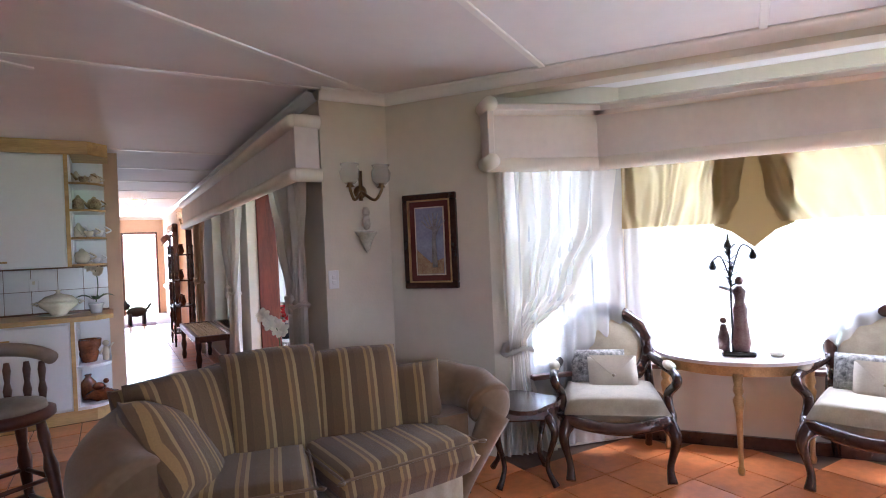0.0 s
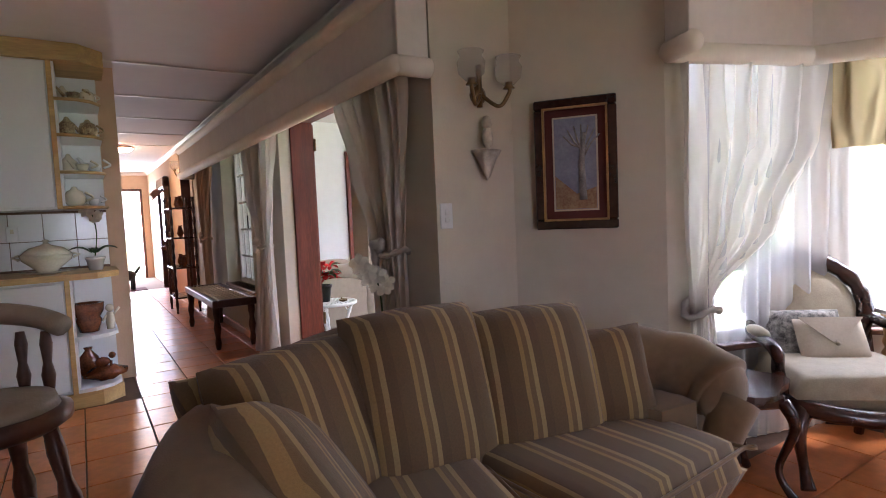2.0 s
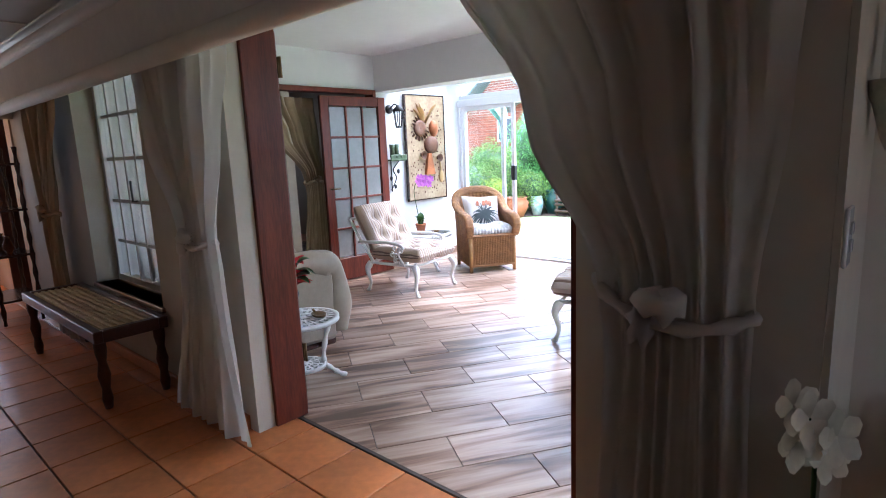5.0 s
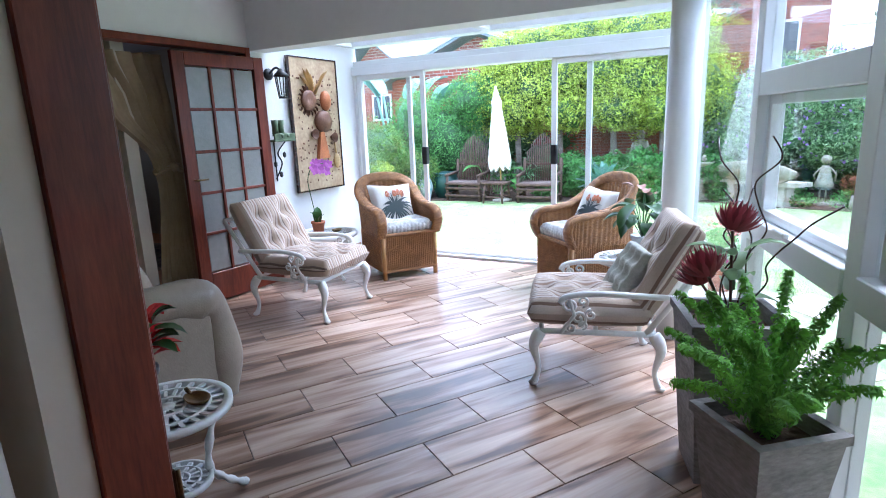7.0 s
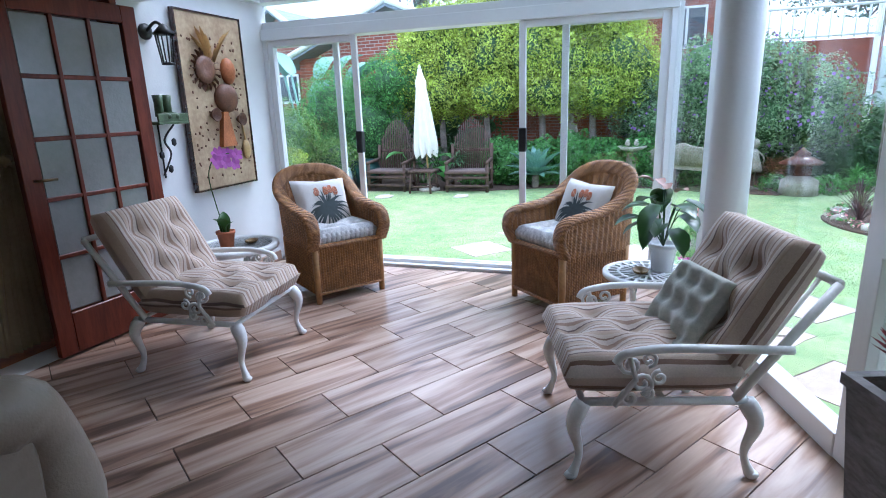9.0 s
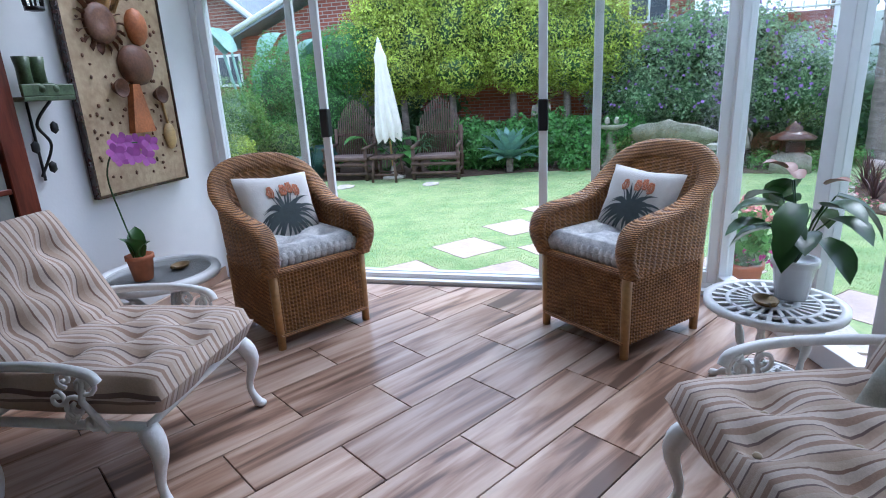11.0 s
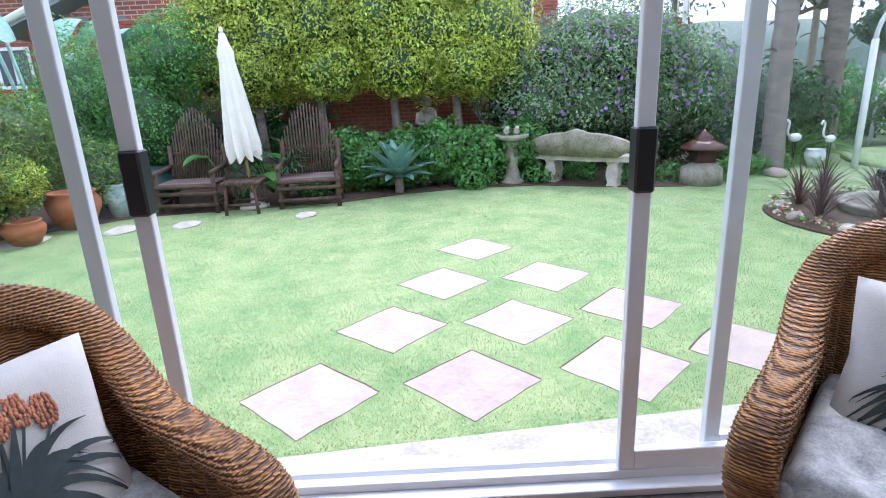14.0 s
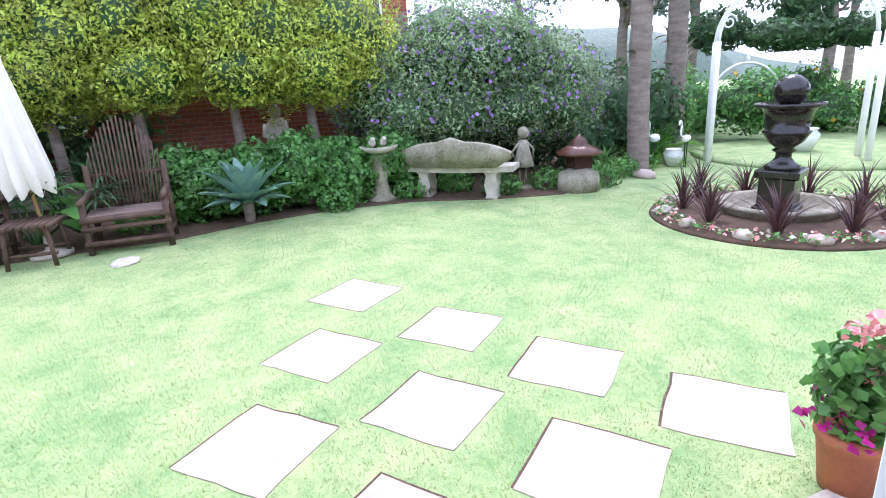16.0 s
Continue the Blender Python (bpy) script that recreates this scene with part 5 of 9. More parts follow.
def orchid_bloom(t, centre, facing, size, mat, label):
    """Five broad petals round a centre, facing one way."""
    c, f = Vector(centre), Vector(facing).normalized()
    u = f.orthogonal().normalized()
    w = f.cross(u)
    sh = Shape()
    for q in range(5):
        a = 2 * math.pi * q / 5 + 0.3
        out = u * math.cos(a) + w * math.sin(a)
        side = f.cross(out)
        sh.sheet([[c + out * (size * r) + side * (size * h * g) + f * (size * 0.2 * r) for g in (-1, 0, 1)] for r, h in ((0.05, 0.1), (0.35, 0.34), (0.7, 0.38), (1.0, 0.12))])
    part("bloom", sh, mat, t, label)


def orchid_purple(t):
    lf = Shape()
    for a, L in ((40, 0.17), (200, 0.15), (110, 0.13), (300, 0.1)):
        c, s = math.cos(radians(a)), math.sin(radians(a))
        blade(lf, (c * 0.02, s * 0.02, 0.1), (c * L * 0.6, s * L * 0.6, 0.1 + L * 0.8), 0.08, 0.2)
    part("leaves", lf, LEAF_DARK, t)
    stem = smooth_path([(0, 0, 0.1), (-0.03, 0.02, 0.3), (-0.05, 0.03, 0.5), (-0.02, -0.02, 0.62), (0.06, -0.06, 0.63)], 5)
    part("stem", Shape().tube(stem, 0.004, 6), LEAF_DARK, t)
    for k in range(9):
        c = (-0.09 + 0.024 * k, -0.03 - 0.07 * RNG.random(), 0.6 + 0.04 * math.sin(k * 1.9))
        orchid_bloom(t, c, (-0.3, -1, 0.2), 0.042, PETAL_PURPLE, "purple orchid bloom")


potted("potted_orchid", pose(4.58, 8.13, 0.441), "purple orchid in a terracotta pot on the glass-top table", TERRA_POT, 0.06, 0.12, orchid_purple)


def anthurium(t):
    lf, fl = Shape(), Shape()
    rr = random.Random(9)
    for i in range(16):
        a, L = rr.uniform(0, 6.28), rr.uniform(0.14, 0.24)
        b = Vector((math.cos(a) * L * 0.5, math.sin(a) * L * 0.5, 0.14 + rr.uniform(0.1, 0.3)))
        tip = b + Vector((math.cos(a) * 0.15, math.sin(a) * 0.15, rr.uniform(-0.17, -0.02)))
        blade(lf, b, tip, 0.1, 0.12)
        lf.tube([(0, 0, 0.13), tuple(b * 0.6 + Vector((0, 0, 0.08))), tuple(b)], 0.003, 5)
    for i in range(4):
        a = rr.uniform(0, 6.28)
        b = Vector((math.cos(a) * 0.07, math.sin(a) * 0.07, 0.42 + rr.uniform(0, 0.06)))
        blade(fl, b, b + Vector((math.cos(a) * 0.08, math.sin(a) * 0.08, 0.02)), 0.06, 0.1)
    part("leaves", lf, LEAF_DARK, t)
    part("blooms", fl, material("brown_spathe", (0.3, 0.14, 0.09), 0.4, bump=0), t)


potted("potted_anthurium", pose(4.69, 5.37, 0.43), "dark-leaved anthurium in a white pot on the side table", WHITE_CHINA, 0.075, 0.15, anthurium)


def poinsettia(t):
    lf, fl = Shape(), Shape()
    rr = random.Random(4)
    for i in range(60):
        a, el = rr.uniform(0, 6.28), rr.uniform(0.1, 1.2)
        b = Vector((math.cos(a) * 0.07, math.sin(a) * 0.07, 0.17 + rr.uniform(0, 0.12)))
        tip = b + Vector((math.cos(a) * math.cos(el), math.sin(a) * math.cos(el), math.sin(el) - 0.5)) * 0.09
        blade(fl if i > 16 else lf, b, tip, 0.05, 0.12, 4)
    part("leaves", lf, LEAF_DARK, t)
    part("bracts", fl, PETAL_RED, t, "velvety red bracts")


potted("potted_poinsettia", pose(1.84, 6.62, 0.42) @ Matrix.Scale(1.2, 4), "red poinsettia in a dark pot on the white table", BLACK, 0.065, 0.13, poinsettia)
for x, y, z in ((1.97, 6.48, 0.42), (4.6, 5.48, 0.43), (4.76, 8.07, 0.437)):
    solid("ashtray", Shape().lathe([(0.02, 0), (0.05, 0.008), (0.06, 0.022), (0.055, 0.022), (0.04, 0.01), (0, 0.008)], n=16, squash=0.7).tube([(0.05, 0, 0.018), (0.08, 0, 0.03)], 0.008, 6), BRASS, "small tarnished metal ashtray on a side table", "ashtray", "ashtrays", m=pose(x, y, z, 0, 0, 40 * x))

# wall pieces on the white wall
pic = thing("relief_panel", "sand-coloured panel with pods and gourds in relief", "wall art", pose(4.85, 8.585, 0.78))
part("board", Shape().box(0, -0.03, 0, 0.67, 0, 1.25, 0.004), material("sanded_board", (0.52, 0.4, 0.25), 0.9, second=(0.3, 0.2, 0.12), scale=4, bump=0.3, bump_scale=40), pic)
part("edging", Shape().box(-0.012, -0.036, -0.012, 0.0, 0.0, 1.262).box(0.67, -0.036, -0.012, 0.682, 0.0, 1.262).box(0, -0.036, -0.012, 0.67, 0, 0).box(0, -0.036, 1.25, 0.67, 0, 1.262), DARK_WOOD, pic)
GOURD = material("brown_gourd", (0.14, 0.06, 0.03), 0.6, vary=0.4, scale=12, bump=0.2)
ORANGE = material("orange_pod", (0.42, 0.14, 0.045), 0.6, vary=0.3, scale=10, bump=0.2)
part("sunflower_head", Shape().lathe([(0.1, 0), (0.1, 0.02), (0.06, 0.03), (0.0, 0.015)], m=pose(0.22, -0.03, 0.86, 90, 0, 0)), GOURD, pic)
pt = Shape()
for k in range(18):
    a = 2 * math.pi * k / 18
    blade(pt, (0.22 + 0.09 * math.cos(a), -0.035, 0.86 + 0.09 * math.sin(a)), (0.22 + 0.16 * math.cos(a), -0.045, 0.86 + 0.16 * math.sin(a)), 0.04, 0.1, 3)
part("petals", pt, GOURD, pic)
part("gourd", Shape().ball(0.4, -0.05, 0.66, 0.12, 0.06, 0.11, 14), GOURD, pic)
part("pod", Shape().ball(0.46, -0.045, 0.86, 0.07, 0.05, 0.1, 12), ORANGE, pic)
part("pod", Shape().prism([(0.28, 0.3), (0.44, 0.3), (0.38, 0.56), (0.33, 0.56)], 0.03, 0.07, Matrix.Rotation(radians(90), 4, "X")), ORANGE, pic)
part("cup", Shape().lathe([(0.02, 0), (0.05, 0.05), (0.045, 0.05), (0.015, 0.01)], m=pose(0.24, -0.03, 0.54, 90, 0, 0)), GOURD, pic)
part("cup", Shape().lathe([(0.02, 0), (0.05, 0.05), (0.045, 0.05), (0.015, 0.01)], m=pose(0.53, -0.03, 0.5, 90, 0, 0)), GOURD, pic)
part("spoon", Shape().ball(0.58, -0.04, 0.26, 0.05, 0.02, 0.08, 10).tube([(0.58, -0.04, 0.32), (0.56, -0.04, 0.48)], 0.008, 6), OAK, pic)
sp = Shape()
for k in range(9):
    blade(sp, (0.26 + 0.01 * k, -0.032, 0.92), (0.1 + 0.055 * k, -0.05, 1.1 + 0.07 * math.sin(k)), 0.045, 0.05, 4)
part("dried_leaves", sp, OAK, pic)
pb = Shape()
rr = random.Random(8)
for k in range(150):
    pb.ball(rr.uniform(0.04, 0.63), -0.033, rr.uniform(0.05, 1.1), rr.uniform(0.006, 0.014), 0.006, rr.uniform(0.006, 0.014), 6)
part("pebbles", pb, GOURD, pic)

lan = thing("wall_lantern", "black iron wall lantern with glass panes", "wall lamp", pose(4.62, 8.6, 1.86))
part("bracket", Shape().lathe([(0.05, 0), (0.05, 0.02), (0.02, 0.03)], m=pose(0, 0, 0, 90, 0, 0)).tube(smooth_path([(0, -0.02, 0), (0, -0.1, 0.05), (0, -0.16, 0.02)], 5), 0.01, 8), IRON_BLACK, lan)
part("roof", Shape().lathe([(0.065, -0.03), (0.07, -0.02), (0.02, 0.03), (0.0, 0.04)], y=-0.16, n=6), IRON_BLACK, lan)
cage = Shape()
for k in range(6):
    a = math.pi * k / 3
    cage.tube([(0.055 * math.cos(a), -0.16 + 0.055 * math.sin(a), -0.03), (0.035 * math.cos(a), -0.16 + 0.035 * math.sin(a), -0.2)], 0.005, 5)
cage.lathe([(0.04, -0.215), (0.04, -0.2), (0.0, -0.2)], y=-0.16, n=6)
part("cage", cage, IRON_BLACK, lan)
part("pane", Shape().lathe([(0.033, -0.2), (0.052, -0.03)], y=-0.16, n=6), GLASS, lan)
sf = thing("wall_shelf", "green wall shelf on a black vine bracket", "shelf", pose(4.6, 8.6, 1.27))
part("tray", Shape().box(-0.13, -0.16, 0, 0.13, 0, 0.02, 0.004).box(-0.13, -0.16, 0.02, 0.13, -0.145, 0.07, 0.003), material("green_glaze", (0.08, 0.12, 0.06), 0.4, vary=0.4, scale=20), sf)
part("vine_bracket", Shape().tube(smooth_path([(0.0, -0.15, 0), (-0.05, -0.1, -0.1), (0.04, -0.05, -0.2), (-0.02, -0.02, -0.34)], 6), 0.007, 6).tube([(0, -0.012, 0), (0, -0.012, -0.36)], 0.007, 6).ball(0.05, -0.08, -0.12, 0.025, 0.01, 0.03, 6).ball(-0.05, -0.06, -0.2, 0.025, 0.01, 0.03, 6).ball(0.03, -0.04, -0.3, 0.025, 0.01, 0.03, 6), IRON_BLACK, sf)
bt = thing("ceramic_boots", "green glazed ceramic boots on the wall shelf", "ornament", pose(4.6, 8.52, 1.29))
for x in (-0.035, 0.035):
    part("boot", Shape().lathe([(0.03, 0.03), (0.028, 0.12), (0.034, 0.17), (0.028, 0.17), (0.0, 0.12)], x=x, n=12).ball(x, -0.035, 0.03, 0.03, 0.06, 0.03, 10), bpy.data.materials["green_glaze"], bt)

# ---- garden ----
def rough_slab(sh, cx, cy, side, ang, z0, z1, seed):
    rr = random.Random(seed)
    out = []
    h = side / 2
    for x0, y0, x1, y1 in ((-h, -h, h, -h), (h, -h, h, h), (h, h, -h, h), (-h, h, -h, -h)):
        for k in range(4):
            t = k / 4
            out.append((x0 + (x1 - x0) * t + rr.uniform(-0.008, 0.008), y0 + (y1 - y0) * t + rr.uniform(-0.008, 0.008)))
    return sh.prism(out, z0, z1, pose(cx, cy, 0, 0, 0, ang))


STONES = ((9.98, 6.53), (8.99, 6.9), (9.04, 5.97), (8.09, 7.29), (8.11, 6.37), (8.26, 5.48), (7.2, 7.71), (7.28, 6.77), (7.38, 5.83), (7.54, 4.97), (6.05, 4.6), (6.75, 4.12), (5.25, 4.2), (5.95, 3.4))
for i, (x, y) in enumerate(STONES):
    ps = solid("paving_stone", rough_slab(Shape(), 0, 0, 0.565, 45, -0.05, 0.006, i), STONE, "square pinkish paving stone set diagonally in the lawn", "paving stone", "stepping stones in the lawn", m=pose(x, y, LAWN_Z, 0, 0, (i * 37 % 7) - 3))
    # dark slab shifted to the far side, painting the stone's shadow gap
    part("shadow_gap", rough_slab(Shape(), 0.017, 0.0, 0.572, 45, -0.05, 0.003, i), SOIL, ps, "soil-coloured sliver painted as the shadow gap at the stone's far edge")
for i, (x, y, s) in enumerate(((11.75, 10.3, 0.36), (12.0, 8.75, 0.3), (11.6, 11.1, 0.42), (11.2, 12.1, 0.5))):
    solid("flat_stone", Shape().ball(0, 0, 0, s * 0.62, s * 0.5, 0.03, 14, rough=0.25), PALE_STONE, "flat pale round stone lying on the lawn edge", "stone", "flat stones by the chairs", m=pose(x, y, LAWN_Z + 0.005))

# planting beds: low mounds of soil along the back of the lawn
bed = Shape()
edge = [(10.2, 14.5), (11.3, 12.6), (12.35, 11.3), (12.6, 9.8), (12.75, 8.4), (13.2, 7.4), (13.45, 6.4), (13.4, 5.2), (12.95, 4.1), (12.75, 3.1), (13.2, 2.0), (14.1, 0.8)]
bed.prism(edge + [(17.0, -1.0), (18.0, 5.0), (17.0, 15.0)], LAWN_Z, LAWN_Z + 0.012)
structure("bed", bed, SOIL, "brown soil bed along the garden wall", "flower bed")


def stick_chair(m, label):
    c = thing("rustic_chair", label, "garden chair", m, "rustic stick chairs")
    rr = random.Random(2)
    for i in range(17):
        x = -0.36 + 0.72 * i / 16
        h = 1.02 + 0.46 * math.cos(x / 0.38 * math.pi / 2) ** 0.8 + rr.uniform(-0.02, 0.02)
        part("back_stick", Shape().tube([(x * 0.95, 0.2, 0.38), (x, 0.3 + rr.uniform(-0.01, 0.01), (0.38 + h) / 2), (x * 1.04, 0.36, h)], [0.017, 0.015, 0.012], 6), STICK, c)
    for x in (-0.42, 0.42):
        part("post", Shape().tube([(x, -0.28, 0), (x, -0.28, 0.6)], 0.035, 8), STICK, c)
        part("post", Shape().tube([(x, 0.22, 0), (x, 0.3, 0.95)], 0.035, 8), STICK, c)
        part("armrest", Shape().tube([(x, -0.34, 0.6), (x, 0.26, 0.64)], 0.035, 8), STICK, c)
        part("rail", Shape().tube([(x, -0.32, 0.16), (x, 0.26, 0.16)], 0.026, 8), STICK, c)
    for k, (y, z) in enumerate(((-0.31, 0.4), (-0.31, 0.3), (-0.31, 0.13), (0.26, 0.36), (0.32, 0.82))):
        part("rail", Shape().tube([(-0.46, y, z), (0.46, y, z)], 0.03, 8), STICK, c)
    for k in range(5):
        part("seat_slat", Shape().box(-0.42, -0.3 + k * 0.105, 0.425, 0.42, -0.205 + k * 0.105, 0.45, 0.005), PLANK_GREY, c)
    return c


stick_chair(pose(12.8, 8.8, LAWN_Z, 0, 0, -86), "rustic brown stick chair with a tall rounded back")
stick_chair(pose(12.75, 10.55, LAWN_Z, 0, 0, -92), "rustic brown stick chair with a tall rounded back")
tb = thing("rustic_table", "low rustic stick table between two chairs", "table", pose(12.45, 9.7, LAWN_Z))
for k in range(8):
    part("top_stick", Shape().tube([(-0.26, -0.25 + k * 0.07, 0.45), (0.26, -0.25 + k * 0.07, 0.45)], 0.03, 7), STICK, tb)
for x in (-0.2, 0.2):
    for y in (-0.2, 0.2):
        part("leg", Shape().tube([(x * 1.15, y * 1.15, 0), (x, y, 0.44)], 0.024, 7), STICK, tb)
    part("rail", Shape().tube([(x, -0.26, 0.14), (x, 0.26, 0.14)], 0.02, 7), STICK, tb)

um = thing("garden_umbrella", "closed cream garden umbrella on a pole", "umbrella", pose(12.68, 9.66, LAWN_Z, -3.5, 2, 0))
part("pole", Shape().tube([(0, 0, 0), (0, 0, 2.55)], 0.02, 10), OAK, um)
part("finial", Shape().lathe([(0.02, 2.5), (0.035, 2.53), (0.02, 2.57), (0, 2.59)], n=10), IRON_WHITE, um)
rows = []
for k in range(15):
    t = k / 14
    z = 2.5 - 1.76 * t
    r0 = 0.04 + 0.2 * t ** 0.75 - (0.05 * max(0, (t - 0.9) / 0.1))
    if abs(t - 0.14) < 0.05:
        r0 *= 1.3
    rows.append([(r0 * (1 + 0.28 * math.sin(8 * a) * t) * math.cos(a + 0.5 * t), r0 * (1 + 0.28 * math.sin(8 * a) * t) * math.sin(a + 0.5 * t), z - 0.05 * t * math.sin(8 * a)) for a in [2 * math.pi * i / 64 for i in range(64)]])
part("canopy", Shape().sheet(rows, closed=True), CANVAS, um, "folded cream canvas canopy")
part("base", Shape().lathe([(0.22, 0), (0.22, 0.05), (0.05, 0.09), (0.04, 0.25)], n=20), PALE_STONE, um)

# curved stone bench
bn = thing("stone_bench", "mossy curved stone bench with carved legs", "bench", pose(13.38, 4.5, LAWN_Z, 0, 0, -126))
BX = [-0.85 + 1.7 * i / 16 for i in range(17)]


def bend(x):
    return 0.12 * (x / 0.85) ** 2


seat_out = [(x, bend(x) * -1 - 0.2) for x in BX] + [(x, bend(x) * -1 + 0.22) for x in BX[::-1]]
part("seat", Shape().prism([(x, -y) for x, y in seat_out][::-1], 0.4, 0.48), PALE_STONE, bn)
rows = []
for x in BX:
    k = abs(x / 0.85)
    top = 0.86 - 0.16 * k ** 3 + 0.06 * max(0, 1 - k * 4)
    y = bend(x) - 0.2 + 0.0
    b0 = 0.52 + 0.12 * max(0, (k - 0.75) / 0.25)
    rows.append([(x, y - 0.03, b0), (x, y - 0.07, top - 0.02), (x, y - 0.1, top), (x, y - 0.13, top - 0.03), (x, y - 0.1, b0 - 0.04), (x, y - 0.03, b0)])
part("backrest", Shape().sheet(rows), OLD_STONE, bn, "mossy scalloped stone backrest")
for x in (-0.52, 0.52):
    part("leg", Shape().prism([(-0.09, 0.0), (0.09, 0.0), (0.07, 0.06), (0.1, 0.2), (0.07, 0.34), (0.11, 0.4), (-0.11, 0.4), (-0.07, 0.34), (-0.1, 0.2), (-0.07, 0.06)], -0.16, 0.16, Matrix.Translation((x, bend(x), 0)) @ Matrix.Rotation(radians(90), 4, "X")), PALE_STONE, bn, "carved pale stone leg")
bb = thing("birdbath", "weathered stone birdbath with two small birds", "birdbath", pose(13.78, 5.6, LAWN_Z))
part("column", Shape().lathe([(0.22, 0), (0.22, 0.05), (0.16, 0.1), (0.13, 0.16), (0.1, 0.3), (0.13, 0.45), (0.1, 0.6), (0.15, 0.7)], n=16), OLD_STONE, bb)
part("basin", Shape().lathe([(0.1, 0.7), (0.26, 0.76), (0.3, 0.82), (0.27, 0.82), (0.15, 0.77), (0, 0.76)], n=20), PALE_STONE, bb)
for y in (-0.08, 0.09):
    part("bird", Shape().ball(-0.02, y, 0.87, 0.07, 0.055, 0.06, 10).ball(-0.08, y, 0.92, 0.04, n=8), PALE_STONE, bb)
solid("garden_statue", Shape().lathe([(0.14, 0), (0.14, 0.05), (0.03, 0.06)], n=12).tube([(0.03, 0.05, 0.05), (0.03, 0.05, 0.4)], 0.018, 6).tube([(0.03, -0.05, 0.05), (0.03, -0.05, 0.4)], 0.018, 6).lathe([(0.17, 0.36), (0.13, 0.5), (0.08, 0.7), (0.06, 0.76)], n=14).ball(0, 0, 0.87, 0.09, n=12).tube([(0, 0.07, 0.72), (0.02, 0.18, 0.58), (0.04, 0.13, 0.48)], 0.018, 6).tube([(0, -0.07, 0.72), (0.02, -0.18, 0.6), (0.04, -0.17, 0.46)], 0.018, 6), OLD_STONE, "small grey metal figure standing by the bench", "statue", m=pose(13.45, 3.42, LAWN_Z))
solid("garden_statue", Shape().lathe([(0.2, 0), (0.2, 0.72), (0.22, 0.74), (0.22, 0.8), (0, 0.8)], n=14).ball(-0.02, 0, 1.02, 0.17, 0.19, 0.26, 14, rough=0.2).ball(-0.02, 0, 1.36, 0.11, 0.1, 0.12, 12).tube([(-0.08, 0.12, 0.9), (-0.25, 0.1, 0.86), (-0.27, 0.08, 0.7)], 0.06, 8).tube([(-0.08, -0.1, 0.9), (-0.26, -0.06, 0.9), (-0.3, -0.06, 0.72)], 0.06, 8).tube([(0, 0.17, 1.16), (-0.12, 0.2, 1.0), (-0.2, 0.05, 0.98)], 0.04, 8), PALE_STONE, "weathered stone seated figure among shrubs", "statue", m=pose(15.0, 7.0, LAWN_Z))
lt = thing("stone_lantern", "dark stone pagoda lantern on a mound", "garden lantern", pose(12.95, 2.75, LAWN_Z))
part("base", Shape().lathe([(0.32, 0), (0.3, 0.25), (0.2, 0.3), (0.14, 0.34)], n=12), OLD_STONE, lt)
part("lamp_house", Shape().box(-0.14, -0.14, 0.34, -0.1, 0.14, 0.56).box(0.1, -0.14, 0.34, 0.14, 0.14, 0.56).box(-0.1, 0.1, 0.34, 0.1, 0.14, 0.56).box(-0.1, -0.14, 0.34, 0.1, -0.1, 0.4), DARK_WOOD, lt)
part("roof", Shape().lathe([(0.34, 0.54), (0.36, 0.57), (0.18, 0.66), (0.12, 0.68), (0.14, 0.72), (0.04, 0.8), (0, 0.84)], n=8), BROWN_WOOD, lt)

# fountain in its round bed
FX, FY = 10.45, 1.62
structure("bed_round", Shape().lathe([(1.38, 0), (1.36, 0.03), (0.9, 0.07), (0, 0.08)], FX, FY, LAWN_Z, 40), SOIL, "round soil bed about the fountain", "flower bed")
fo = thing("fountain", "dark glazed urn fountain with a ball on a pedestal", "fountain", pose(FX, FY, LAWN_Z + 0.04, 0, 0, 30) @ Matrix.Scale(0.9, 4))
part("pool_rim", Shape().lathe([(0.66, 0), (0.68, 0.1), (0.72, 0.13), (0.66, 0.16), (0.57, 0.14), (0.55, 0.06), (0.0, 0.05)], n=36), OLD_STONE, fo, "mossy round stone pool")
part("pedestal", Shape().box(-0.24, -0.24, 0.03, 0.24, 0.24, 0.1, 0.01).box(-0.2, -0.2, 0.1, 0.2, 0.2, 0.46, 0.01).box(-0.25, -0.25, 0.46, 0.25, 0.25, 0.56, 0.015), BRONZE, fo)
part("urn", Shape().lathe([(0.2, 0.56), (0.2, 0.6), (0.14, 0.64), (0.09, 0.7), (0.09, 0.76), (0.14, 0.79), (0.1, 0.82), (0.2, 0.9), (0.26, 1.0), (0.27, 1.02), (0.24, 1.04), (0.26, 1.22), (0.3, 1.3), (0.38, 1.32), (0.38, 1.36), (0.2, 1.34), (0, 1.34)], n=32), BRONZE, fo)
part("ball", Shape().ball(0, 0, 1.5, 0.19, n=28), BRONZE, fo, "polished dark stone ball")
for i in range(9):
    a = 2 * math.pi * i / 9 + 0.25
    fx = thing("bronze_flax", "spiky bronze-purple flax by the fountain", "plant", pose(FX + 1.0 * math.cos(a), FY + 1.0 * math.sin(a), LAWN_Z + 0.05, 0, 0, i * 50), "flax round the fountain")
    sh = Shape()
    rr = random.Random(i)
    for k in range(46):
        b, el = rr.uniform(0, 6.28), rr.uniform(0.5, 1.4)
        L = rr.uniform(0.35, 0.62)
        blade(sh, (0.03 * math.cos(b), 0.03 * math.sin(b), 0), (L * math.cos(b) * math.cos(el), L * math.sin(b) * math.cos(el), L * math.sin(el)), 0.02, 0.12, 4)
    part("blades", sh, LEAF_FLAX, fx)
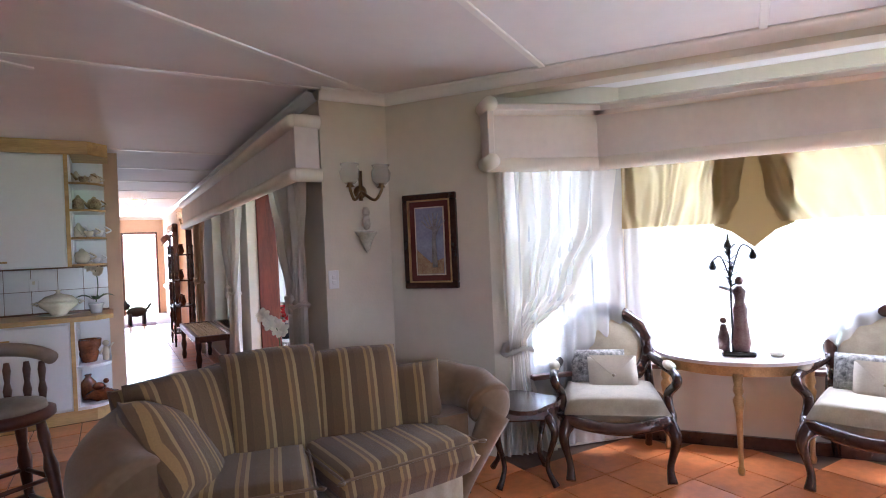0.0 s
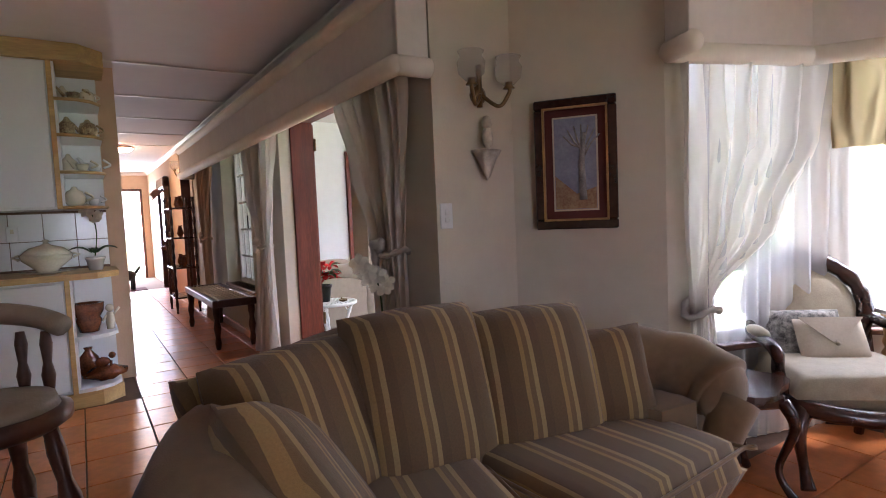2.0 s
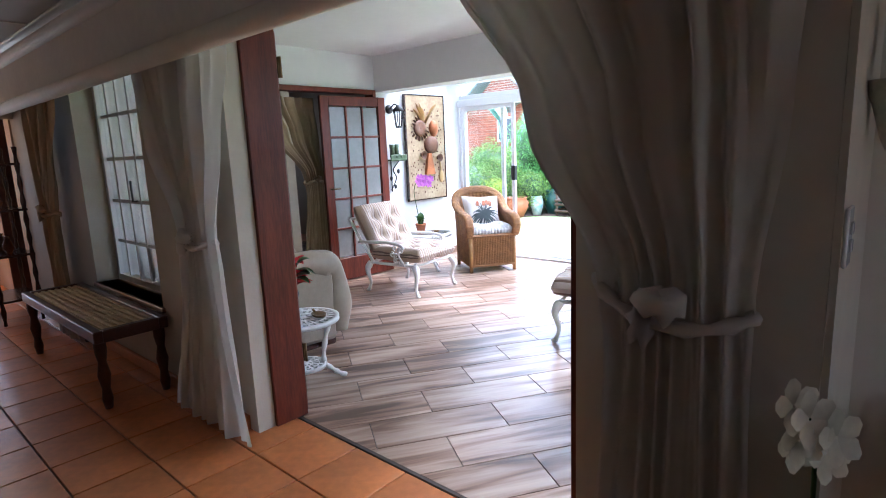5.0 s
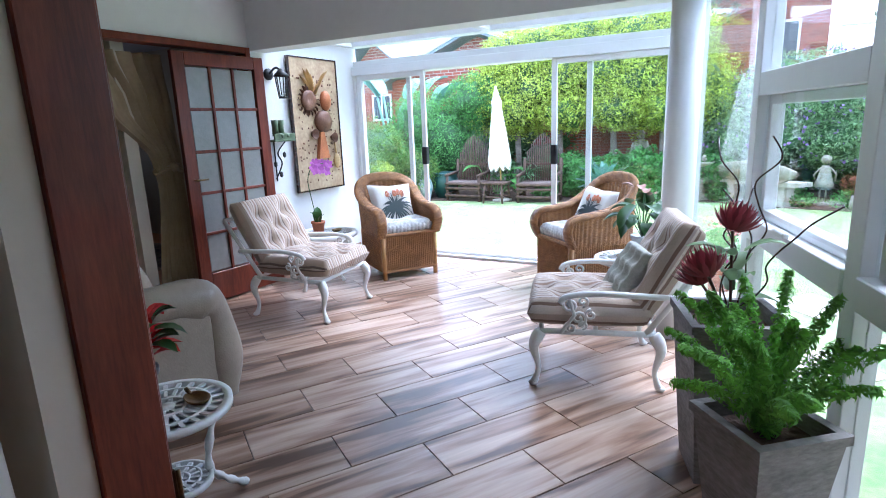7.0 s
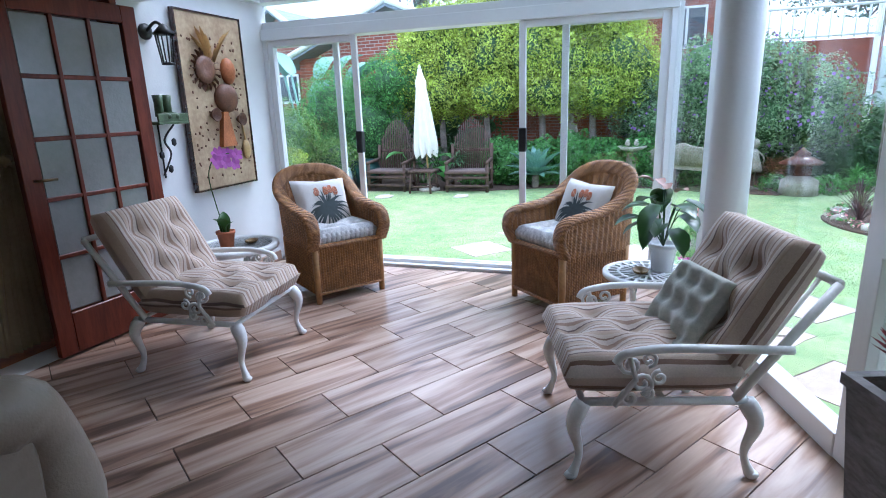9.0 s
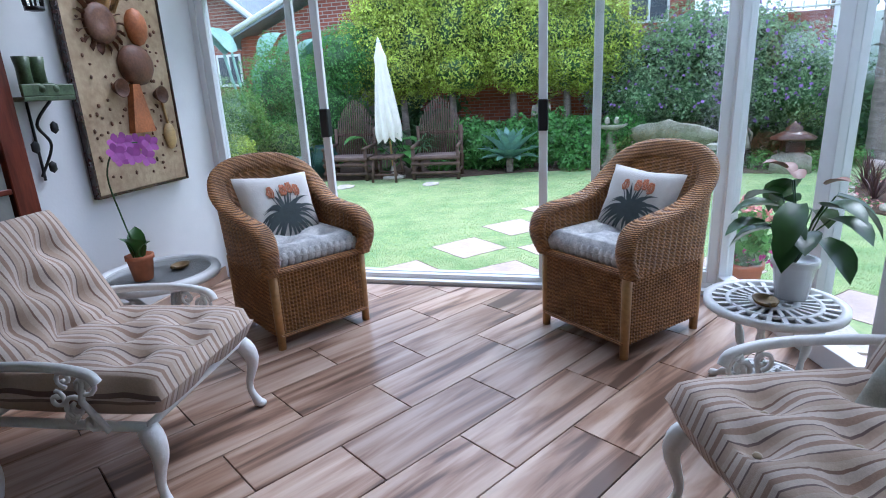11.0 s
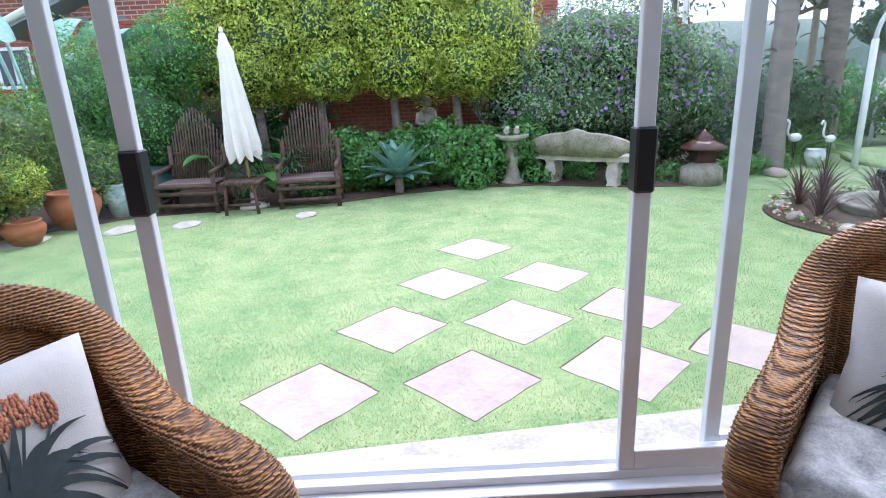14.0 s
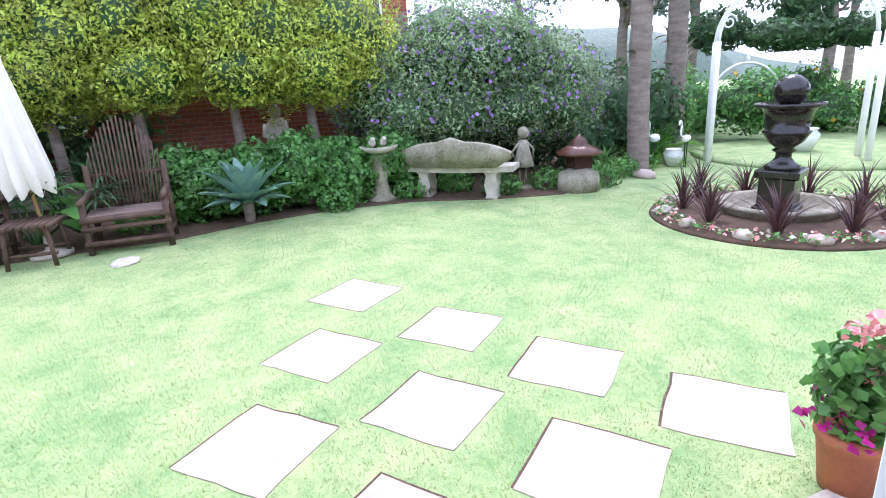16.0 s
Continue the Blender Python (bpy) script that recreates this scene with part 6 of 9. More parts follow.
p = [(FX + r0 * math.cos(a), FY + r0 * math.sin(a), LAWN_Z + RNG.uniform(0.05, 0.12)) for r0, a in zip(RNG.uniform(1.1, 1.34, 900), RNG.uniform(0, 6.28, 900))]
for nm, mt, sl in (("border_bloom_pink", PETAL_PINK, slice(0, 250)), ("border_bloom_white", PETAL_WHITE, slice(250, 420)), ("border_bloom_leaf", LEAF_IVY, slice(420, 900))):
    q = p[sl]
    tagged(new(nm.rsplit("_", 1)[0] + "_" + nm.rsplit("_", 1)[1], leaf_mesh(nm, q, [(0, 0, 1)] * len(q), 0.05, mt, 0.8, 0.6)), "small bedding flowers round the fountain bed", "flowers", kind="stuff")
for i in range(12):
    a = 2 * math.pi * i / 12
    solid("edging_stone", Shape().ball(0, 0, 0.03, 0.13, 0.09, 0.06, 10, rough=0.3), STONE if i % 2 else PALE_STONE, "rounded stone edging the fountain bed", "stone", "edging stones", m=pose(FX + 1.22 * math.cos(a), FY + 1.22 * math.sin(a), LAWN_Z + 0.03, 0, 0, i * 40))

# hedges and shrubs
HB = [(14.6, y, 2.15 + 0.25 * math.sin(y * 1.7), 0.95, 0.95, 1.05) for y in (6.0, 6.9, 7.8, 8.7, 9.6, 10.5)] + [(14.9, y, 3.1 + 0.2 * math.sin(y), 0.9, 0.9, 0.7) for y in (6.3, 7.3, 8.4, 9.4, 10.2)] + [(14.2, y, 1.55, 0.7, 0.7, 0.5) for y in (6.3, 7.4, 8.6, 9.8)]
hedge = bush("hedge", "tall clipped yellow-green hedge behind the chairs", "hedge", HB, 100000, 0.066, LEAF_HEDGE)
for y in (6.4, 7.5, 8.8, 9.9):
    part("trunk", Shape().tube([(14.5, y, LAWN_Z), (14.55, y + 0.05, 0.6), (14.6, y + 0.1, 1.6)], [0.09, 0.08, 0.06], 8), BARK, hedge)

IB = [(13.85, y, 0.08 + 0.08 * math.sin(3 * y), 0.48, 0.5, 0.52) for y in (6.2, 6.8, 7.4, 8.0, 8.35)] + [(14.0, 5.4, 0.2, 0.4, 0.5, 0.4), (14.2, 6.0, 0.1, 0.4, 0.5, 0.4)]
bush("ivy_shrub", "low glossy fresh green shrub under the hedge", "shrub", IB, 24000, 0.068, LEAF_IVY, slim=0.7)
PB = [(15.0, y, 1.1 + 0.25 * math.cos((y - 3.7) * 1.0), 1.1, 0.9, 0.95) for y in (2.2, 3.0, 3.8, 4.6, 5.3)] + [(14.5, y, 0.75, 0.7, 0.8, 0.6) for y in (2.3, 3.2, 4.2, 5.0)] + [(15.2, 3.7, 1.85, 1.1, 1.5, 0.75), (14.7, 3.6, 1.6, 0.9, 1.3, 0.7)]
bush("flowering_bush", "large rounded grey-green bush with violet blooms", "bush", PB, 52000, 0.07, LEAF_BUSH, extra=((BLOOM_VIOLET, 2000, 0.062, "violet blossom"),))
BL = [(9.9, 13.2, 0.5, 0.9, 0.8, 0.9), (11.2, 12.6, 0.3, 0.8, 0.7, 0.7), (12.2, 12.8, 0.7, 0.8, 0.8, 0.8), (10.6, 13.9, 1.1, 0.9, 0.8, 0.8), (9.2, 12.6, 0.1, 0.6, 0.6, 0.55), (12.6, 11.8, 0.2, 0.5, 0.5, 0.5)]
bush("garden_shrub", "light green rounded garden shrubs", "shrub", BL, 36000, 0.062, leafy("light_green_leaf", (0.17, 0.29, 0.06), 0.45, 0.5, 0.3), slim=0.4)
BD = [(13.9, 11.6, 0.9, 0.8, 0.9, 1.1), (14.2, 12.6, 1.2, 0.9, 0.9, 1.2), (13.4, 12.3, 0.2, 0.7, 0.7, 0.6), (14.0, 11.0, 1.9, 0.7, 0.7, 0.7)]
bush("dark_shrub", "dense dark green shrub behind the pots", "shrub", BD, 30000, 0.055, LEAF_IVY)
bush("clipped_ball", "small clipped round yellow-green topiary", "topiary", [(11.3, 12.15, 0.32, 0.36, 0.36, 0.3)], 5200, 0.04, LEAF_HEDGE)
GR = [(x, y, LAWN_Z + 0.12, 0.3, 0.3, 0.2) for x, y in ((13.75, 5.15), (13.3, 3.85), (13.35, 3.05), (13.1, 2.3), (13.6, 1.6), (13.9, 4.4), (13.5, 8.9), (13.5, 6.3), (14.0, 1.0), (13.9, 5.9))]
bush("ground_cover", "low leafy ground cover along the bed", "ground cover", GR, 5000, 0.08, LEAF_IVY, kind="stuff", core=False)
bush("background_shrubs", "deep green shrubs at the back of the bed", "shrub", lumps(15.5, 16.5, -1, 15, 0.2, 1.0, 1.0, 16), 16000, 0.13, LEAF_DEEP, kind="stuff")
# shrubs in the deep leaf colour, added to darken the shaded back
bush("understory_shrubs", "dark shrubs standing in for the shade behind the bench", "shrub", lumps(14.6, 15.4, 1.0, 6.0, -0.1, 0.3, 0.6, 9), 9000, 0.1, LEAF_DEEP, kind="stuff")
ag = thing("agave", "blue-green agave rosette in the bed", "agave", pose(13.3, 7.5, LAWN_Z + 0.1) @ Matrix.Scale(1.4, 4))
sh = Shape()
rr = random.Random(6)
for ring, (n, L, el) in enumerate(((5, 0.34, 1.35), (8, 0.46, 1.05), (10, 0.52, 0.7), (10, 0.5, 0.3), (8, 0.42, 0.0))):
    for k in range(n):
        a = 2 * math.pi * (k + 0.4 * ring) / n + rr.uniform(-0.1, 0.1)
        blade(sh, (0.04 * math.cos(a), 0.04 * math.sin(a), 0.12), (L * math.cos(a) * math.cos(el), L * math.sin(a) * math.cos(el), 0.14 + L * math.sin(el)), 0.13, 0.05, 7, 0.25)
part("leaves", sh, LEAF_AGAVE, ag)
part("stem", Shape().tube([(0, 0, -0.1), (0, 0, 0.16)], 0.05, 8), BARK, ag)
pf = thing("fan_palm", "small fan palm between the rustic chairs", "palm", pose(13.35, 9.55, LAWN_Z))
sh = Shape()
for k in range(12):
    a, el = rr.uniform(0, 6.28), rr.uniform(0.3, 1.1)
    c = Vector((math.cos(a) * math.cos(el), math.sin(a) * math.cos(el), math.sin(el))) * 0.75 + Vector((0, 0, 0.2))
    sh.tube([(0, 0, 0.1), tuple(c)], 0.01, 5)
    for q in range(14):
        b = a + radians(-80 + 160 * q / 13)
        blade(sh, c, c + Vector((math.cos(b) * 0.38, math.sin(b) * 0.38, rr.uniform(-0.15, 0.12))), 0.03, 0.08, 3)
part("fronds", sh, LEAF_DEEP, pf)
br = thing("broad_leaf_plant", "broad-leaved green plant by the umbrella", "plant", pose(13.2, 10.0, LAWN_Z))
sh = Shape()
for k in range(14):
    a, el = rr.uniform(0, 6.28), rr.uniform(0.5, 1.3)
    c = Vector((math.cos(a) * math.cos(el), math.sin(a) * math.cos(el), math.sin(el))) * rr.uniform(0.5, 0.9)
    sh.tube([(0, 0, 0), tuple(c)], 0.009, 5)
    blade(sh, c, c + Vector((math.cos(a) * 0.4, math.sin(a) * 0.4, -0.1)), 0.24, 0.12, 6)
part("leaves", sh, LEAF_IVY, br)
bp = thing("strelitzia", "tall wild banana plant with split leaves", "plant", pose(14.3, 13.5, LAWN_Z) @ Matrix.Scale(1.25, 4))
sh = Shape()
for k in range(9):
    a, el = rr.uniform(0, 6.28), rr.uniform(1.0, 1.45)
    c = Vector((math.cos(a) * math.cos(el), math.sin(a) * math.cos(el), math.sin(el))) * rr.uniform(1.6, 2.3)
    sh.tube([(0, 0, 0), tuple(c)], 0.025, 6)
    blade(sh, c, c + Vector((math.cos(a) * 0.9, math.sin(a) * 0.9, 0.5)), 0.42, 0.12, 8)
part("leaves", sh, LEAF_AGAVE, bp)


def garden_pot(m, r0, h, mat, label):
    return solid("garden_pot", Shape().lathe([(r0 * 0.6, 0), (r0 * 0.95, h * 0.5), (r0, h * 0.75), (r0 * 0.8, h * 0.92), (r0 * 0.9, h), (r0 * 0.75, h), (r0 * 0.7, h * 0.85), (0, h * 0.85)], n=24), mat, label, "pot", "garden pots", m=m)


garden_pot(pose(11.95, 11.88, LAWN_Z), 0.34, 0.5, TERRA_POT, "round terracotta urn on the bed edge")
garden_pot(pose(11.1, 12.0, LAWN_Z), 0.24, 0.3, TERRA_POT, "small terracotta pot among shrubs")
garden_pot(pose(12.45, 11.55, LAWN_Z), 0.17, 0.5, material("turquoise_glaze", (0.12, 0.3, 0.3), 0.3, second=(0.6, 0.6, 0.55), scale=8), "turquoise and white glazed garden stool")
garden_pot(pose(13.0, 11.3, LAWN_Z), 0.36, 0.62, material("dark_green_glaze", (0.02, 0.07, 0.06), 0.3), "dark green glazed pot behind a chair")


def geranium(m, label, pr, ph, n, wide, square=False):
    t = thing("potted_geranium", label, "potted plant", m, "flower pots outside")
    if square:
        part("pot", Shape().box(-0.14, -0.14, 0, 0.14, 0.14, ph, 0.02), TERRA_POT, t)
    else:
        part("pot", Shape().lathe([(pr * 0.75, 0), (pr, ph * 0.85), (pr * 1.08, ph * 0.85), (pr * 1.08, ph), (pr * 0.9, ph), (0, ph * 0.92)], n=20), TERRA_POT, t)
    b = [(0, 0, ph + wide * 0.9, wide * 0.85, wide * 0.85, wide * 1.2)]
    p, o = cloud(b, n, shell=0.9)
    ob = new("leaves", leaf_mesh("leaves", p, o, 0.06, LEAF_IVY, 0.85))
    ob.parent = t
    pos, nn = [], []
    for k in range(9):
        a = RNG.uniform(0, 6.28)
        c = np.array([math.cos(a) * wide * 0.8 * RNG.random(), math.sin(a) * wide * 0.8 * RNG.random(), ph + wide * RNG.uniform(1.2, 3.0)])
        for j in range(26):
            d = RNG.normal(0, 1, 3)
            d /= np.linalg.norm(d)
            pos.append(c + d * 0.045)
            nn.append(d)
    ob = new("bloom_cluster", leaf_mesh("bloom_cluster", pos, nn, 0.035, PETAL_PINK, 0.9))
    ob.parent = t
    ob["label"] = "coral pink blooms"
    return t


geranium(pose(6.93, 4.93, LAWN_Z), "coral pink geranium in a terracotta pot on the lawn", 0.13, 0.28, 700, 0.2)
pc = [(6.93 + RNG.uniform(-0.18, 0.18), 4.93 + RNG.uniform(-0.18, 0.18), LAWN_Z + RNG.uniform(0.28, 0.42)) for _ in range(80)]
tagged(new("petunia_blooms", leaf_mesh("petunia_blooms", pc, [(-0.3, 0.2, 1)] * 80, 0.045, leafy("magenta_petal", (0.45, 0.02, 0.22), 0.3, 0.6, 0.2), 0.9)), "magenta petunias trailing over a terracotta pot", "flowers", kind="stuff")

# garden wall and neighbour's house
wall = structure("garden_wall", Shape().box(15.9, 2.5, LAWN_Z, 16.1, 16, 1.3), MORTAR, "mortar of the red brick garden wall", "wall")


def brick_face(x, y0, y1, z0, z1, bw=0.23, bh=0.076, name="bricks", nx=-1):
    sh = Shape()
    row = 0
    z = z0
    while z < z1 - 0.02:
        y = y0 - (row % 2) * bw / 2
        while y < y1:
            a, b = max(y, y0), min(y + bw - 0.012, y1)
            if b - a > 0.03:
                sh.box(x + nx * 0.012, a, z, x, b, z + bh - 0.012)
            y += bw
        z += bh
        row += 1
    return sh


tagged(part("bricks", brick_face(15.9, 4.5, 11.0, 0.2, 1.3), BRICKS, wall), kind="stuff")


def gable_brick(name):
    """Brick courses of a far gable, along y and z."""
    mat = material(name, (0.3, 0.09, 0.055), 0.85, vary=0.2)
    nd, ln = mat.node_tree.nodes, mat.node_tree.links
    co, sp, cb, tx = nd.new("ShaderNodeTexCoord"), nd.new("ShaderNodeSeparateXYZ"), nd.new("ShaderNodeCombineXYZ"), nd.new("ShaderNodeTexBrick")
    ln.new(co.outputs["Object"], sp.inputs[0])
    ln.new(sp.outputs["Y"], cb.inputs["X"])
    ln.new(sp.outputs["Z"], cb.inputs["Y"])
    ln.new(cb.outputs[0], tx.inputs["Vector"])
    tx.inputs["Scale"].default_value = 1.0
    tx.inputs["Brick Width"].default_value, tx.inputs["Row Height"].default_value, tx.inputs["Mortar Size"].default_value = 0.3, 0.1, 0.012
    tx.inputs["Color1"].default_value, tx.inputs["Color2"].default_value, tx.inputs["Mortar"].default_value = (0.32, 0.09, 0.055, 1), (0.22, 0.065, 0.045, 1), (0.4, 0.35, 0.3, 1)
    ln.new(tx.outputs["Color"], nd["Principled BSDF"].inputs["Base Color"])
    return mat


GABLE_BRICK = gable_brick("far_brick_courses")


def house(m, label, w, h, gable, wins):
    hs = thing("brick_house", label, "house", m)
    part("wall", Shape().box(0, 0, 0, 0.3, w, h), MORTAR, hs)
    t = tagged(part("bricks", brick_face(0, 0, w, 0.0, h, 0.3, 0.1), BRICKS, hs), kind="stuff")
    part("roof", Shape().prism([(-0.5, h - 0.1), (w / 2, h + gable), (w + 0.5, h - 0.1), (w + 0.5, h - 0.25), (w / 2, h + gable - 0.18), (-0.5, h - 0.25)], -0.5, 6.0, Matrix(((0, 0, 1, 0), (1, 0, 0, 0), (0, 1, 0, 0), (0, 0, 0, 1)))), SLATE, hs)
    part("gable", Shape().prism([(0, h - 0.2), (w, h - 0.2), (w / 2, h + gable - 0.3)], 0.0, 0.28, Matrix(((0, 0, 1, 0), (1, 0, 0, 0), (0, 1, 0, 0), (0, 0, 0, 1)))), GABLE_BRICK, hs)
    part("barge_board", Shape().tube([(-0.5, -0.5, h - 0.1), (-0.5, w / 2, h + gable)], 0.09, 6).tube([(-0.5, w / 2, h + gable), (-0.5, w + 0.5, h - 0.1)], 0.09, 6), TRIM, hs)
    for y, z, ww, hh in wins:
        wn = part("window", Shape().box(-0.05, y, z, 0.02, y + ww, z + hh), TRIM, hs)
        part("pane", Shape().box(-0.06, y + 0.08, z + 0.08, -0.052, y + ww / 2 - 0.04, z + hh - 0.08).box(-0.06, y + ww / 2 + 0.04, z + 0.08, -0.052, y + ww - 0.08, z + hh - 0.08), material("dark_window_glass", (0.05, 0.06, 0.07), 0.1), wn)
    return hs


house(pose(19.4, 15.3, LAWN_Z), "red brick house with a steep white-edged gable", 4.6, 3.1, 2.1, ((1.6, 2.0, 0.9, 1.0),))
house(pose(18.4, 9.4, LAWN_Z), "low red brick house with a grey pitched roof", 6.8, 3.35, 1.5, ((2.5, 1.2, 1.2, 1.2),))
house(pose(24.0, 2.6, LAWN_Z), "two-storey red brick house behind the hedge", 7.5, 6.5, 1.5, ((0.8, 3.4, 1.3, 1.4), (3.6, 3.4, 1.3, 1.4)))
rail = thing("balcony_rail", "white metal balcony rail of a far house", "railing", pose(23.7, -1.6, 3.0))
for k in range(12):
    part("baluster", Shape().tube([(0, k * 0.35, 0), (0, k * 0.35, 1.0)], 0.03, 5), TRIM, rail)
part("handrail", Shape().tube([(0, 0, 1.0), (0, 3.9, 1.0)], 0.045, 6).tube([(0, 0, 0.1), (0, 3.9, 0.1)], 0.04, 6), TRIM, rail)
part("post", Shape().tube([(0.2, 0, -3.4), (0.2, 0, 1.0)], 0.1, 6).tube([(0.2, 3.9, -3.4), (0.2, 3.9, 1.0)], 0.1, 6), TRIM, rail)
structure("backdrop_balcony_house", Shape().box(24.0, -1.8, LAWN_Z, 28, 2.4, 3.0), BRICK, "red brick lower storey of the far house", "house")


# trees
def tree(m, label, h, r0, crown, leaves, size, mat=LEAF_HAZED, seed=0):
    t = thing("tree", label, "tree", m)
    rr = random.Random(seed)
    pts = [(0, 0, 0), (rr.uniform(-0.1, 0.1), rr.uniform(-0.1, 0.1), h * 0.4), (rr.uniform(-0.3, 0.3), rr.uniform(-0.3, 0.3), h * 0.8)]
    part("trunk", Shape().tube(smooth_path(pts, 5), [r0 * (1 - 0.06 * i) for i in range(11)], 10), BARK, t)
    blobs, limb = [], Shape()
    for k in range(crown):
        a = rr.uniform(0, 6.28)
        z = h * rr.uniform(0.55, 1.05)
        rad = h * 0.3 * rr.uniform(0.3, 1)
        c = (math.cos(a) * rad, math.sin(a) * rad, z)
        limb.tube([(0, 0, h * rr.uniform(0.35, 0.6)), (c[0] * 0.5, c[1] * 0.5, z * 0.85), c], [r0 * 0.4, r0 * 0.25, r0 * 0.1], 6)
        s = h * rr.uniform(0.09, 0.16)
        blobs.append((*c, s, s, s * 0.8))
    part("limbs", limb, BARK, t)
    p, o = cloud(blobs, leaves, shell=0.8)
    ob = new("crown", leaf_mesh("crown", p, o, size, mat, 0.45, 0.9))
    ob.parent = t
    return t


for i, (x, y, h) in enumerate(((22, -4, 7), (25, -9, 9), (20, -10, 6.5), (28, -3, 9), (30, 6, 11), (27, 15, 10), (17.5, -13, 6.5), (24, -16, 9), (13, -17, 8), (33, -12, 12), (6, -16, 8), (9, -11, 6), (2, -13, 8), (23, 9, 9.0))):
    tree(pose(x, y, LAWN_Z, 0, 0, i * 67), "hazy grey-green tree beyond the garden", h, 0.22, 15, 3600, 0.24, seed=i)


def palm_trunk(m, h, r0, label):
    t = thing("palm_tree", label, "palm", m)
    pts = [(0, 0, 0), (0.05, 0.02, h * 0.3), (0.0, 0.08, h * 0.7), (0.1, 0.1, h)]
    f = smooth_path(pts, 10)
    part("trunk", Shape().tube(f, [r0 * (1.1 - 0.2 * i / len(f) + 0.05 * math.sin(i * 2.4)) for i in range(len(f))], 12), BARK, t)
    st = Shape()
    rr = random.Random(int(h * 10))
    for k in range(22):
        a, z = rr.uniform(0, 6.28), rr.uniform(h * 0.35, h * 0.95)
        blade(st, (r0 * math.cos(a), r0 * math.sin(a), z), (r0 * 2.1 * math.cos(a), r0 * 2.1 * math.sin(a), z + rr.uniform(-0.1, 0.45)), 0.1, 0.1, 3)
    part("leaf_stubs", st, BARK, t, "grey split leaf stubs")
    fr = Shape()
    for k in range(16):
        a, el = rr.uniform(0, 6.28), rr.uniform(-0.4, 0.9)
        c = Vector((math.cos(a) * math.cos(el), math.sin(a) * math.cos(el), math.sin(el))) * 1.1 + Vector((0.1, 0.1, h))
        for q in range(12):
            b = a + radians(-70 + 140 * q / 11)
            blade(fr, c, c + Vector((math.cos(b) * 0.8, math.sin(b) * 0.8, rr.uniform(-0.5, 0.2))), 0.05, 0.05, 3)
        fr.tube([(0.1, 0.1, h), tuple(c)], 0.015, 5)
    part("fronds", fr, LEAF_HAZED, t)
    return t


palm_trunk(pose(13.75, 1.15, LAWN_Z), 4.6, 0.17, "grey palm trunk with split leaf stubs in the bed")
palm_trunk(pose(15.6, -1.0, LAWN_Z), 4.2, 0.2, "second grey palm trunk behind the flowering bush")
palm_trunk(pose(11.6, -4.2, LAWN_Z), 4.0, 0.22, "grey palm trunk beside the garden arch")

# arch, seat and circle at the far end of the lawn
structure("circle_lawn", Shape().lathe([(2.0, 0), (1.95, 0.06), (1.7, 0.08), (0, 0.08)], 13.75, -2.5, LAWN_Z, 40), LAWN, "raised grassy circle with a stone path", "lawn")
ar = thing("garden_arch", "white wrought iron garden arch with scrolls", "arch", pose(13.4, -1.5, LAWN_Z, 0, 0, 53) @ Matrix.Diagonal((0.94, 1, 1.06, 1)))
for x in (-1.25, 1.25):
    part("post", Shape().tube([(x, 0, 0), (x, 0, 1.95)], 0.055, 10), IRON_WHITE, ar)
    part("post", Shape().tube([(x, 0.5, 0), (x, 0.5, 1.95)], 0.055, 10), IRON_WHITE, ar)
for y in (0, 0.5):
    part("hoop", Shape().tube([(1.25 * math.cos(math.pi * k / 24), y, 1.95 + 0.95 * math.sin(math.pi * k / 24)) for k in range(25)], 0.035, 8), IRON_WHITE, ar)
for x, z, a, fl in ((-1.05, 2.25, 0, 1), (1.05, 2.25, 0, -1), (-0.22, 2.8, 180, 1), (0.22, 2.8, 180, -1)):
    part("scroll", Shape().tube(scroll(x, z, 0.13, 1.5, a, flip=fl), 0.018, 6), IRON_WHITE, ar)
gs = thing("wire_arbour", "small white wire arbour with a bench", "arbour", pose(16.1, -3.2, LAWN_Z, 0, 0, 48))
for y in (0, 0.5):
    part("hoop", Shape().tube([(0.65 * math.cos(math.pi * k / 16), y, 1.0 + 0.7 * math.sin(math.pi * k / 16)) for k in range(17)], 0.025, 6).tube([(-0.65, y, 0), (-0.65, y, 1.0)], 0.025, 6).tube([(0.65, y, 0), (0.65, y, 1.0)], 0.025, 6), IRON_WHITE, gs)
part("lattice", Shape().tube(scroll(-0.3, 0.9, 0.2, 1.5), 0.012, 5).tube(scroll(0.3, 0.9, 0.2, 1.5, flip=-1), 0.012, 5).tube(scroll(0.0, 1.3, 0.2, 1.5), 0.012, 5), IRON_WHITE, gs)
part("seat", Shape().box(-0.65, -0.25, 0.38, 0.65, 0.3, 0.43, 0.01), IRON_WHITE, gs)
part("finial", Shape().lathe([(0.02, 1.7), (0.06, 1.78), (0.01, 1.86), (0.0, 2.0)], y=0.25, n=8), IRON_WHITE, gs)
bush("arch_creeper", "dark creeper over a far thatched frame", "creeper", [(17.0, -5.5, 1.9, 0.9, 1.6, 0.4), (16.2, -7.0, 1.9, 0.8, 1.2, 0.4), (18.0, -4.0, 2.1, 0.8, 0.8, 0.5), (17.2, -5.8, 2.7, 0.6, 0.7, 0.8)], 9000, 0.14, LEAF_DEEP)
bush("far_shrubs", "mixed green shrubs behind the arch", "shrub", lumps(15.5, 18.5, -8.5, -0.5, 0.0, 0.5, 0.75, 14), 16000, 0.12, LEAF_IVY, kind="stuff", extra=((WICKET, 160, 0.09, "yellow flowers"),))
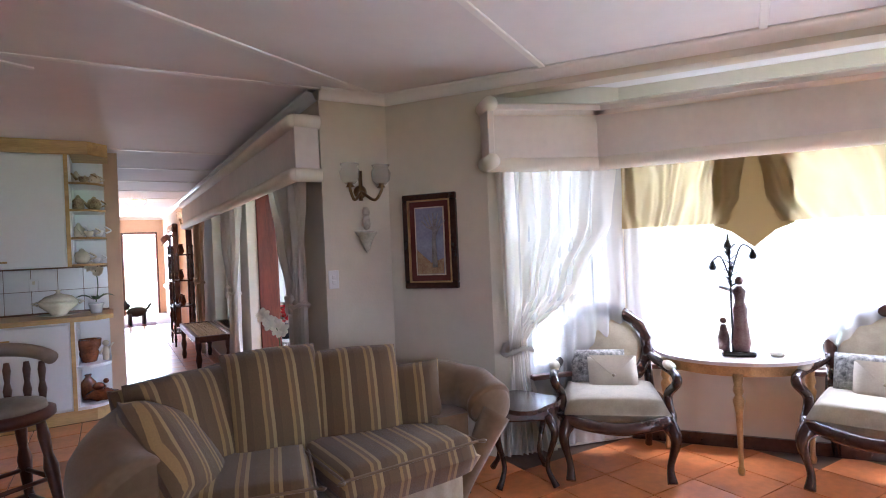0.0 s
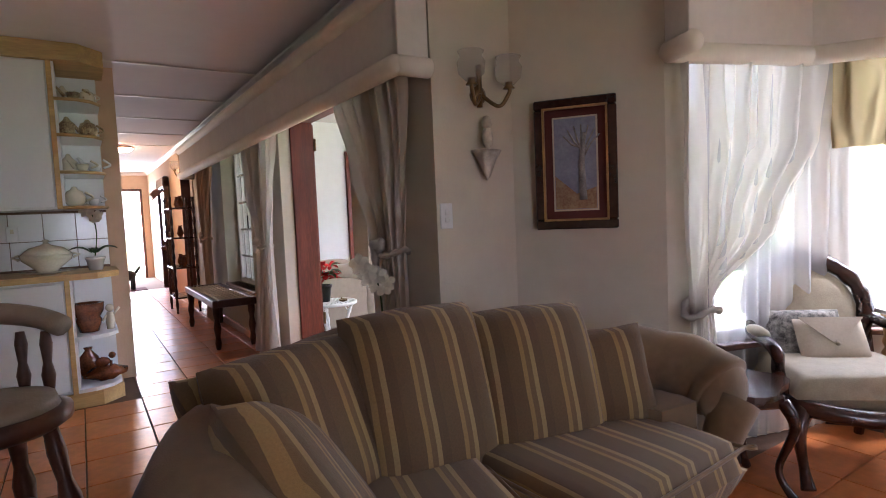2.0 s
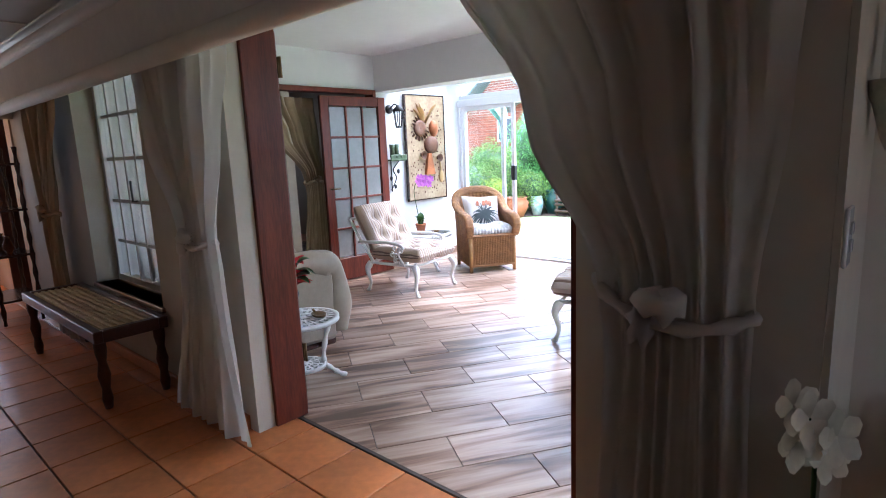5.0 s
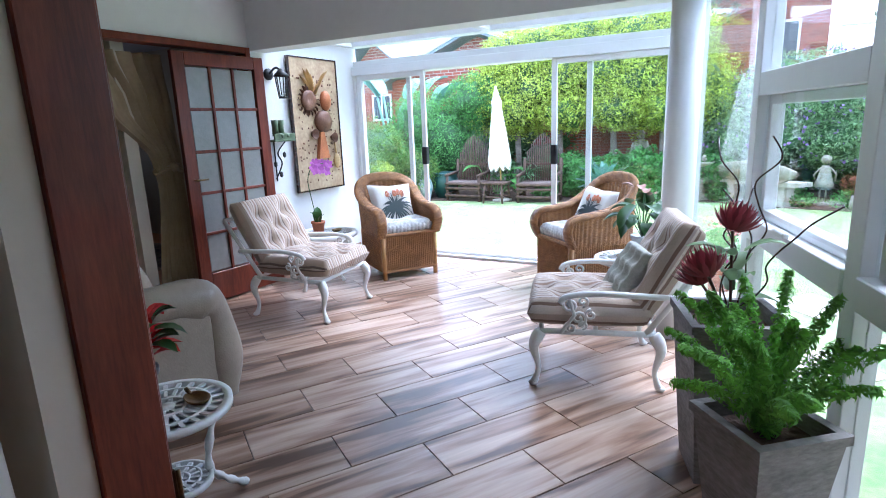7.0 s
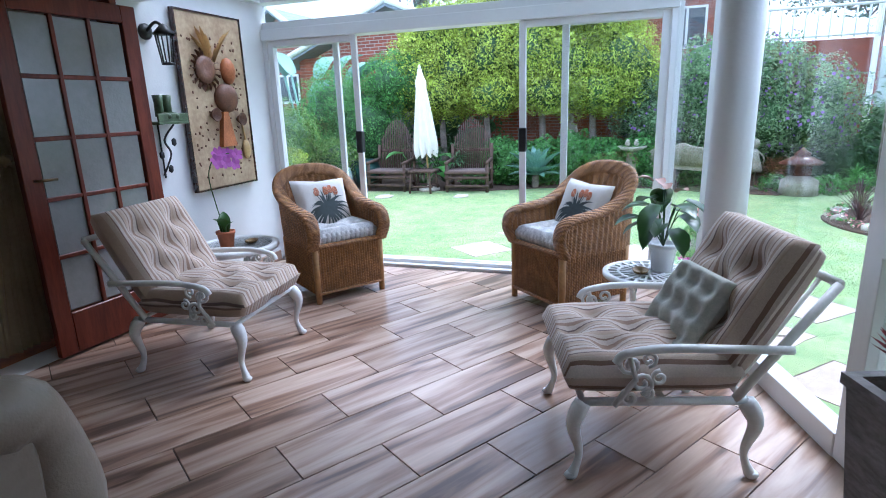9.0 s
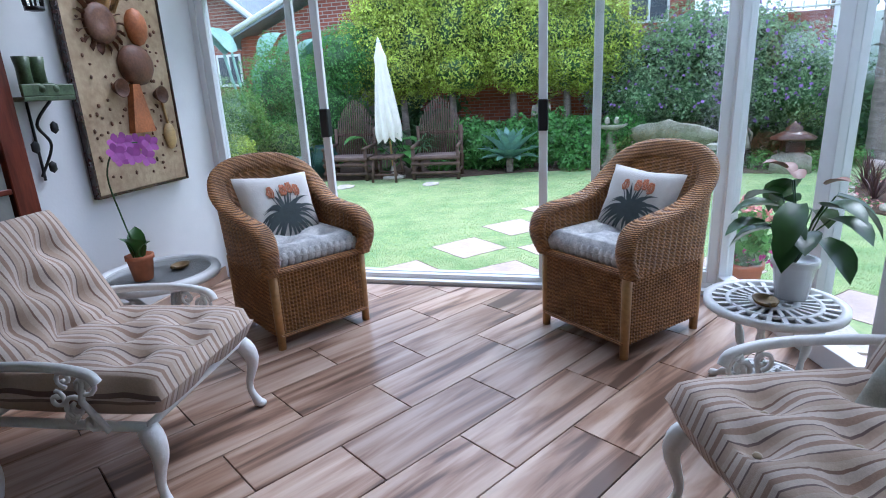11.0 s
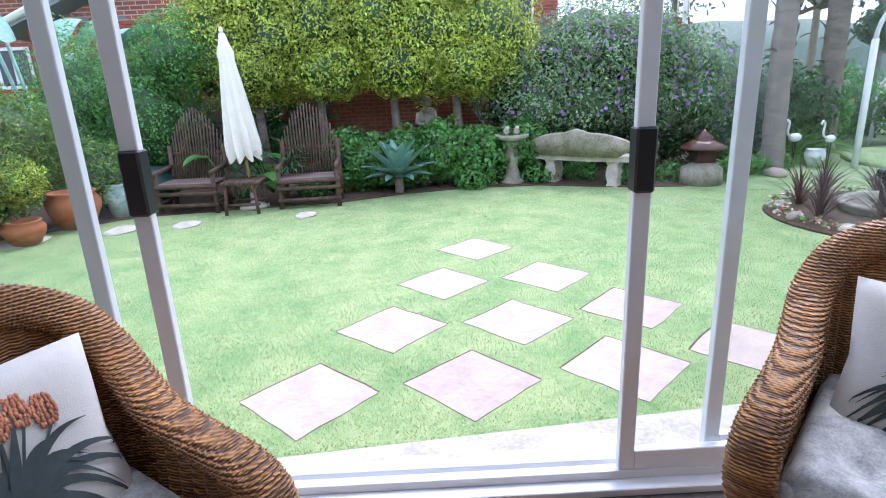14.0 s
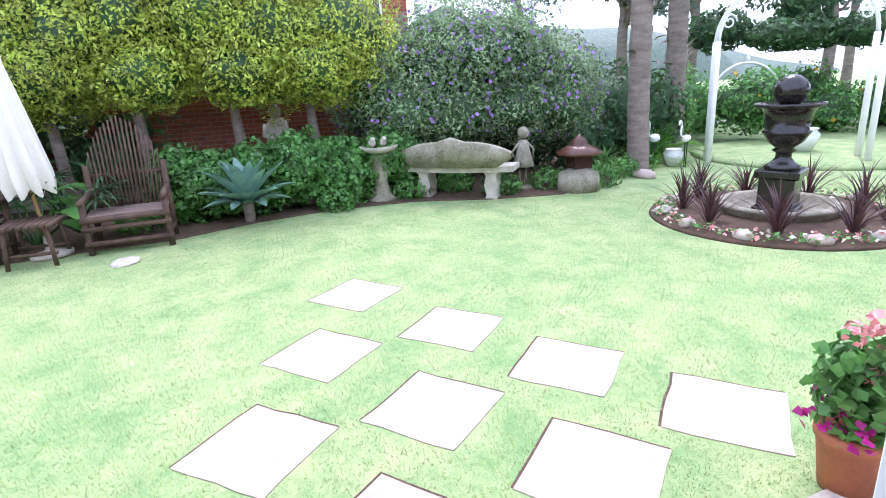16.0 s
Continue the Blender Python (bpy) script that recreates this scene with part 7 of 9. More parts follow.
bush("far_shrubs_side", "mixed green shrubs along the side of the garden", "shrub", lumps(1, 15, -9.5, -7.0, 0.0, 0.7, 0.9, 18), 16000, 0.16, LEAF_BUSH, kind="stuff")
for k, (x, y, s) in enumerate(((14.15, 0.55, 1.0), (13.75, 0.2, 0.8))):
    fl = thing("flamingo_ornament", "white flamingo ornament by the palm", "ornament", pose(x, y, LAWN_Z, 0, 0, 120), "flamingo ornaments")
    part("body", Shape().ball(0, 0, 0.5, 0.16 * s, 0.09 * s, 0.08 * s, 10).tube(smooth_path([(0.13, 0, 0.52), (0.26, 0, 0.6), (0.24, 0, 0.76), (0.32, 0, 0.82), (0.36, 0, 0.76)], 5), 0.022 * s, 6), WHITE_CHINA, fl)
    part("leg", Shape().tube([(0.02, 0.02, 0), (0.0, 0.02, 0.45)], 0.01, 5).tube([(-0.02, -0.02, 0), (0.0, -0.02, 0.45)], 0.01, 5), IRON_BLACK, fl)
cy = thing("cycad", "bright green cycad with arching feathery fronds", "cycad", pose(14.5, 0.1, LAWN_Z + 0.1))
rr = random.Random(21)
for k in range(16):
    a, el = 6.28 * k / 16 + rr.uniform(-0.1, 0.1), rr.uniform(0.35, 1.1)
    spine = [Vector((math.cos(a) * math.cos(el) * t, math.sin(a) * math.cos(el) * t, math.sin(el) * t - 0.55 * t * t)) * 1.0 for t in (0, 0.2, 0.4, 0.6, 0.8, 1.0)]
    fr2 = Shape().tube(spine, [0.012, 0.011, 0.009, 0.007, 0.005, 0.003], 5)
    line = smooth_path(spine, 5)
    for q, p in enumerate(line[3:]):
        side = Vector((-math.sin(a), math.cos(a), 0.1))
        for sg in (-1, 1):
            blade(fr2, p, p + side * sg * 0.16 * (1 - 0.02 * q) + (line[-1] - line[0]) * 0.08, 0.02, 0.05, 2)
    part("frond", fr2, LEAF_FERN, cy)
tf = Shape()
rr = random.Random(12)
for cx, cy, L, n in ((14.6, 0.2, 0.8, 70), (14.2, 1.5, 0.5, 60), (15.0, -0.4, 0.9, 70), (13.6, 2.0, 0.4, 50)):
    for k in range(n):
        a, el = rr.uniform(0, 6.28), rr.uniform(0.5, 1.3)
        q = L * rr.uniform(0.6, 1)
        blade(tf, (cx, cy, LAWN_Z), (cx + q * math.cos(a) * math.cos(el), cy + q * math.sin(a) * math.cos(el), LAWN_Z + q * math.sin(el)), 0.03, 0.25, 5)
solid("strap_leaf_clumps", tf, LEAF_IVY, "arching strap-leaved clumps at the bed edge", "plants", kind="stuff")
garden_pot(pose(14.0, 0.25, LAWN_Z), 0.17, 0.3, WHITE_CHINA, "white flower pot on the lawn edge")
garden_pot(pose(13.7, -2.3, LAWN_Z + 0.07), 0.3, 0.42, WHITE_CHINA, "white two-handled urn by the arch")
solid("garden_boulder", Shape().ball(0, 0, 0.04, 0.26, 0.16, 0.09, 12, rough=0.3), STONE, "flat reddish boulder at the bed edge", "stone", m=pose(13.3, 1.35, LAWN_Z))
structure("backdrop_hill", Shape().ball(85, -35, -6, 30, 45, 13, 28, rough=0.2), LEAF_HAZED, "hazy wooded hill beyond the trees", "hill")

# grass blades, densest where the walk comes nearest
n = 330000
gx = 6.25 + 8.0 * RNG.random(n) ** 1.5
gy = -1.0 + 13.5 * RNG.random(n)
ok = np.ones(n, bool)
for x, y in STONES:
    ok &= (np.abs(gx - x) + np.abs(gy - y)) > 0.415
ok &= gx > 6.71 - 0.105 * (gy - 7.2)
ok &= (gx - FX) ** 2 + (gy - FY) ** 2 > 1.4 ** 2
ok &= (gx < 12.3) | ((gy < 8) & (gx < 12.9) & (gy > 2.5))
gx, gy = gx[ok], gy[ok]
m_ = len(gx)
hgt = RNG.uniform(0.008, 0.02, m_)
lx, ly = RNG.normal(0, 0.009, m_), RNG.normal(0, 0.009, m_)
wa = RNG.uniform(0, 6.28, m_)
wx, wy = 0.003 * np.cos(wa), 0.003 * np.sin(wa)
z0 = np.full(m_, LAWN_Z - 0.002)
V = np.stack([np.stack([gx - wx, gy - wy, z0], 1), np.stack([gx + wx, gy + wy, z0], 1), np.stack([gx + lx, gy + ly, z0 + hgt], 1)], 1).reshape(-1, 3)
me = bpy.data.meshes.new("grass")
me.vertices.add(3 * m_)
me.vertices.foreach_set("co", V.ravel())
me.loops.add(3 * m_)
me.loops.foreach_set("vertex_index", np.arange(3 * m_, dtype=np.int32))
me.polygons.add(m_)
me.polygons.foreach_set("loop_start", np.arange(0, 3 * m_, 3, dtype=np.int32))
me.materials.append(GRASS)
me.update(calc_edges=True)
tagged(new("grass", me), "short mown green grass blades of the lawn", "grass", kind="stuff")

# ---- living room ----
def curtain(name, label, at, normal, rows, mat, folds=9, amp=0.035, n=80, tie=None, tie_mat=None, group=""):
    """A hanging: at(s) gives a plan point, rows are (z, s_left, s_right) from the top down; tie: (z, s, radius)."""
    c = thing(name, label, "curtain", None, group)
    pts = []
    zs = [r[0] for r in rows]
    levels = 26
    for k in range(levels + 1):
        z = zs[0] + (zs[-1] - zs[0]) * k / levels
        for a, b in zip(rows[:-1], rows[1:]):
            if b[0] <= z <= a[0] + 1e-6:
                t = (a[0] - z) / (a[0] - b[0])
                t = t * t * (3 - 2 * t)
                s0, s1 = a[1] + (b[1] - a[1]) * t, a[2] + (b[2] - a[2]) * t
                break
        wide = abs(s1 - s0) / max(abs(r[2] - r[1]) for r in rows)
        line = []
        for i in range(n + 1):
            u = i / n
            s = s0 + (s1 - s0) * u
            w = amp * (0.45 + 0.55 * wide) * (math.sin(u * folds * 2 * math.pi + 1.4 * math.sin(u * 9 + k * 0.12)) * (0.7 + 0.5 * math.sin(u * 17 + 1)) + 0.45 * math.sin(u * folds * 4.3 + k * 0.2) + 0.3 * noise.noise(Vector((u * 14, k * 0.25, folds))))
            x, y = at(s)
            line.append((x + normal[0] * w, y + normal[1] * w, z))
        pts.append(line)
    part("cloth", Shape().sheet(pts), mat, c)
    if tie:
        z, s, r0 = tie
        x, y = at(s)
        ring = [(x + r0 * math.cos(a) * (abs(normal[1]) + 0.35), y + r0 * math.sin(a) * (abs(normal[0]) * 0.75 + 0.35), z - 0.05 * math.cos(a) ** 2 + 0.02 * math.sin(a)) for a in [2 * math.pi * i / 20 for i in range(20)]]
        part("tieback", Shape().tube(ring, [0.011 + 0.007 * (i % 2) for i in range(20)], 8, closed=True).ball(x - 0.06 * normal[0], y - 0.06 * normal[1], z, 0.03, 0.05, 0.035, 12, rough=0.9).ball(x - 0.06 * normal[0], y + 0.04, z - 0.05, 0.02, 0.03, 0.05, 10, rough=0.9), tie_mat or mat, c, "gathered cloth tieback")
    return c


wallx = lambda s: (1.27, s)
curtain("curtain", "curtain in whiter, lit-toned cloth tied back beside the wide opening", wallx, (1, 0), [(1.88, 6.95, 5.98), (1.5, 6.85, 6.08), (1.02, 6.58, 6.22), (0.9, 6.6, 6.2), (0.02, 6.9, 6.1)], LIT_DRAPE, tie=(1.02, 6.42, 0.14))
curtain("curtain", "grey-white curtain tied back against the wall end", wallx, (1, 0), [(1.88, 4.78, 3.94), (1.45, 4.54, 3.96), (1.07, 4.34, 4.0), (0.92, 4.32, 4.0), (0.02, 4.38, 3.96)], DRAPE, tie=(1.05, 4.17, 0.15))
curtain("curtain", "tan curtain at the far side of the hall window", wallx, (1, 0), [(1.9, 9.25, 8.45), (1.3, 9.15, 8.7), (1.0, 9.1, 8.8), (0.02, 9.2, 8.7)], material("tan_drape", (0.5, 0.36, 0.24), 0.9, vary=0.08, bump=0.2), tie=(1.05, 8.95, 0.14))
curtain("curtain", "olive gold curtain swept aside in the doorway", lambda s: (s, 8.88), (0, 1), [(1.98, 3.03, 3.8), (1.6, 3.25, 3.82), (1.15, 3.6, 3.84), (1.0, 3.62, 3.83), (0.02, 3.5, 3.86)], material("olive_gold_drape", (0.4, 0.31, 0.19), 0.85, vary=0.1, bump=0.2, sheen=0.2), tie=(1.12, 3.72, 0.1))


def along(a, b):
    a, b = Vector(a), Vector(b)
    return lambda s: tuple(a + (b - a) * s)


b0, b1 = bay(0.8, -0.02), bay(1.42, 0.42)
dn = (Vector(b1) - Vector(b0)).normalized()
CREAM_VOILE = see_through("cream_voile", (0.6, 0.56, 0.5), 0.97)
curtain("curtain", "cream voile curtain looped back in the bay", along(b0, b1), (dn.y, -dn.x), [(1.9, 0.0, 1.1), (1.5, 0.0, 1.05), (1.1, 0.02, 0.75), (0.72, 0.06, 0.22), (0.6, 0.06, 0.24), (0.02, 0.0, 0.45)], CREAM_VOILE, 8, 0.03, tie=(0.72, 0.14, 0.09))
e0, e1 = bay(0.9, 0.06), bay(1.5, 0.52)
curtain("net_curtain", "white net curtain over the bay side window", along(e0, e1), (dn.y, -dn.x), [(1.9, 0.0, 1.0), (0.04, 0.0, 1.0)], SHEER, 9, 0.02)
m0, m1 = bay(1.5, 0.5), bay(3.9, 0.5)
mn = (BAY_N.x, BAY_N.y)
curtain("voile_swag", "gold voile drawn aside across the bay window", along(m0, m1), mn, [(1.9, 0.0, 0.31), (1.6, 0.0, 0.29), (1.47, 0.0, 0.27), (1.43, 0.0, 0.26)], GOLD_DRAPE, 9, 0.03)
curtain("voile_swag", "gold voile drawn aside across the bay window", along(m0, m1), mn, [(1.9, 0.32, 1.0), (1.6, 0.35, 1.0), (1.47, 0.37, 1.0), (1.43, 0.38, 1.0)], GOLD_DRAPE, 12, 0.03)
w0, w1 = bay(1.5, 0.57), bay(3.9, 0.57)
# net at the sides, carried across the middle to imitate the garden's glare
curtain("net_curtain", "fine white net curtain widened over the bay window to whiten the view", along(w0, w1), mn, [(1.9, 0.0, 1.0), (0.56, 0.0, 1.0)], SHEER, 26, 0.012, 160)
c3 = Vector(bay(2.27, 0.54))
solid("pointed_blind", Shape().prism([(-0.22, 1.9), (-0.22, 1.42), (-0.12, 1.38), (0, 1.28), (0.12, 1.38), (0.22, 1.42), (0.22, 1.9)], -0.006, 0.006, pose(c3.x, c3.y, 0, 0, 0, math.degrees(math.atan2(BAY_D.y, BAY_D.x))) @ Matrix.Rotation(radians(90), 4, "X")), GOLD_DRAPE, "pointed gold cloth blind in the bay window", "blind")
d0, d1 = bay(3.55, 0.32), bay(4.3, -0.05)
curtain("curtain", "cream voile curtain at the far end of the bay", along(d0, d1), (dn.y, dn.x), [(1.9, 0.0, 1.0), (1.2, 0.2, 1.0), (0.75, 0.7, 0.9), (0.02, 0.5, 1.0)], CREAM_VOILE, 8, 0.03)


def pelmet(name, a, b, label, ends=(0, 0)):
    a, b = Vector(a), Vector(b)
    d = b - a
    L = d.length
    p = thing(name, label, "pelmet", pose(a.x, a.y, 0, 0, 0, math.degrees(math.atan2(d.y, d.x))))
    part("board", Shape().box(0, -0.0, 1.87, L, 0.025, 2.2, 0.004).box(0, 0.025, 2.17, L, 0.16, 2.2), PELMET, p)
    for z in (1.862, 2.205):
        part("padded_roll", Shape().tube([(-0.03, 0.0, z), (0.0, 0.0, z), (L, 0.0, z), (L + 0.03, 0.0, z)], [0.03, 0.047, 0.047, 0.03], 14), PADDING, p, "rounded padded cream edge")
    for k, x in enumerate((0.0, L)):
        if ends[k]:
            part("return", Shape().box(x - 0.02, 0.0, 1.9, x + 0.02, 0.16, 2.2, 0.004), PELMET, p)
            for z in (1.862, 2.205):
                part("padded_roll", Shape().tube([(x, 0.0, z), (x, 0.17, z)], 0.046, 14), PADDING, p)
    return p


pelmet("pelmet", (1.21, 10.2), (1.21, 3.9), "long padded cream pelmet over the opening and window", (1, 1))
pelmet("pelmet", bay(1.38, 0.36), bay(0.76, -0.08), "padded cream pelmet over the bay side", (0, 1))
pelmet("pelmet", bay(3.7, 0.36), bay(1.38, 0.36), "padded cream pelmet across the bay window")

# sofa with a bowed front
SM = pose(0.94, 2.97, 0, 0, 0, -5) @ Matrix.Diagonal((0.965, 1, 1, 1))
so = thing("sofa", "camel-backed khaki sofa with striped cushions", "sofa", SM)


def bow(x):
    return -0.36 + 0.2 * (x / 0.75) ** 2


bow_xs = [-0.74 + 1.48 * i / 24 for i in range(25)]
part("base", Shape().prism([(x, bow(x)) for x in bow_xs] + [(0.74, 0.36), (-0.74, 0.36)], 0.08, 0.29), SOFA_CLOTH, so)
part("valance", Shape().sheet([[(x, bow(x) - 0.012 - 0.01 * math.sin(x * 55) * k, 0.29 - 0.23 * k) for x in [-0.74 + 1.48 * i / 80 for i in range(81)]] for k in (0, 0.5, 1)]), SEAT_CLOTH, so, "pale gathered skirt under the seat")
rows = []
for i in range(41):
    x = -0.7 + 1.48 * i / 40
    k = abs(x + 0.08) / 0.86
    top = 0.56 + 0.27 * max(0, math.cos(min(1, k) * math.pi / 2)) ** 0.7
    y = 0.4 - 0.1 * k ** 2.5 - 0.06 * x
    rows.append([(x, y - 0.08, 0.28), (x, y - 0.07, top - 0.08), (x, y - 0.03, top - 0.015), (x, y + 0.04, top + 0.012), (x, y + 0.1, top - 0.02), (x, y + 0.13, top - 0.1), (x, y + 0.1, 0.35), (x, y + 0.08, 0.06)])
part("back_frame", Shape().sheet(rows), SOFA_CLOTH, so, "curved khaki back")
for s in (-1, 1):
    sm = pose(s * 0.365, -0.035, 0.36, 0, 0, s * 9)
    part("seat_cushion", Shape().pillow(0.74, 0.66, 0.22, None, 20, 0.12), SOFA_STRIPE, so, "striped seat cushion with piped edges").matrix_basis = sm
    edge = [(u * 0.36, v * 0.325, 0.07) for u, v in ((-1, 0.6), (-1, -0.94), (-0.94, -1), (0.94, -1), (1, -0.94), (1, 0.6))]
    part("piping", Shape().tube(smooth_path(edge, 5), 0.007, 6), SOFA_CLOTH, so).matrix_basis = sm
for x, y, z, w, h, tilt, turn in ((-0.5, 0.2, 0.585, 0.5, 0.5, 66, 26), (-0.11, 0.23, 0.61, 0.46, 0.56, 72, 4), (0.31, 0.2, 0.59, 0.46, 0.52, 72, -8)):
    part("back_cushion", Shape().pillow(w * 1.08, h * 1.04, 0.29, None, 18, 0.38, corner=-0.02), SOFA_STRIPE, so, "plump striped back cushion").matrix_basis = pose(x, y, z, tilt, 0, turn)
for s, line, r0, r1 in ((-1, [(-0.5, 0.38, 0.55), (-0.68, 0.24, 0.58), (-0.77, 0.02, 0.57), (-0.78, -0.16, 0.52), (-0.74, -0.26, 0.47)], 0.12, 0.18), (1, [(0.56, 0.34, 0.58), (0.76, 0.24, 0.6), (0.9, 0.12, 0.59), (0.97, 0.0, 0.56), (0.98, -0.08, 0.52)], 0.12, 0.125)):
    pts = smooth_path(line, 6)
    n = len(pts)
    arm = Shape().tube(pts, [r0 + (r1 - r0) * math.sin(math.pi * 0.5 * min(1, 1.4 * i / n)) + 0.006 * math.sin(i * 0.9) for i in range(n)], 18)
    e = pts[-1]
    arm.ball(e.x, e.y, e.z, r1 * 0.98, 0.07, r1 * 0.98, 18)
    inner = [(s * 0.62, 0.4), (s * 0.64, 0.0), (s * 0.66, e.y)]
    outer = [(e.x - s * 0.14, e.y), (e.x - s * 0.1, 0.1), (s * 0.66, 0.44)]
    outline = inner + outer
    arm.prism(outline if s < 0 else outline[::-1], 0.08, 0.5)
    part("armrest", arm, SOFA_CLOTH, so, "rolled khaki armrest with pleats")
    foot = Vector((s * 0.74, e.y - 0.03, 0.07))
    part("arm_front", Shape().tube(smooth_path([(e.x, e.y - 0.05, e.z - 0.03), tuple((e * 0.3 + foot * 0.7) + Vector((0, -0.03, 0.02))), tuple(foot)], 6), [0.085, 0.08, 0.072, 0.066, 0.06, 0.055, 0.05, 0.046, 0.044, 0.042, 0.042, 0.043, 0.046], 10), SOFA_CLOTH, so, "scrolled arm front edged with studs")
for x, y in ((-0.7, -0.22), (0.74, -0.1), (-0.56, 0.42), (0.56, 0.38)):
    part("leg", Shape().lathe([(0.04, 0), (0.05, 0.03), (0.034, 0.06), (0.045, 0.1)], x, y, 0, 12), OAK, so)
for x, y, z, rx, ry, rz, w in ((0.58, 0.12, 0.575, 70, -4, -22, 0.36), (-0.62, 0.26, 0.6, 50, 10, 40, 0.4), (-0.56, -0.06, 0.55, 50, 24, 60, 0.47)):
    sc = thing("sofa_cushion", "loose striped khaki cushion leaning on the sofa arm", "cushion", SM @ pose(x, y, z, rx, ry, rz), "loose sofa cushions")
    part("cover", Shape().pillow(w, w * 0.98, 0.19, None, 16, 0.35, corner=0.05), SOFA_STRIPE, sc)


# carved armchairs
def parlour_chair(m, label):
    c = thing("parlour_chair", label, "armchair", m, "carved armchairs in the bay")
    part("seat_cushion", Shape().pillow(0.58, 0.54, 0.19, pose(0, -0.02, 0.375), 16, 0.2), SEAT_CLOTH, c, "plump beige damask seat")
    part("seat_frame", Shape().tube(smooth_path([(-0.3, 0.24, 0.34), (-0.31, -0.1, 0.34), (-0.25, -0.29, 0.34), (0, -0.33, 0.31), (0.25, -0.29, 0.34), (0.31, -0.1, 0.34), (0.3, 0.24, 0.34)], 6), 0.036, 10), DARK_WOOD, c)
    oval = [(0.265 * math.cos(a) * (1 + 0.06 * math.sin(a)), 0.28 + 0.1 * math.sin(a), 0.66 + 0.225 * math.sin(a)) for a in [2 * math.pi * i / 32 for i in range(32)]]
    part("back_frame", Shape().tube(oval, [0.037 + 0.007 * math.sin(i * 2.5) for i in range(32)], 10, closed=True), DARK_WOOD, c, "carved dark oval back frame")
    part("backrest", Shape().ball(0, 0, 0, 0.23, 0.21, 0.045, 24, pose(0, 0.29, 0.66, 66, 0, 0)), SEAT_CLOTH, c, "beige damask back panel")
    crest = Shape()
    for k in range(11):
        a = radians(55 + 7 * k)
        crest.ball(0.285 * math.cos(a), 0.285 + 0.1 * math.sin(a), 0.665 + 0.24 * math.sin(a), 0.03, 0.02, 0.025 + 0.012 * math.sin(k * 0.31), 8)
    part("crest", crest, DARK_WOOD, c, "carved floral crest")
    for s in (-1, 1):
        part("armrest", Shape().tube(smooth_path([(s * 0.25, 0.27, 0.62), (s * 0.32, 0.1, 0.575), (s * 0.34, -0.14, 0.575), (s * 0.335, -0.22, 0.54), (s * 0.3, -0.14, 0.45), (s * 0.3, -0.22, 0.34)], 6), 0.026, 10), DARK_WOOD, c, "curved dark wooden arm")
        part("arm_pad", Shape().ball(s * 0.335, -0.02, 0.598, 0.035, 0.11, 0.025, 12), SEAT_CLOTH, c)
        part("leg", Shape().tube(smooth_path([(s * 0.26, -0.26, 0.34), (s * 0.3, -0.32, 0.26), (s * 0.27, -0.3, 0.1), (s * 0.27, -0.34, 0.02)], 6), [0.045, 0.046, 0.045, 0.042, 0.038, 0.035, 0.032, 0.028, 0.025, 0.022, 0.02, 0.019, 0.019, 0.02, 0.022, 0.024, 0.026, 0.028, 0.028], 10), DARK_WOOD, c, "cabriole leg")
        part("leg", Shape().tube([(s * 0.26, 0.24, 0.34), (s * 0.25, 0.3, 0.01)], [0.03, 0.022], 8), DARK_WOOD, c)
        part("back_post", Shape().tube([(s * 0.27, 0.25, 0.34), (s * 0.25, 0.26, 0.58)], 0.028, 8), DARK_WOOD, c)
    return c


for m in (pose(2.78, 2.8, 0, 0, 0, -42), pose(3.64, 1.74, 0, 0, 0, -75)):
    parlour_chair(m, "carved dark wooden armchair upholstered in beige damask")
    e = thing("envelope_cushion", "beige envelope cushion on a carved armchair", "cushion", m @ pose(0.02, 0.08, 0.53, 58, 0, 0) @ Matrix.Scale(0.82, 4), "chair cushions")
    part("cover", Shape().pillow(0.36, 0.26, 0.1, None, 12, 0.4), ENVELOPE_CLOTH, e)
    part("flap", Shape().prism([(-0.17, 0.12), (0.17, 0.12), (0.0, -0.05)], 0.05, 0.054), ENVELOPE_CLOTH, e)
    part("button", Shape().ball(0, -0.035, 0.056, 0.014, 0.014, 0.008, 8), SEAT_CLOTH, e)
    q = thing("printed_cushion", "black and white printed cushion behind another", "cushion", m @ pose(-0.06, 0.16, 0.545, 64, 0, 0) @ Matrix.Scale(0.84, 4), "chair cushions")
    part("cover", Shape().pillow(0.4, 0.28, 0.1, None, 12, 0.4), PLAID, q)

st = thing("side_table", "small dark carved side table with a shaped top", "side table", pose(2.19, 2.95, 0, 0, 0, -30))
part("tabletop", Shape().prism([(0.2 * (1 + 0.12 * math.cos(4 * a)) * math.cos(a) * 1.05, 0.2 * (1 + 0.12 * math.cos(4 * a)) * math.sin(a)) for a in [2 * math.pi * i / 40 for i in range(40)]], 0.43, 0.455), DARK_WOOD, st)
part("apron", Shape().box(-0.14, -0.14, 0.37, 0.14, 0.14, 0.43, 0.01), DARK_WOOD, st)
for sx in (-1, 1):
    for sy in (-1, 1):
        part("leg", Shape().tube(smooth_path([(sx * 0.13, sy * 0.13, 0.4), (sx * 0.16, sy * 0.16, 0.3), (sx * 0.12, sy * 0.12, 0.12), (sx * 0.16, sy * 0.16, 0.01)], 5), [0.026, 0.027, 0.027, 0.025, 0.023, 0.021, 0.019, 0.017, 0.015, 0.014, 0.014, 0.014, 0.015, 0.016, 0.018, 0.02], 8), DARK_WOOD, st)

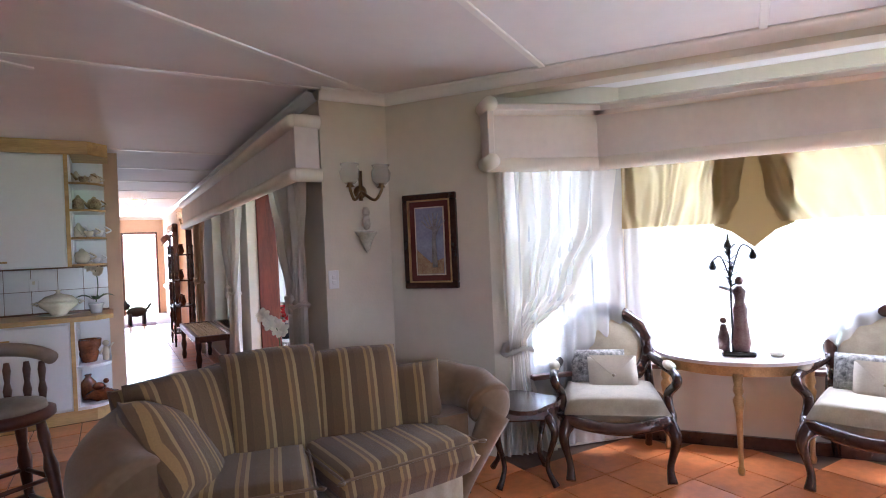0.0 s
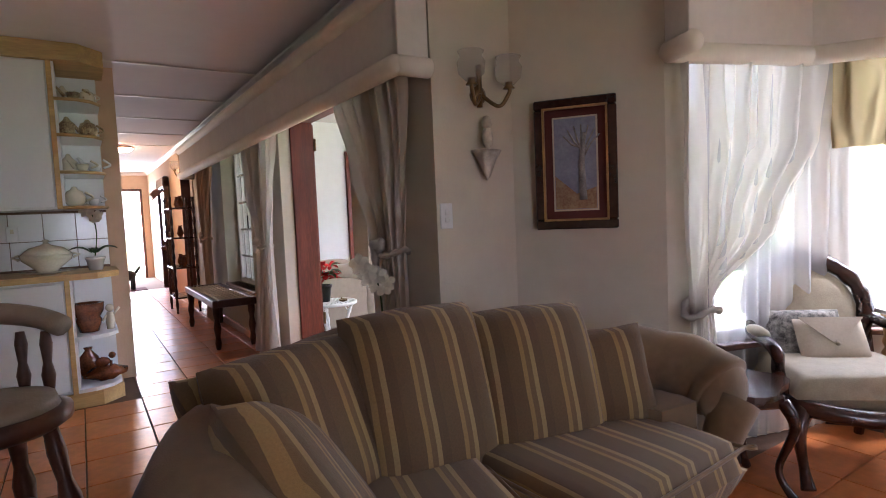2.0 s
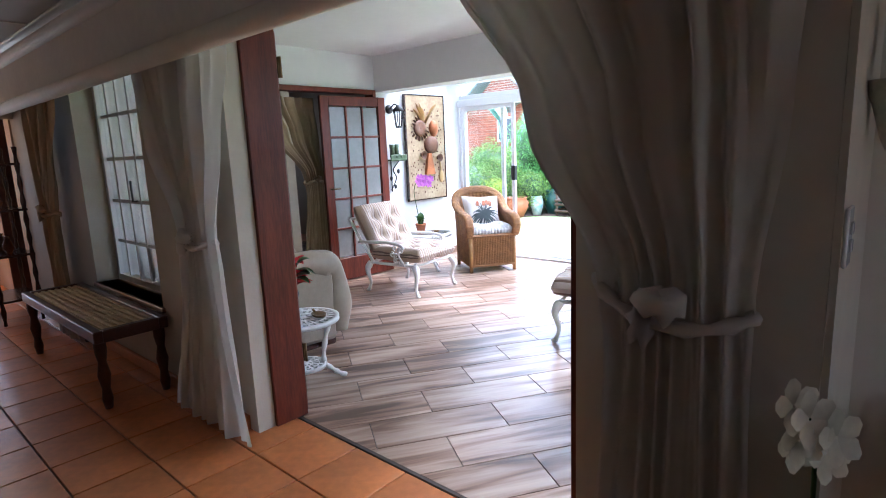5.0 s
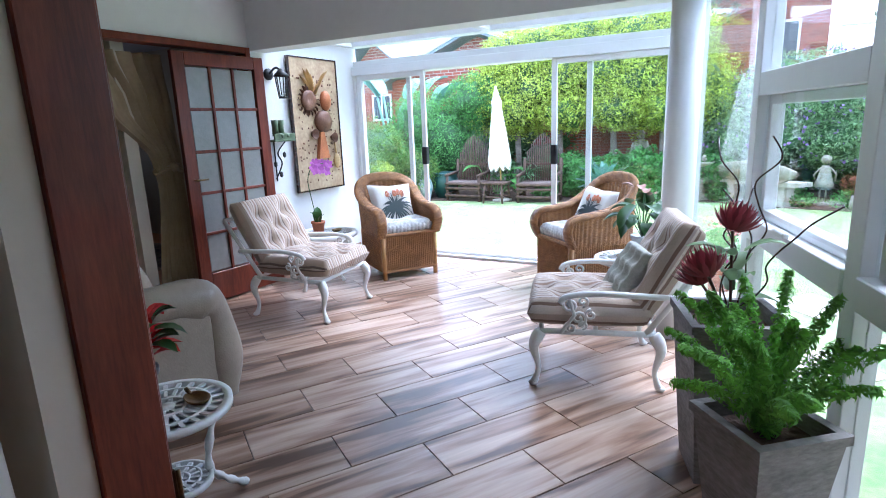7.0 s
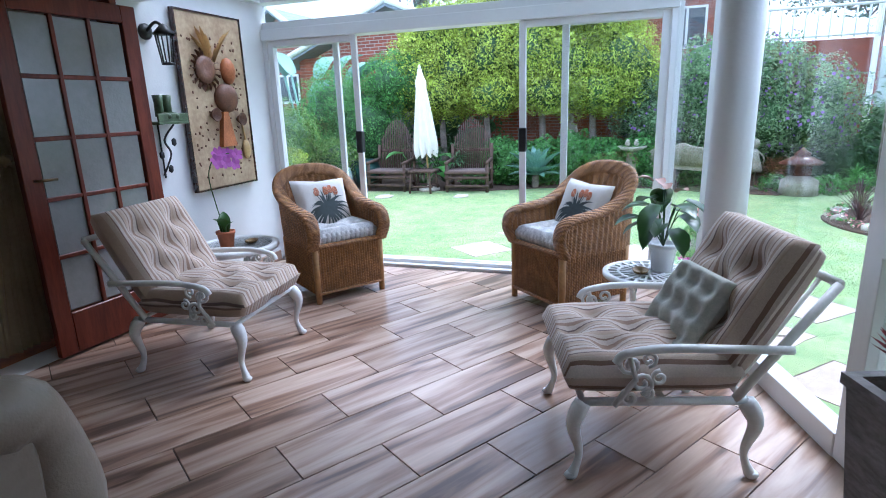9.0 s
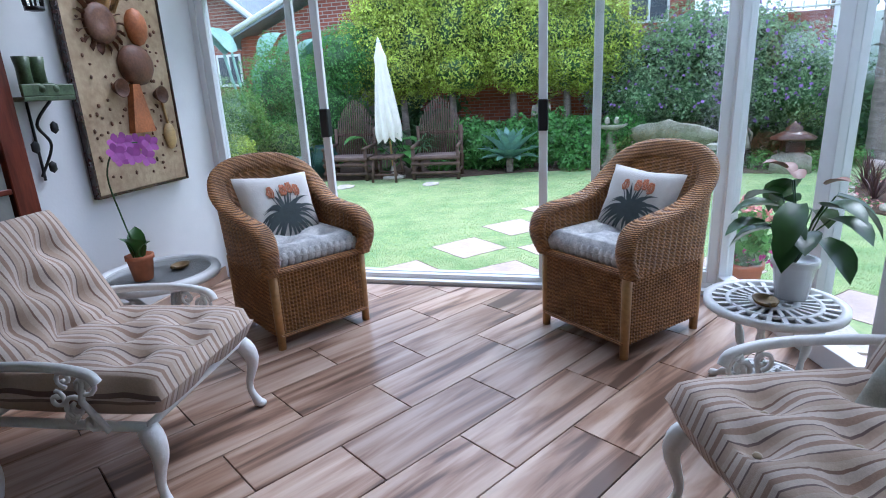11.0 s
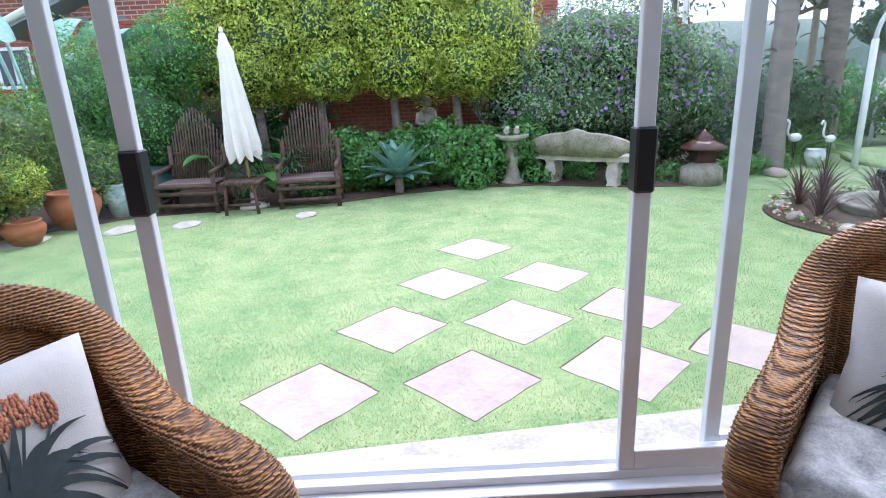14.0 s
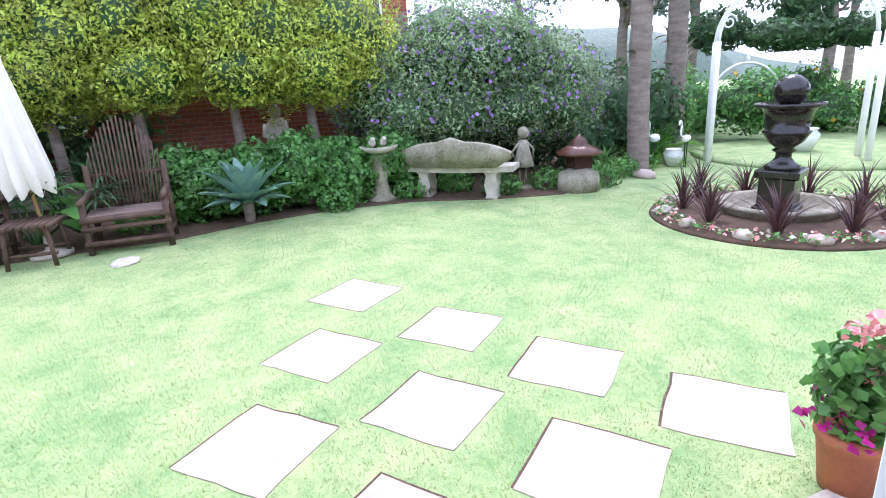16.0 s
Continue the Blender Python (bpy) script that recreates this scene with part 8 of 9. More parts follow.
# gilt console and figurine lamp
cn = thing("console_table", "half-round gilt console table with a pale top", "console table", pose(3.5, 2.46, 0, 0, 0, 125) @ Matrix.Diagonal((0.92, 1.18, 0.85, 1)))
half = [(0.5 * math.cos(a), 0.02 + 0.34 * math.sin(a)) for a in [math.pi * i / 20 for i in range(21)]]
part("tabletop", Shape().prism(half, 0.735, 0.76), material("pale_marble", (0.7, 0.64, 0.58), 0.3, vary=0.12, scale=6), cn)
part("apron", Shape().prism([(0.46 * math.cos(a), 0.02 + 0.31 * math.sin(a)) for a in [math.pi * i / 20 for i in range(21)]], 0.66, 0.735), GOLD, cn, "carved gilt apron")
for x, y in ((-0.43, 0.05), (0.43, 0.05), (0.0, 0.31)):
    part("leg", Shape().lathe([(0.016, 0), (0.022, 0.03), (0.014, 0.06), (0.02, 0.4), (0.034, 0.5), (0.02, 0.53), (0.032, 0.56), (0.024, 0.6), (0.035, 0.68)], x, y, 0, 12), GOLD, cn, "turned gilt leg")
lp = thing("figurine_lamp", "figurine table lamp with leafy metal branches", "lamp", pose(3.35, 2.33, 0.646, 0, 0, 125) @ Matrix.Scale(0.76, 4))
part("base", Shape().box(-0.12, -0.08, 0, 0.12, 0.08, 0.04, 0.01), BRONZE, lp)
FIGURE = material("painted_porcelain_figure", (0.3, 0.2, 0.16), 0.35, second=(0.05, 0.07, 0.08), scale=14, bump=0)
part("figurine", Shape().lathe([(0.06, 0.04), (0.075, 0.1), (0.05, 0.3), (0.055, 0.36), (0.035, 0.42), (0.05, 0.5), (0.02, 0.54)], -0.02, 0, 0, 12).ball(-0.02, 0, 0.58, 0.035, n=10).tube([(0.02, 0, 0.5), (0.12, 0, 0.54)], 0.014, 6).lathe([(0.04, 0.04), (0.045, 0.14), (0.02, 0.24)], 0.1, 0, 0, 10).ball(0.1, 0, 0.27, 0.028, n=8), material("painted_figurine", (0.2, 0.13, 0.1), 0.4, second=(0.12, 0.04, 0.04), scale=14), lp)
br2 = Shape().tube([(0.04, 0.03, 0.04), (0.04, 0.03, 0.9)], 0.008, 6)
for k, (x, z) in enumerate(((-0.12, 0.82), (0.16, 0.74), (0.05, 0.9))):
    br2.tube(smooth_path([(0.04, 0.03, 0.6), (0.04 + (x - 0.04) * 0.5, 0.03, z + 0.03), (x, 0.03, z)], 5), 0.006, 6).lathe([(0.01, 0), (0.03, -0.05), (0.02, -0.07)], x, 0.03, z, 8)
for k in range(14):
    blade(br2, (0.04, 0.03, 0.5 + 0.026 * k), (0.04 + 0.09 * math.cos(k * 2.4), 0.03 + 0.09 * math.sin(k * 2.4), 0.54 + 0.028 * k), 0.035, 0.1, 3)
part("branches", br2, IRON_BLACK, lp)
solid("trinket_dish", Shape().lathe([(0.03, 0), (0.06, 0.03), (0.055, 0.03), (0.02, 0.01)], n=14), CERAMIC, "small cream dish on the console table", "dish", m=pose(3.47, 2.17, 0.646))

# picture, sconce, bracket and switch
pa = bay(0.14, -0.012)
pc = thing("framed_painting", "tree landscape painting in a dark wooden frame", "painting", pose(*pa, 1.09, 0, 0, math.degrees(math.atan2(BAY_D.y, BAY_D.x))) @ Matrix.Translation((0.0, 0, 0)))
PW, PH = 0.39, 0.63
part("frame", Shape().box(0, -0.035, 0, PW, 0.0, 0.045, 0.006).box(0, -0.035, PH - 0.045, PW, 0, PH, 0.006).box(0, -0.035, 0.045, 0.045, 0, PH - 0.045, 0.006).box(PW - 0.045, -0.035, 0.045, PW, 0, PH - 0.045, 0.006), DARK_WOOD, pc)
part("gilt_edge", Shape().box(0.04, -0.038, 0.04, PW - 0.04, -0.02, 0.05).box(0.04, -0.038, PH - 0.05, PW - 0.04, -0.02, PH - 0.04).box(0.04, -0.038, 0.05, 0.05, -0.02, PH - 0.05).box(PW - 0.05, -0.038, 0.05, PW - 0.04, -0.02, PH - 0.05), GOLD, pc)
part("mount", Shape().box(0.045, -0.02, 0.045, PW - 0.045, 0, PH - 0.045), material("maroon_mount", (0.1, 0.02, 0.015), 0.8, vary=0.1), pc)
part("slip", Shape().box(0.088, -0.024, 0.088, PW - 0.088, -0.02, PH - 0.088), material("cream_slip", (0.6, 0.52, 0.4), 0.6), pc)
part("canvas", Shape().box(0.096, -0.026, 0.096, PW - 0.096, -0.024, PH - 0.096), material("painted_sky", (0.3, 0.32, 0.42), 0.6, second=(0.2, 0.2, 0.3), scale=9, bump=0.3), pc)
part("painted_ground", Shape().prism([(0.098, 0.098), (PW - 0.098, 0.098), (PW - 0.098, 0.2), (0.2, 0.17), (0.098, 0.26)], 0.026, 0.028, Matrix.Rotation(radians(90), 4, "X")), material("painted_earth", (0.24, 0.11, 0.06), 0.7, second=(0.42, 0.3, 0.18), scale=14), pc)
tr2 = Shape().tube([(0.23, -0.027, 0.14), (0.225, -0.027, 0.32), (0.24, -0.027, 0.46)], [0.02, 0.016, 0.008], 6)
for k in range(7):
    a = radians(30 + 20 * k)
    tr2.tube([(0.226, -0.027, 0.33 + 0.01 * k), (0.226 + 0.05 * math.cos(a), -0.027, 0.38 + 0.05 * math.sin(a)), (0.226 + 0.1 * math.cos(a), -0.027, 0.4 + 0.1 * math.sin(a))], [0.007, 0.005, 0.003], 5)
part("painted_tree", tr2, material("painted_bark", (0.3, 0.27, 0.27), 0.7, vary=0.3, scale=20), pc)


def sconce(m, label, arms=2):
    s = thing("wall_sconce", label, "wall lamp", m)
    part("backplate", Shape().lathe([(0.045, 0), (0.045, 0.015), (0.02, 0.03)], m=pose(0, 0, 0, 90, 0, 0), n=14).tube([(0, -0.02, -0.06), (0, -0.02, 0.14)], 0.014, 8), BRASS, s)
    for k in range(arms):
        sx = (-1, 1)[k] if arms == 2 else 0
        part("arm", Shape().tube(smooth_path([(0, -0.03, 0), (sx * 0.07, -0.08, -0.06), (sx * 0.11, -0.11, 0.0), (sx * 0.11, -0.11, 0.03)], 6), 0.01, 8).lathe([(0.03, 0.02), (0.015, 0.04), (0.02, 0.05)], sx * 0.11, -0.11, 0, 10), BRASS, s)
        part("shade", Shape().lathe([(0.03, 0.04), (0.06, 0.07), (0.066, 0.12), (0.05, 0.15), (0.062, 0.17)], sx * 0.11, -0.11, 0, 18), FROST, s, "frosted glass shade")
    return s


sconce(pose(1.64, 3.884, 1.755), "two-armed antique brass wall lamp with glass shades")
sconce(pose(1.379, 11.15, 2.0, 0, 0, -90), "antique brass wall lamp in the hall", 1)
solid("wall_bracket", Shape().lathe([(0.0, 0.1), (0.02, 0.13), (0.05, 0.2), (0.075, 0.235), (0.085, 0.25), (0, 0.25)], n=14, squash=0.6).ball(0, -0.01, 0.31, 0.03, 0.025, 0.055, 10).ball(0, -0.01, 0.38, 0.028, 0.022, 0.035, 10), PALE_STONE, "small plaster bracket with a figurine on the wall", "wall bracket", m=pose(1.66, 3.85, 1.24))
sw = thing("light_switch", "white double light switch on the cream wall", "light switch", pose(1.43, 3.884, 1.12))
part("plate", Shape().box(-0.035, -0.008, 0, 0.035, 0, 0.12, 0.003), WHITE_CHINA, sw)
part("rocker", Shape().box(-0.012, -0.013, 0.03, 0.012, -0.008, 0.055, 0.002).box(-0.012, -0.013, 0.065, 0.012, -0.008, 0.09, 0.002), WHITE_CHINA, sw)

# table behind the sofa with a white orchid
ct = thing("low_table", "dark wooden table behind the sofa", "table", pose(0.97, 3.88, 0, 0, 0, 14))
part("tabletop", Shape().box(-0.26, -0.16, 0.49, 0.26, 0.16, 0.52, 0.006), DARK_WOOD, ct)
for x in (-0.22, 0.22):
    for y in (-0.12, 0.12):
        part("leg", Shape().box(x - 0.025, y - 0.025, 0, x + 0.025, y + 0.025, 0.49, 0.004), DARK_WOOD, ct)


def orchid_white(t):
    lf = Shape()
    for a, L in ((20, 0.16), (190, 0.17), (100, 0.1), (280, 0.12)):
        c, s = math.cos(radians(a)), math.sin(radians(a))
        blade(lf, (c * 0.02, s * 0.02, 0.12), (c * L, s * L, 0.14), 0.06, 0.2)
    part("leaves", lf, LEAF_DARK, t)
    part("stem", Shape().tube(smooth_path([(0, 0, 0.1), (0.02, 0, 0.25), (0.0, 0.0, 0.4), (-0.06, 0, 0.46)], 5), 0.004, 6), LEAF_DARK, t)
    for k in range(9):
        c = (-0.08 + 0.015 * k, 0.03 * math.sin(k * 2.3), 0.47 - 0.013 * k + 0.02 * math.sin(k * 1.7))
        orchid_bloom(t, c, (-0.5, -0.8, 0.2), 0.042, PETAL_WHITE, "white orchid bloom")


potted("potted_orchid", pose(1.04, 3.86, 0.52), "white orchid in a woven pot behind the sofa", PALE_CLOTH, 0.085, 0.13, orchid_white)

# dining room: rug, dresser, picture and spindle chair
rug = thing("patterned_rug", "dark patterned rug with a pale border on the floor", "rug", pose(4.3, 10.75, 0.002, 0, 0, 4))
part("rug_field", Shape().box(-0.85, -0.6, 0, 0.85, 0.6, 0.008, 0.003), material("rug_pattern", (0.22, 0.15, 0.12), 0.95, second=(0.02, 0.02, 0.03), scale=12, bump=0.3), rug)
part("rug_border", Shape().box(-0.95, -0.7, 0, 0.95, -0.6, 0.007).box(-0.95, 0.6, 0, 0.95, 0.7, 0.007).box(-0.95, -0.6, 0, -0.85, 0.6, 0.007).box(0.85, -0.6, 0, 0.95, 0.6, 0.007), material("rug_border_wool", (0.42, 0.36, 0.28), 0.95, second=(0.15, 0.05, 0.04), scale=20, bump=0.3), rug)
dr = thing("writing_desk", "dark carved wooden dresser against the back wall", "dresser", pose(4.97, 12.6, 0))
part("body", Shape().box(-0.7, -0.24, 0.12, 0.7, 0.26, 0.9, 0.012).box(-0.74, -0.27, 0.9, 0.74, 0.27, 0.94, 0.008), BROWN_WOOD, dr)
part("hutch", Shape().box(-0.66, 0.0, 0.94, 0.66, 0.26, 1.62, 0.012).box(-0.7, -0.03, 1.62, 0.7, 0.27, 1.7, 0.015), BROWN_WOOD, dr)
for x in (-0.46, 0.0, 0.46):
    dw = part("drawer", Shape().box(x - 0.2, -0.262, 0.6, x + 0.2, -0.24, 0.84, 0.006), BROWN_WOOD, dr)
    part("drawer_knob", Shape().ball(x, -0.275, 0.72, 0.016, n=8), BRASS, dw)
    part("panel", Shape().box(x - 0.19, -0.018, 1.02, x + 0.19, 0.0, 1.56, 0.006), DARK_WOOD, dr)
for x in (-0.64, 0.64):
    for y in (-0.2, 0.2):
        part("leg", Shape().lathe([(0.025, 0), (0.035, 0.05), (0.03, 0.12)], x, y, 0, 10), BROWN_WOOD, dr)
pw2 = thing("framed_landscape", "small pale landscape in a wooden frame", "painting", pose(4.36, 12.9, 1.45) @ Matrix.Scale(1.1, 4))
part("frame", Shape().box(0, -0.02, 0, 0.44, 0, 0.03).box(0, -0.02, 0.31, 0.44, 0, 0.34).box(0, -0.02, 0.03, 0.03, 0, 0.31).box(0.41, -0.02, 0.03, 0.44, 0, 0.31), BROWN_WOOD, pw2)
part("canvas", Shape().box(0.03, -0.012, 0.03, 0.41, 0, 0.31), material("pale_landscape", (0.5, 0.5, 0.48), 0.7, second=(0.2, 0.2, 0.16), scale=7), pw2)
ck = thing("spindle_chair", "dark spindle-backed wooden chair", "chair", pose(3.85, 11.0, 0, 0, 0, 30))
part("seat", Shape().box(-0.22, -0.22, 0.42, 0.22, 0.22, 0.46, 0.015), DARK_WOOD, ck)
for x in (-0.19, 0.19):
    for y in (-0.19, 0.19):
        part("leg", Shape().tube([(x, y, 0.42), (x * 1.2, y * 1.2, 0)], [0.022, 0.016], 8), DARK_WOOD, ck)
for k in range(7):
    x = -0.18 + 0.06 * k
    part("spindle", Shape().tube([(x, 0.19, 0.46), (x * 1.1, 0.3, 1.02)], 0.01, 6), DARK_WOOD, ck)
part("top_rail", Shape().box(-0.23, 0.28, 1.0, 0.23, 0.32, 1.12, 0.012), DARK_WOOD, ck)

# ---- kitchen corner ----
cab = thing("base_cabinet", "white kitchen base cabinet with oak trim", "cabinet", pose(0, 6.08, 0))
part("body", Shape().box(-3.6, 0.02, 0.1, -0.1, 0.58, 0.86), MELAMINE, cab)
for x0, x1 in ((-3.58, -2.74), (-2.72, -1.88), (-1.86, -1.02), (-1.0, -0.14)):
    d = part("door", Shape().box(x0, 0, 0.12, x1, 0.02, 0.84, 0.003), MELAMINE, cab)
    part("handle", Shape().box(x0 + 0.3, -0.025, 0.74, x0 + 0.46, -0.012, 0.755, 0.004), OAK, d)
part("edge_strip", Shape().box(-0.13, -0.005, 0.1, -0.1, 0.02, 0.86, 0.002), OAK, cab)
plinth = [(-3.6, 0.0), (0.04, 0.0), (0.17, 0.12), (0.17, 0.56), (-3.6, 0.56)]
part("plinth", Shape().prism(plinth, 0.0, 0.1), OAK, cab)
shelf_out = [(-0.1, 0.0), (0.0, 0.0), (0.1, 0.05), (0.16, 0.14), (0.16, 0.56), (-0.1, 0.56)]
for z in (0.1, 0.45):
    part("shelf", Shape().prism(shelf_out, z, z + 0.025), MELAMINE, cab)
part("back_panel", Shape().box(-0.1, 0.54, 0.1, 0.155, 0.56, 0.86).box(-0.1, 0.02, 0.1, -0.085, 0.54, 0.86), MELAMINE, cab)
part("worktop", Shape().prism([(-3.6, -0.03), (0.06, -0.03), (0.19, 0.1), (0.19, 0.58), (-3.6, 0.58)], 0.86, 0.9), OAK, cab, "oak-edged worktop")
up = thing("wall_cabinet", "white kitchen wall cabinet with an open end shelf", "cabinet", pose(0, 6.16, 0))
part("body", Shape().box(-3.6, 0.02, 1.33, -0.1, 0.5, 2.3), MELAMINE, up)
for x0, x1 in ((-3.58, -2.74), (-2.72, -1.88), (-1.86, -1.02), (-1.0, -0.14)):
    d = part("door", Shape().box(x0, 0, 1.34, x1, 0.02, 2.29, 0.003), MELAMINE, up)
    part("handle", Shape().box(x0 + 0.3, -0.025, 1.38, x0 + 0.46, -0.012, 1.395, 0.004), OAK, d)
part("edge_strip", Shape().box(-0.13, -0.005, 1.33, -0.1, 0.02, 2.3, 0.002), OAK, up)
up_out = [(-0.1, 0.0), (0.02, 0.0), (0.11, 0.06), (0.16, 0.16), (0.16, 0.5), (-0.1, 0.5)]
for z in (1.33, 1.565, 1.81, 2.045):
    part("shelf", Shape().prism(up_out, z, z + 0.018), MELAMINE, up)
    part("shelf_edge", Shape().tube([(x, y - 0.004, z + 0.009) for x, y in up_out[:4]], 0.011, 6), OAK, up, "oak shelf edge")
part("back_panel", Shape().box(-0.1, 0.48, 1.33, 0.155, 0.5, 2.3).box(-0.1, 0.02, 1.33, -0.085, 0.48, 2.3), MELAMINE, up)
part("fascia", Shape().prism([(-3.62, -0.03), (0.05, -0.03), (0.2, 0.12), (0.2, 0.5), (-3.62, 0.5)], 2.3, 2.415), OAK, up, "oak fascia up to the ceiling")
bs = structure("backsplash", Shape().box(-3.6, 6.66, 0.9, 0.16, 6.679, 1.33), GROUT, "grouted backing of the tiled splashback", "splashback")
tile = Shape().box(0.002, 0, 0.002, 0.198, 0.008, 0.198, 0.002).data("wall_tile", WALL_TILE)
for i in range(14):
    for j in range(2):
        ob = new("wall_tile", tile)
        ob.matrix_basis = pose(-0.04 - 0.2 * i, 6.652, 0.915 + 0.2 * j)
        ob.parent = bs
sk = thing("wall_socket", "white wall socket on the tiled splashback", "socket", pose(-0.42, 6.652, 1.12))
part("plate", Shape().box(-0.035, -0.008, 0, 0.035, 0, 0.11, 0.003), WHITE_CHINA, sk)
part("switch", Shape().box(-0.01, -0.012, 0.06, 0.01, -0.008, 0.09, 0.002), CERAMIC, sk)


def pot_thing(name, label, cat, prof, m, mat, extra=None, group=""):
    sh = Shape().lathe(prof, n=18)
    if extra:
        extra(sh)
    return solid(name, sh, mat, label, cat, group, m=m)


tureen = thing("soup_tureen", "cream ceramic soup tureen with lid on a plate", "tureen", pose(-0.22, 6.35, 0.9))
part("plate", Shape().lathe([(0.08, 0), (0.16, 0.015), (0.15, 0.018), (0.0, 0.008)], n=24), CERAMIC, tureen)
part("bowl", Shape().lathe([(0.06, 0.01), (0.07, 0.03), (0.14, 0.09), (0.155, 0.13), (0.14, 0.13), (0, 0.1)], n=24).tube([(0.15, 0, 0.1), (0.19, 0, 0.12), (0.15, 0, 0.13)], 0.01, 6).tube([(-0.15, 0, 0.1), (-0.19, 0, 0.12), (-0.15, 0, 0.13)], 0.01, 6), CERAMIC, tureen)
part("lid", Shape().lathe([(0.15, 0.13), (0.1, 0.175), (0.03, 0.195), (0.012, 0.21), (0.022, 0.225), (0.0, 0.235)], n=24), CERAMIC, tureen)
potted("potted_orchid", pose(0.06, 6.34, 0.9), "white orchid in a white pot on the worktop", WHITE_CHINA, 0.06, 0.09, orchid_white)


def handle_spout(sh):
    sh.tube(smooth_path([(0.05, 0, 0.03), (0.09, 0, 0.05), (0.05, 0, 0.08)], 4), 0.007, 6)
    sh.tube([(-0.045, 0, 0.03), (-0.085, 0, 0.085)], [0.013, 0.007], 6)


POT = [(0.03, 0), (0.05, 0.02), (0.055, 0.05), (0.04, 0.085), (0.02, 0.095), (0.012, 0.11), (0, 0.115)]
CUP = [(0.02, 0), (0.035, 0.03), (0.04, 0.055), (0.035, 0.055), (0, 0.02)]
TIN = [(0.035, 0), (0.045, 0.02), (0.04, 0.06), (0.05, 0.07), (0.02, 0.1), (0.01, 0.12), (0, 0.125)]
COTTAGE = material("brown_cream_glaze", (0.6, 0.5, 0.28), 0.3, second=(0.12, 0.05, 0.02), scale=18, bump=0)
for x, y, z, pr, mt, sc, lab in (
        (-0.03, 6.3, 1.35, POT, CERAMIC, 1.2, "cream glazed teapot on the open shelf"), (0.08, 6.34, 1.35, CUP, WHITE_CHINA, 0.9, "white china bowl on the open shelf"),
        (-0.05, 6.4, 1.585, TIN, CERAMIC, 1.1, "cream jug on the open shelf"), (0.03, 6.3, 1.585, CUP, CERAMIC, 1.0, "cream cup on the open shelf"), (0.1, 6.36, 1.585, CUP, WHITE_CHINA, 1.2, "white cup on the open shelf"),
        (-0.04, 6.32, 1.83, TIN, COTTAGE, 1.1, "cottage-shaped brown and cream jar"), (0.08, 6.34, 1.83, POT, COTTAGE, 1.1, "brown and cream novelty teapot"),
        (-0.05, 6.4, 2.065, TIN, CERAMIC, 1.0, "cream jar on the top shelf"), (0.01, 6.3, 2.065, CUP, COTTAGE, 1.1, "patterned cup on the top shelf"), (0.09, 6.34, 2.065, POT, CERAMIC, 0.9, "patterned cream teapot on the top shelf")):
    pot_thing("teapot" if pr is POT else ("cup" if pr is CUP else "jar"), lab, "crockery", pr, pose(x, y, z, 0, 0, 200 * x) @ Matrix.Scale(sc, 4), mt, handle_spout if pr is not TIN else None, "crockery on the open shelf")
pot_thing("ceramic_pot", "brown glazed pot on the low shelf", "pot", [(0.06, 0), (0.08, 0.08), (0.07, 0.1), (0.095, 0.14), (0.1, 0.2), (0.085, 0.2), (0, 0.12)], pose(-0.01, 6.3, 0.475), BROWN_GLAZE)
solid("clay_figure", Shape().lathe([(0.025, 0), (0.03, 0.06), (0.02, 0.12)], n=10).ball(0, 0, 0.15, 0.028, n=10).tube([(0.02, 0, 0.1), (0.06, 0, 0.15)], 0.009, 6).tube([(-0.02, 0, 0.1), (-0.05, 0, 0.06)], 0.009, 6), CERAMIC, "small cream clay figure on the low shelf", "ornament", m=pose(0.12, 6.3, 0.475))
pot_thing("ceramic_jug", "brown glazed jug on the low shelf", "jug", [(0.05, 0), (0.08, 0.08), (0.06, 0.15), (0.02, 0.2), (0.03, 0.22), (0, 0.22)], pose(-0.03, 6.4, 0.125), BROWN_GLAZE)
solid("log_ornament", Shape().ball(0, 0, 0.05, 0.12, 0.08, 0.05, 14, rough=0.4).ball(-0.02, -0.01, 0.13, 0.05, 0.035, 0.035, 10).ball(0.04, -0.01, 0.17, 0.024, n=8).tube([(-0.05, 0, 0.1), (-0.05, 0, 0.08)], 0.01, 5).tube([(0.03, 0, 0.13), (0.03, 0, 0.08)], 0.01, 5), BROWN_GLAZE, "brown glazed animals-on-a-log ornament", "ornament", m=pose(0.07, 6.26, 0.125))

# bar stool
bst = thing("bar_stool", "dark turned bar stool with a padded cream back", "bar stool", pose(-0.27, 3.72, 0, 0, 0, 30) @ Matrix.Scale(1.0, 4))
part("seat", Shape().lathe([(0.17, 0.62), (0.2, 0.64), (0.2, 0.67), (0.17, 0.68), (0, 0.68)], n=24), BROWN_WOOD, bst)
part("seat_pad", Shape().lathe([(0.17, 0.68), (0.16, 0.71), (0.1, 0.725), (0, 0.73)], n=24), LEATHER, bst)
TURN = [(0.018, 0), (0.022, 0.1), (0.03, 0.18), (0.02, 0.22), (0.032, 0.4), (0.02, 0.46), (0.026, 0.55), (0.02, 0.62)]
for k in range(4):
    a = math.pi / 4 + k * math.pi / 2
    q = Matrix.Rotation(a, 4, "Z") @ Matrix.Translation((0.24, 0, 0)) @ Matrix.Rotation(radians(-9), 4, "Y")
    part("leg", Shape().lathe(TURN, n=12, m=q), BROWN_WOOD, bst, "turned dark leg")
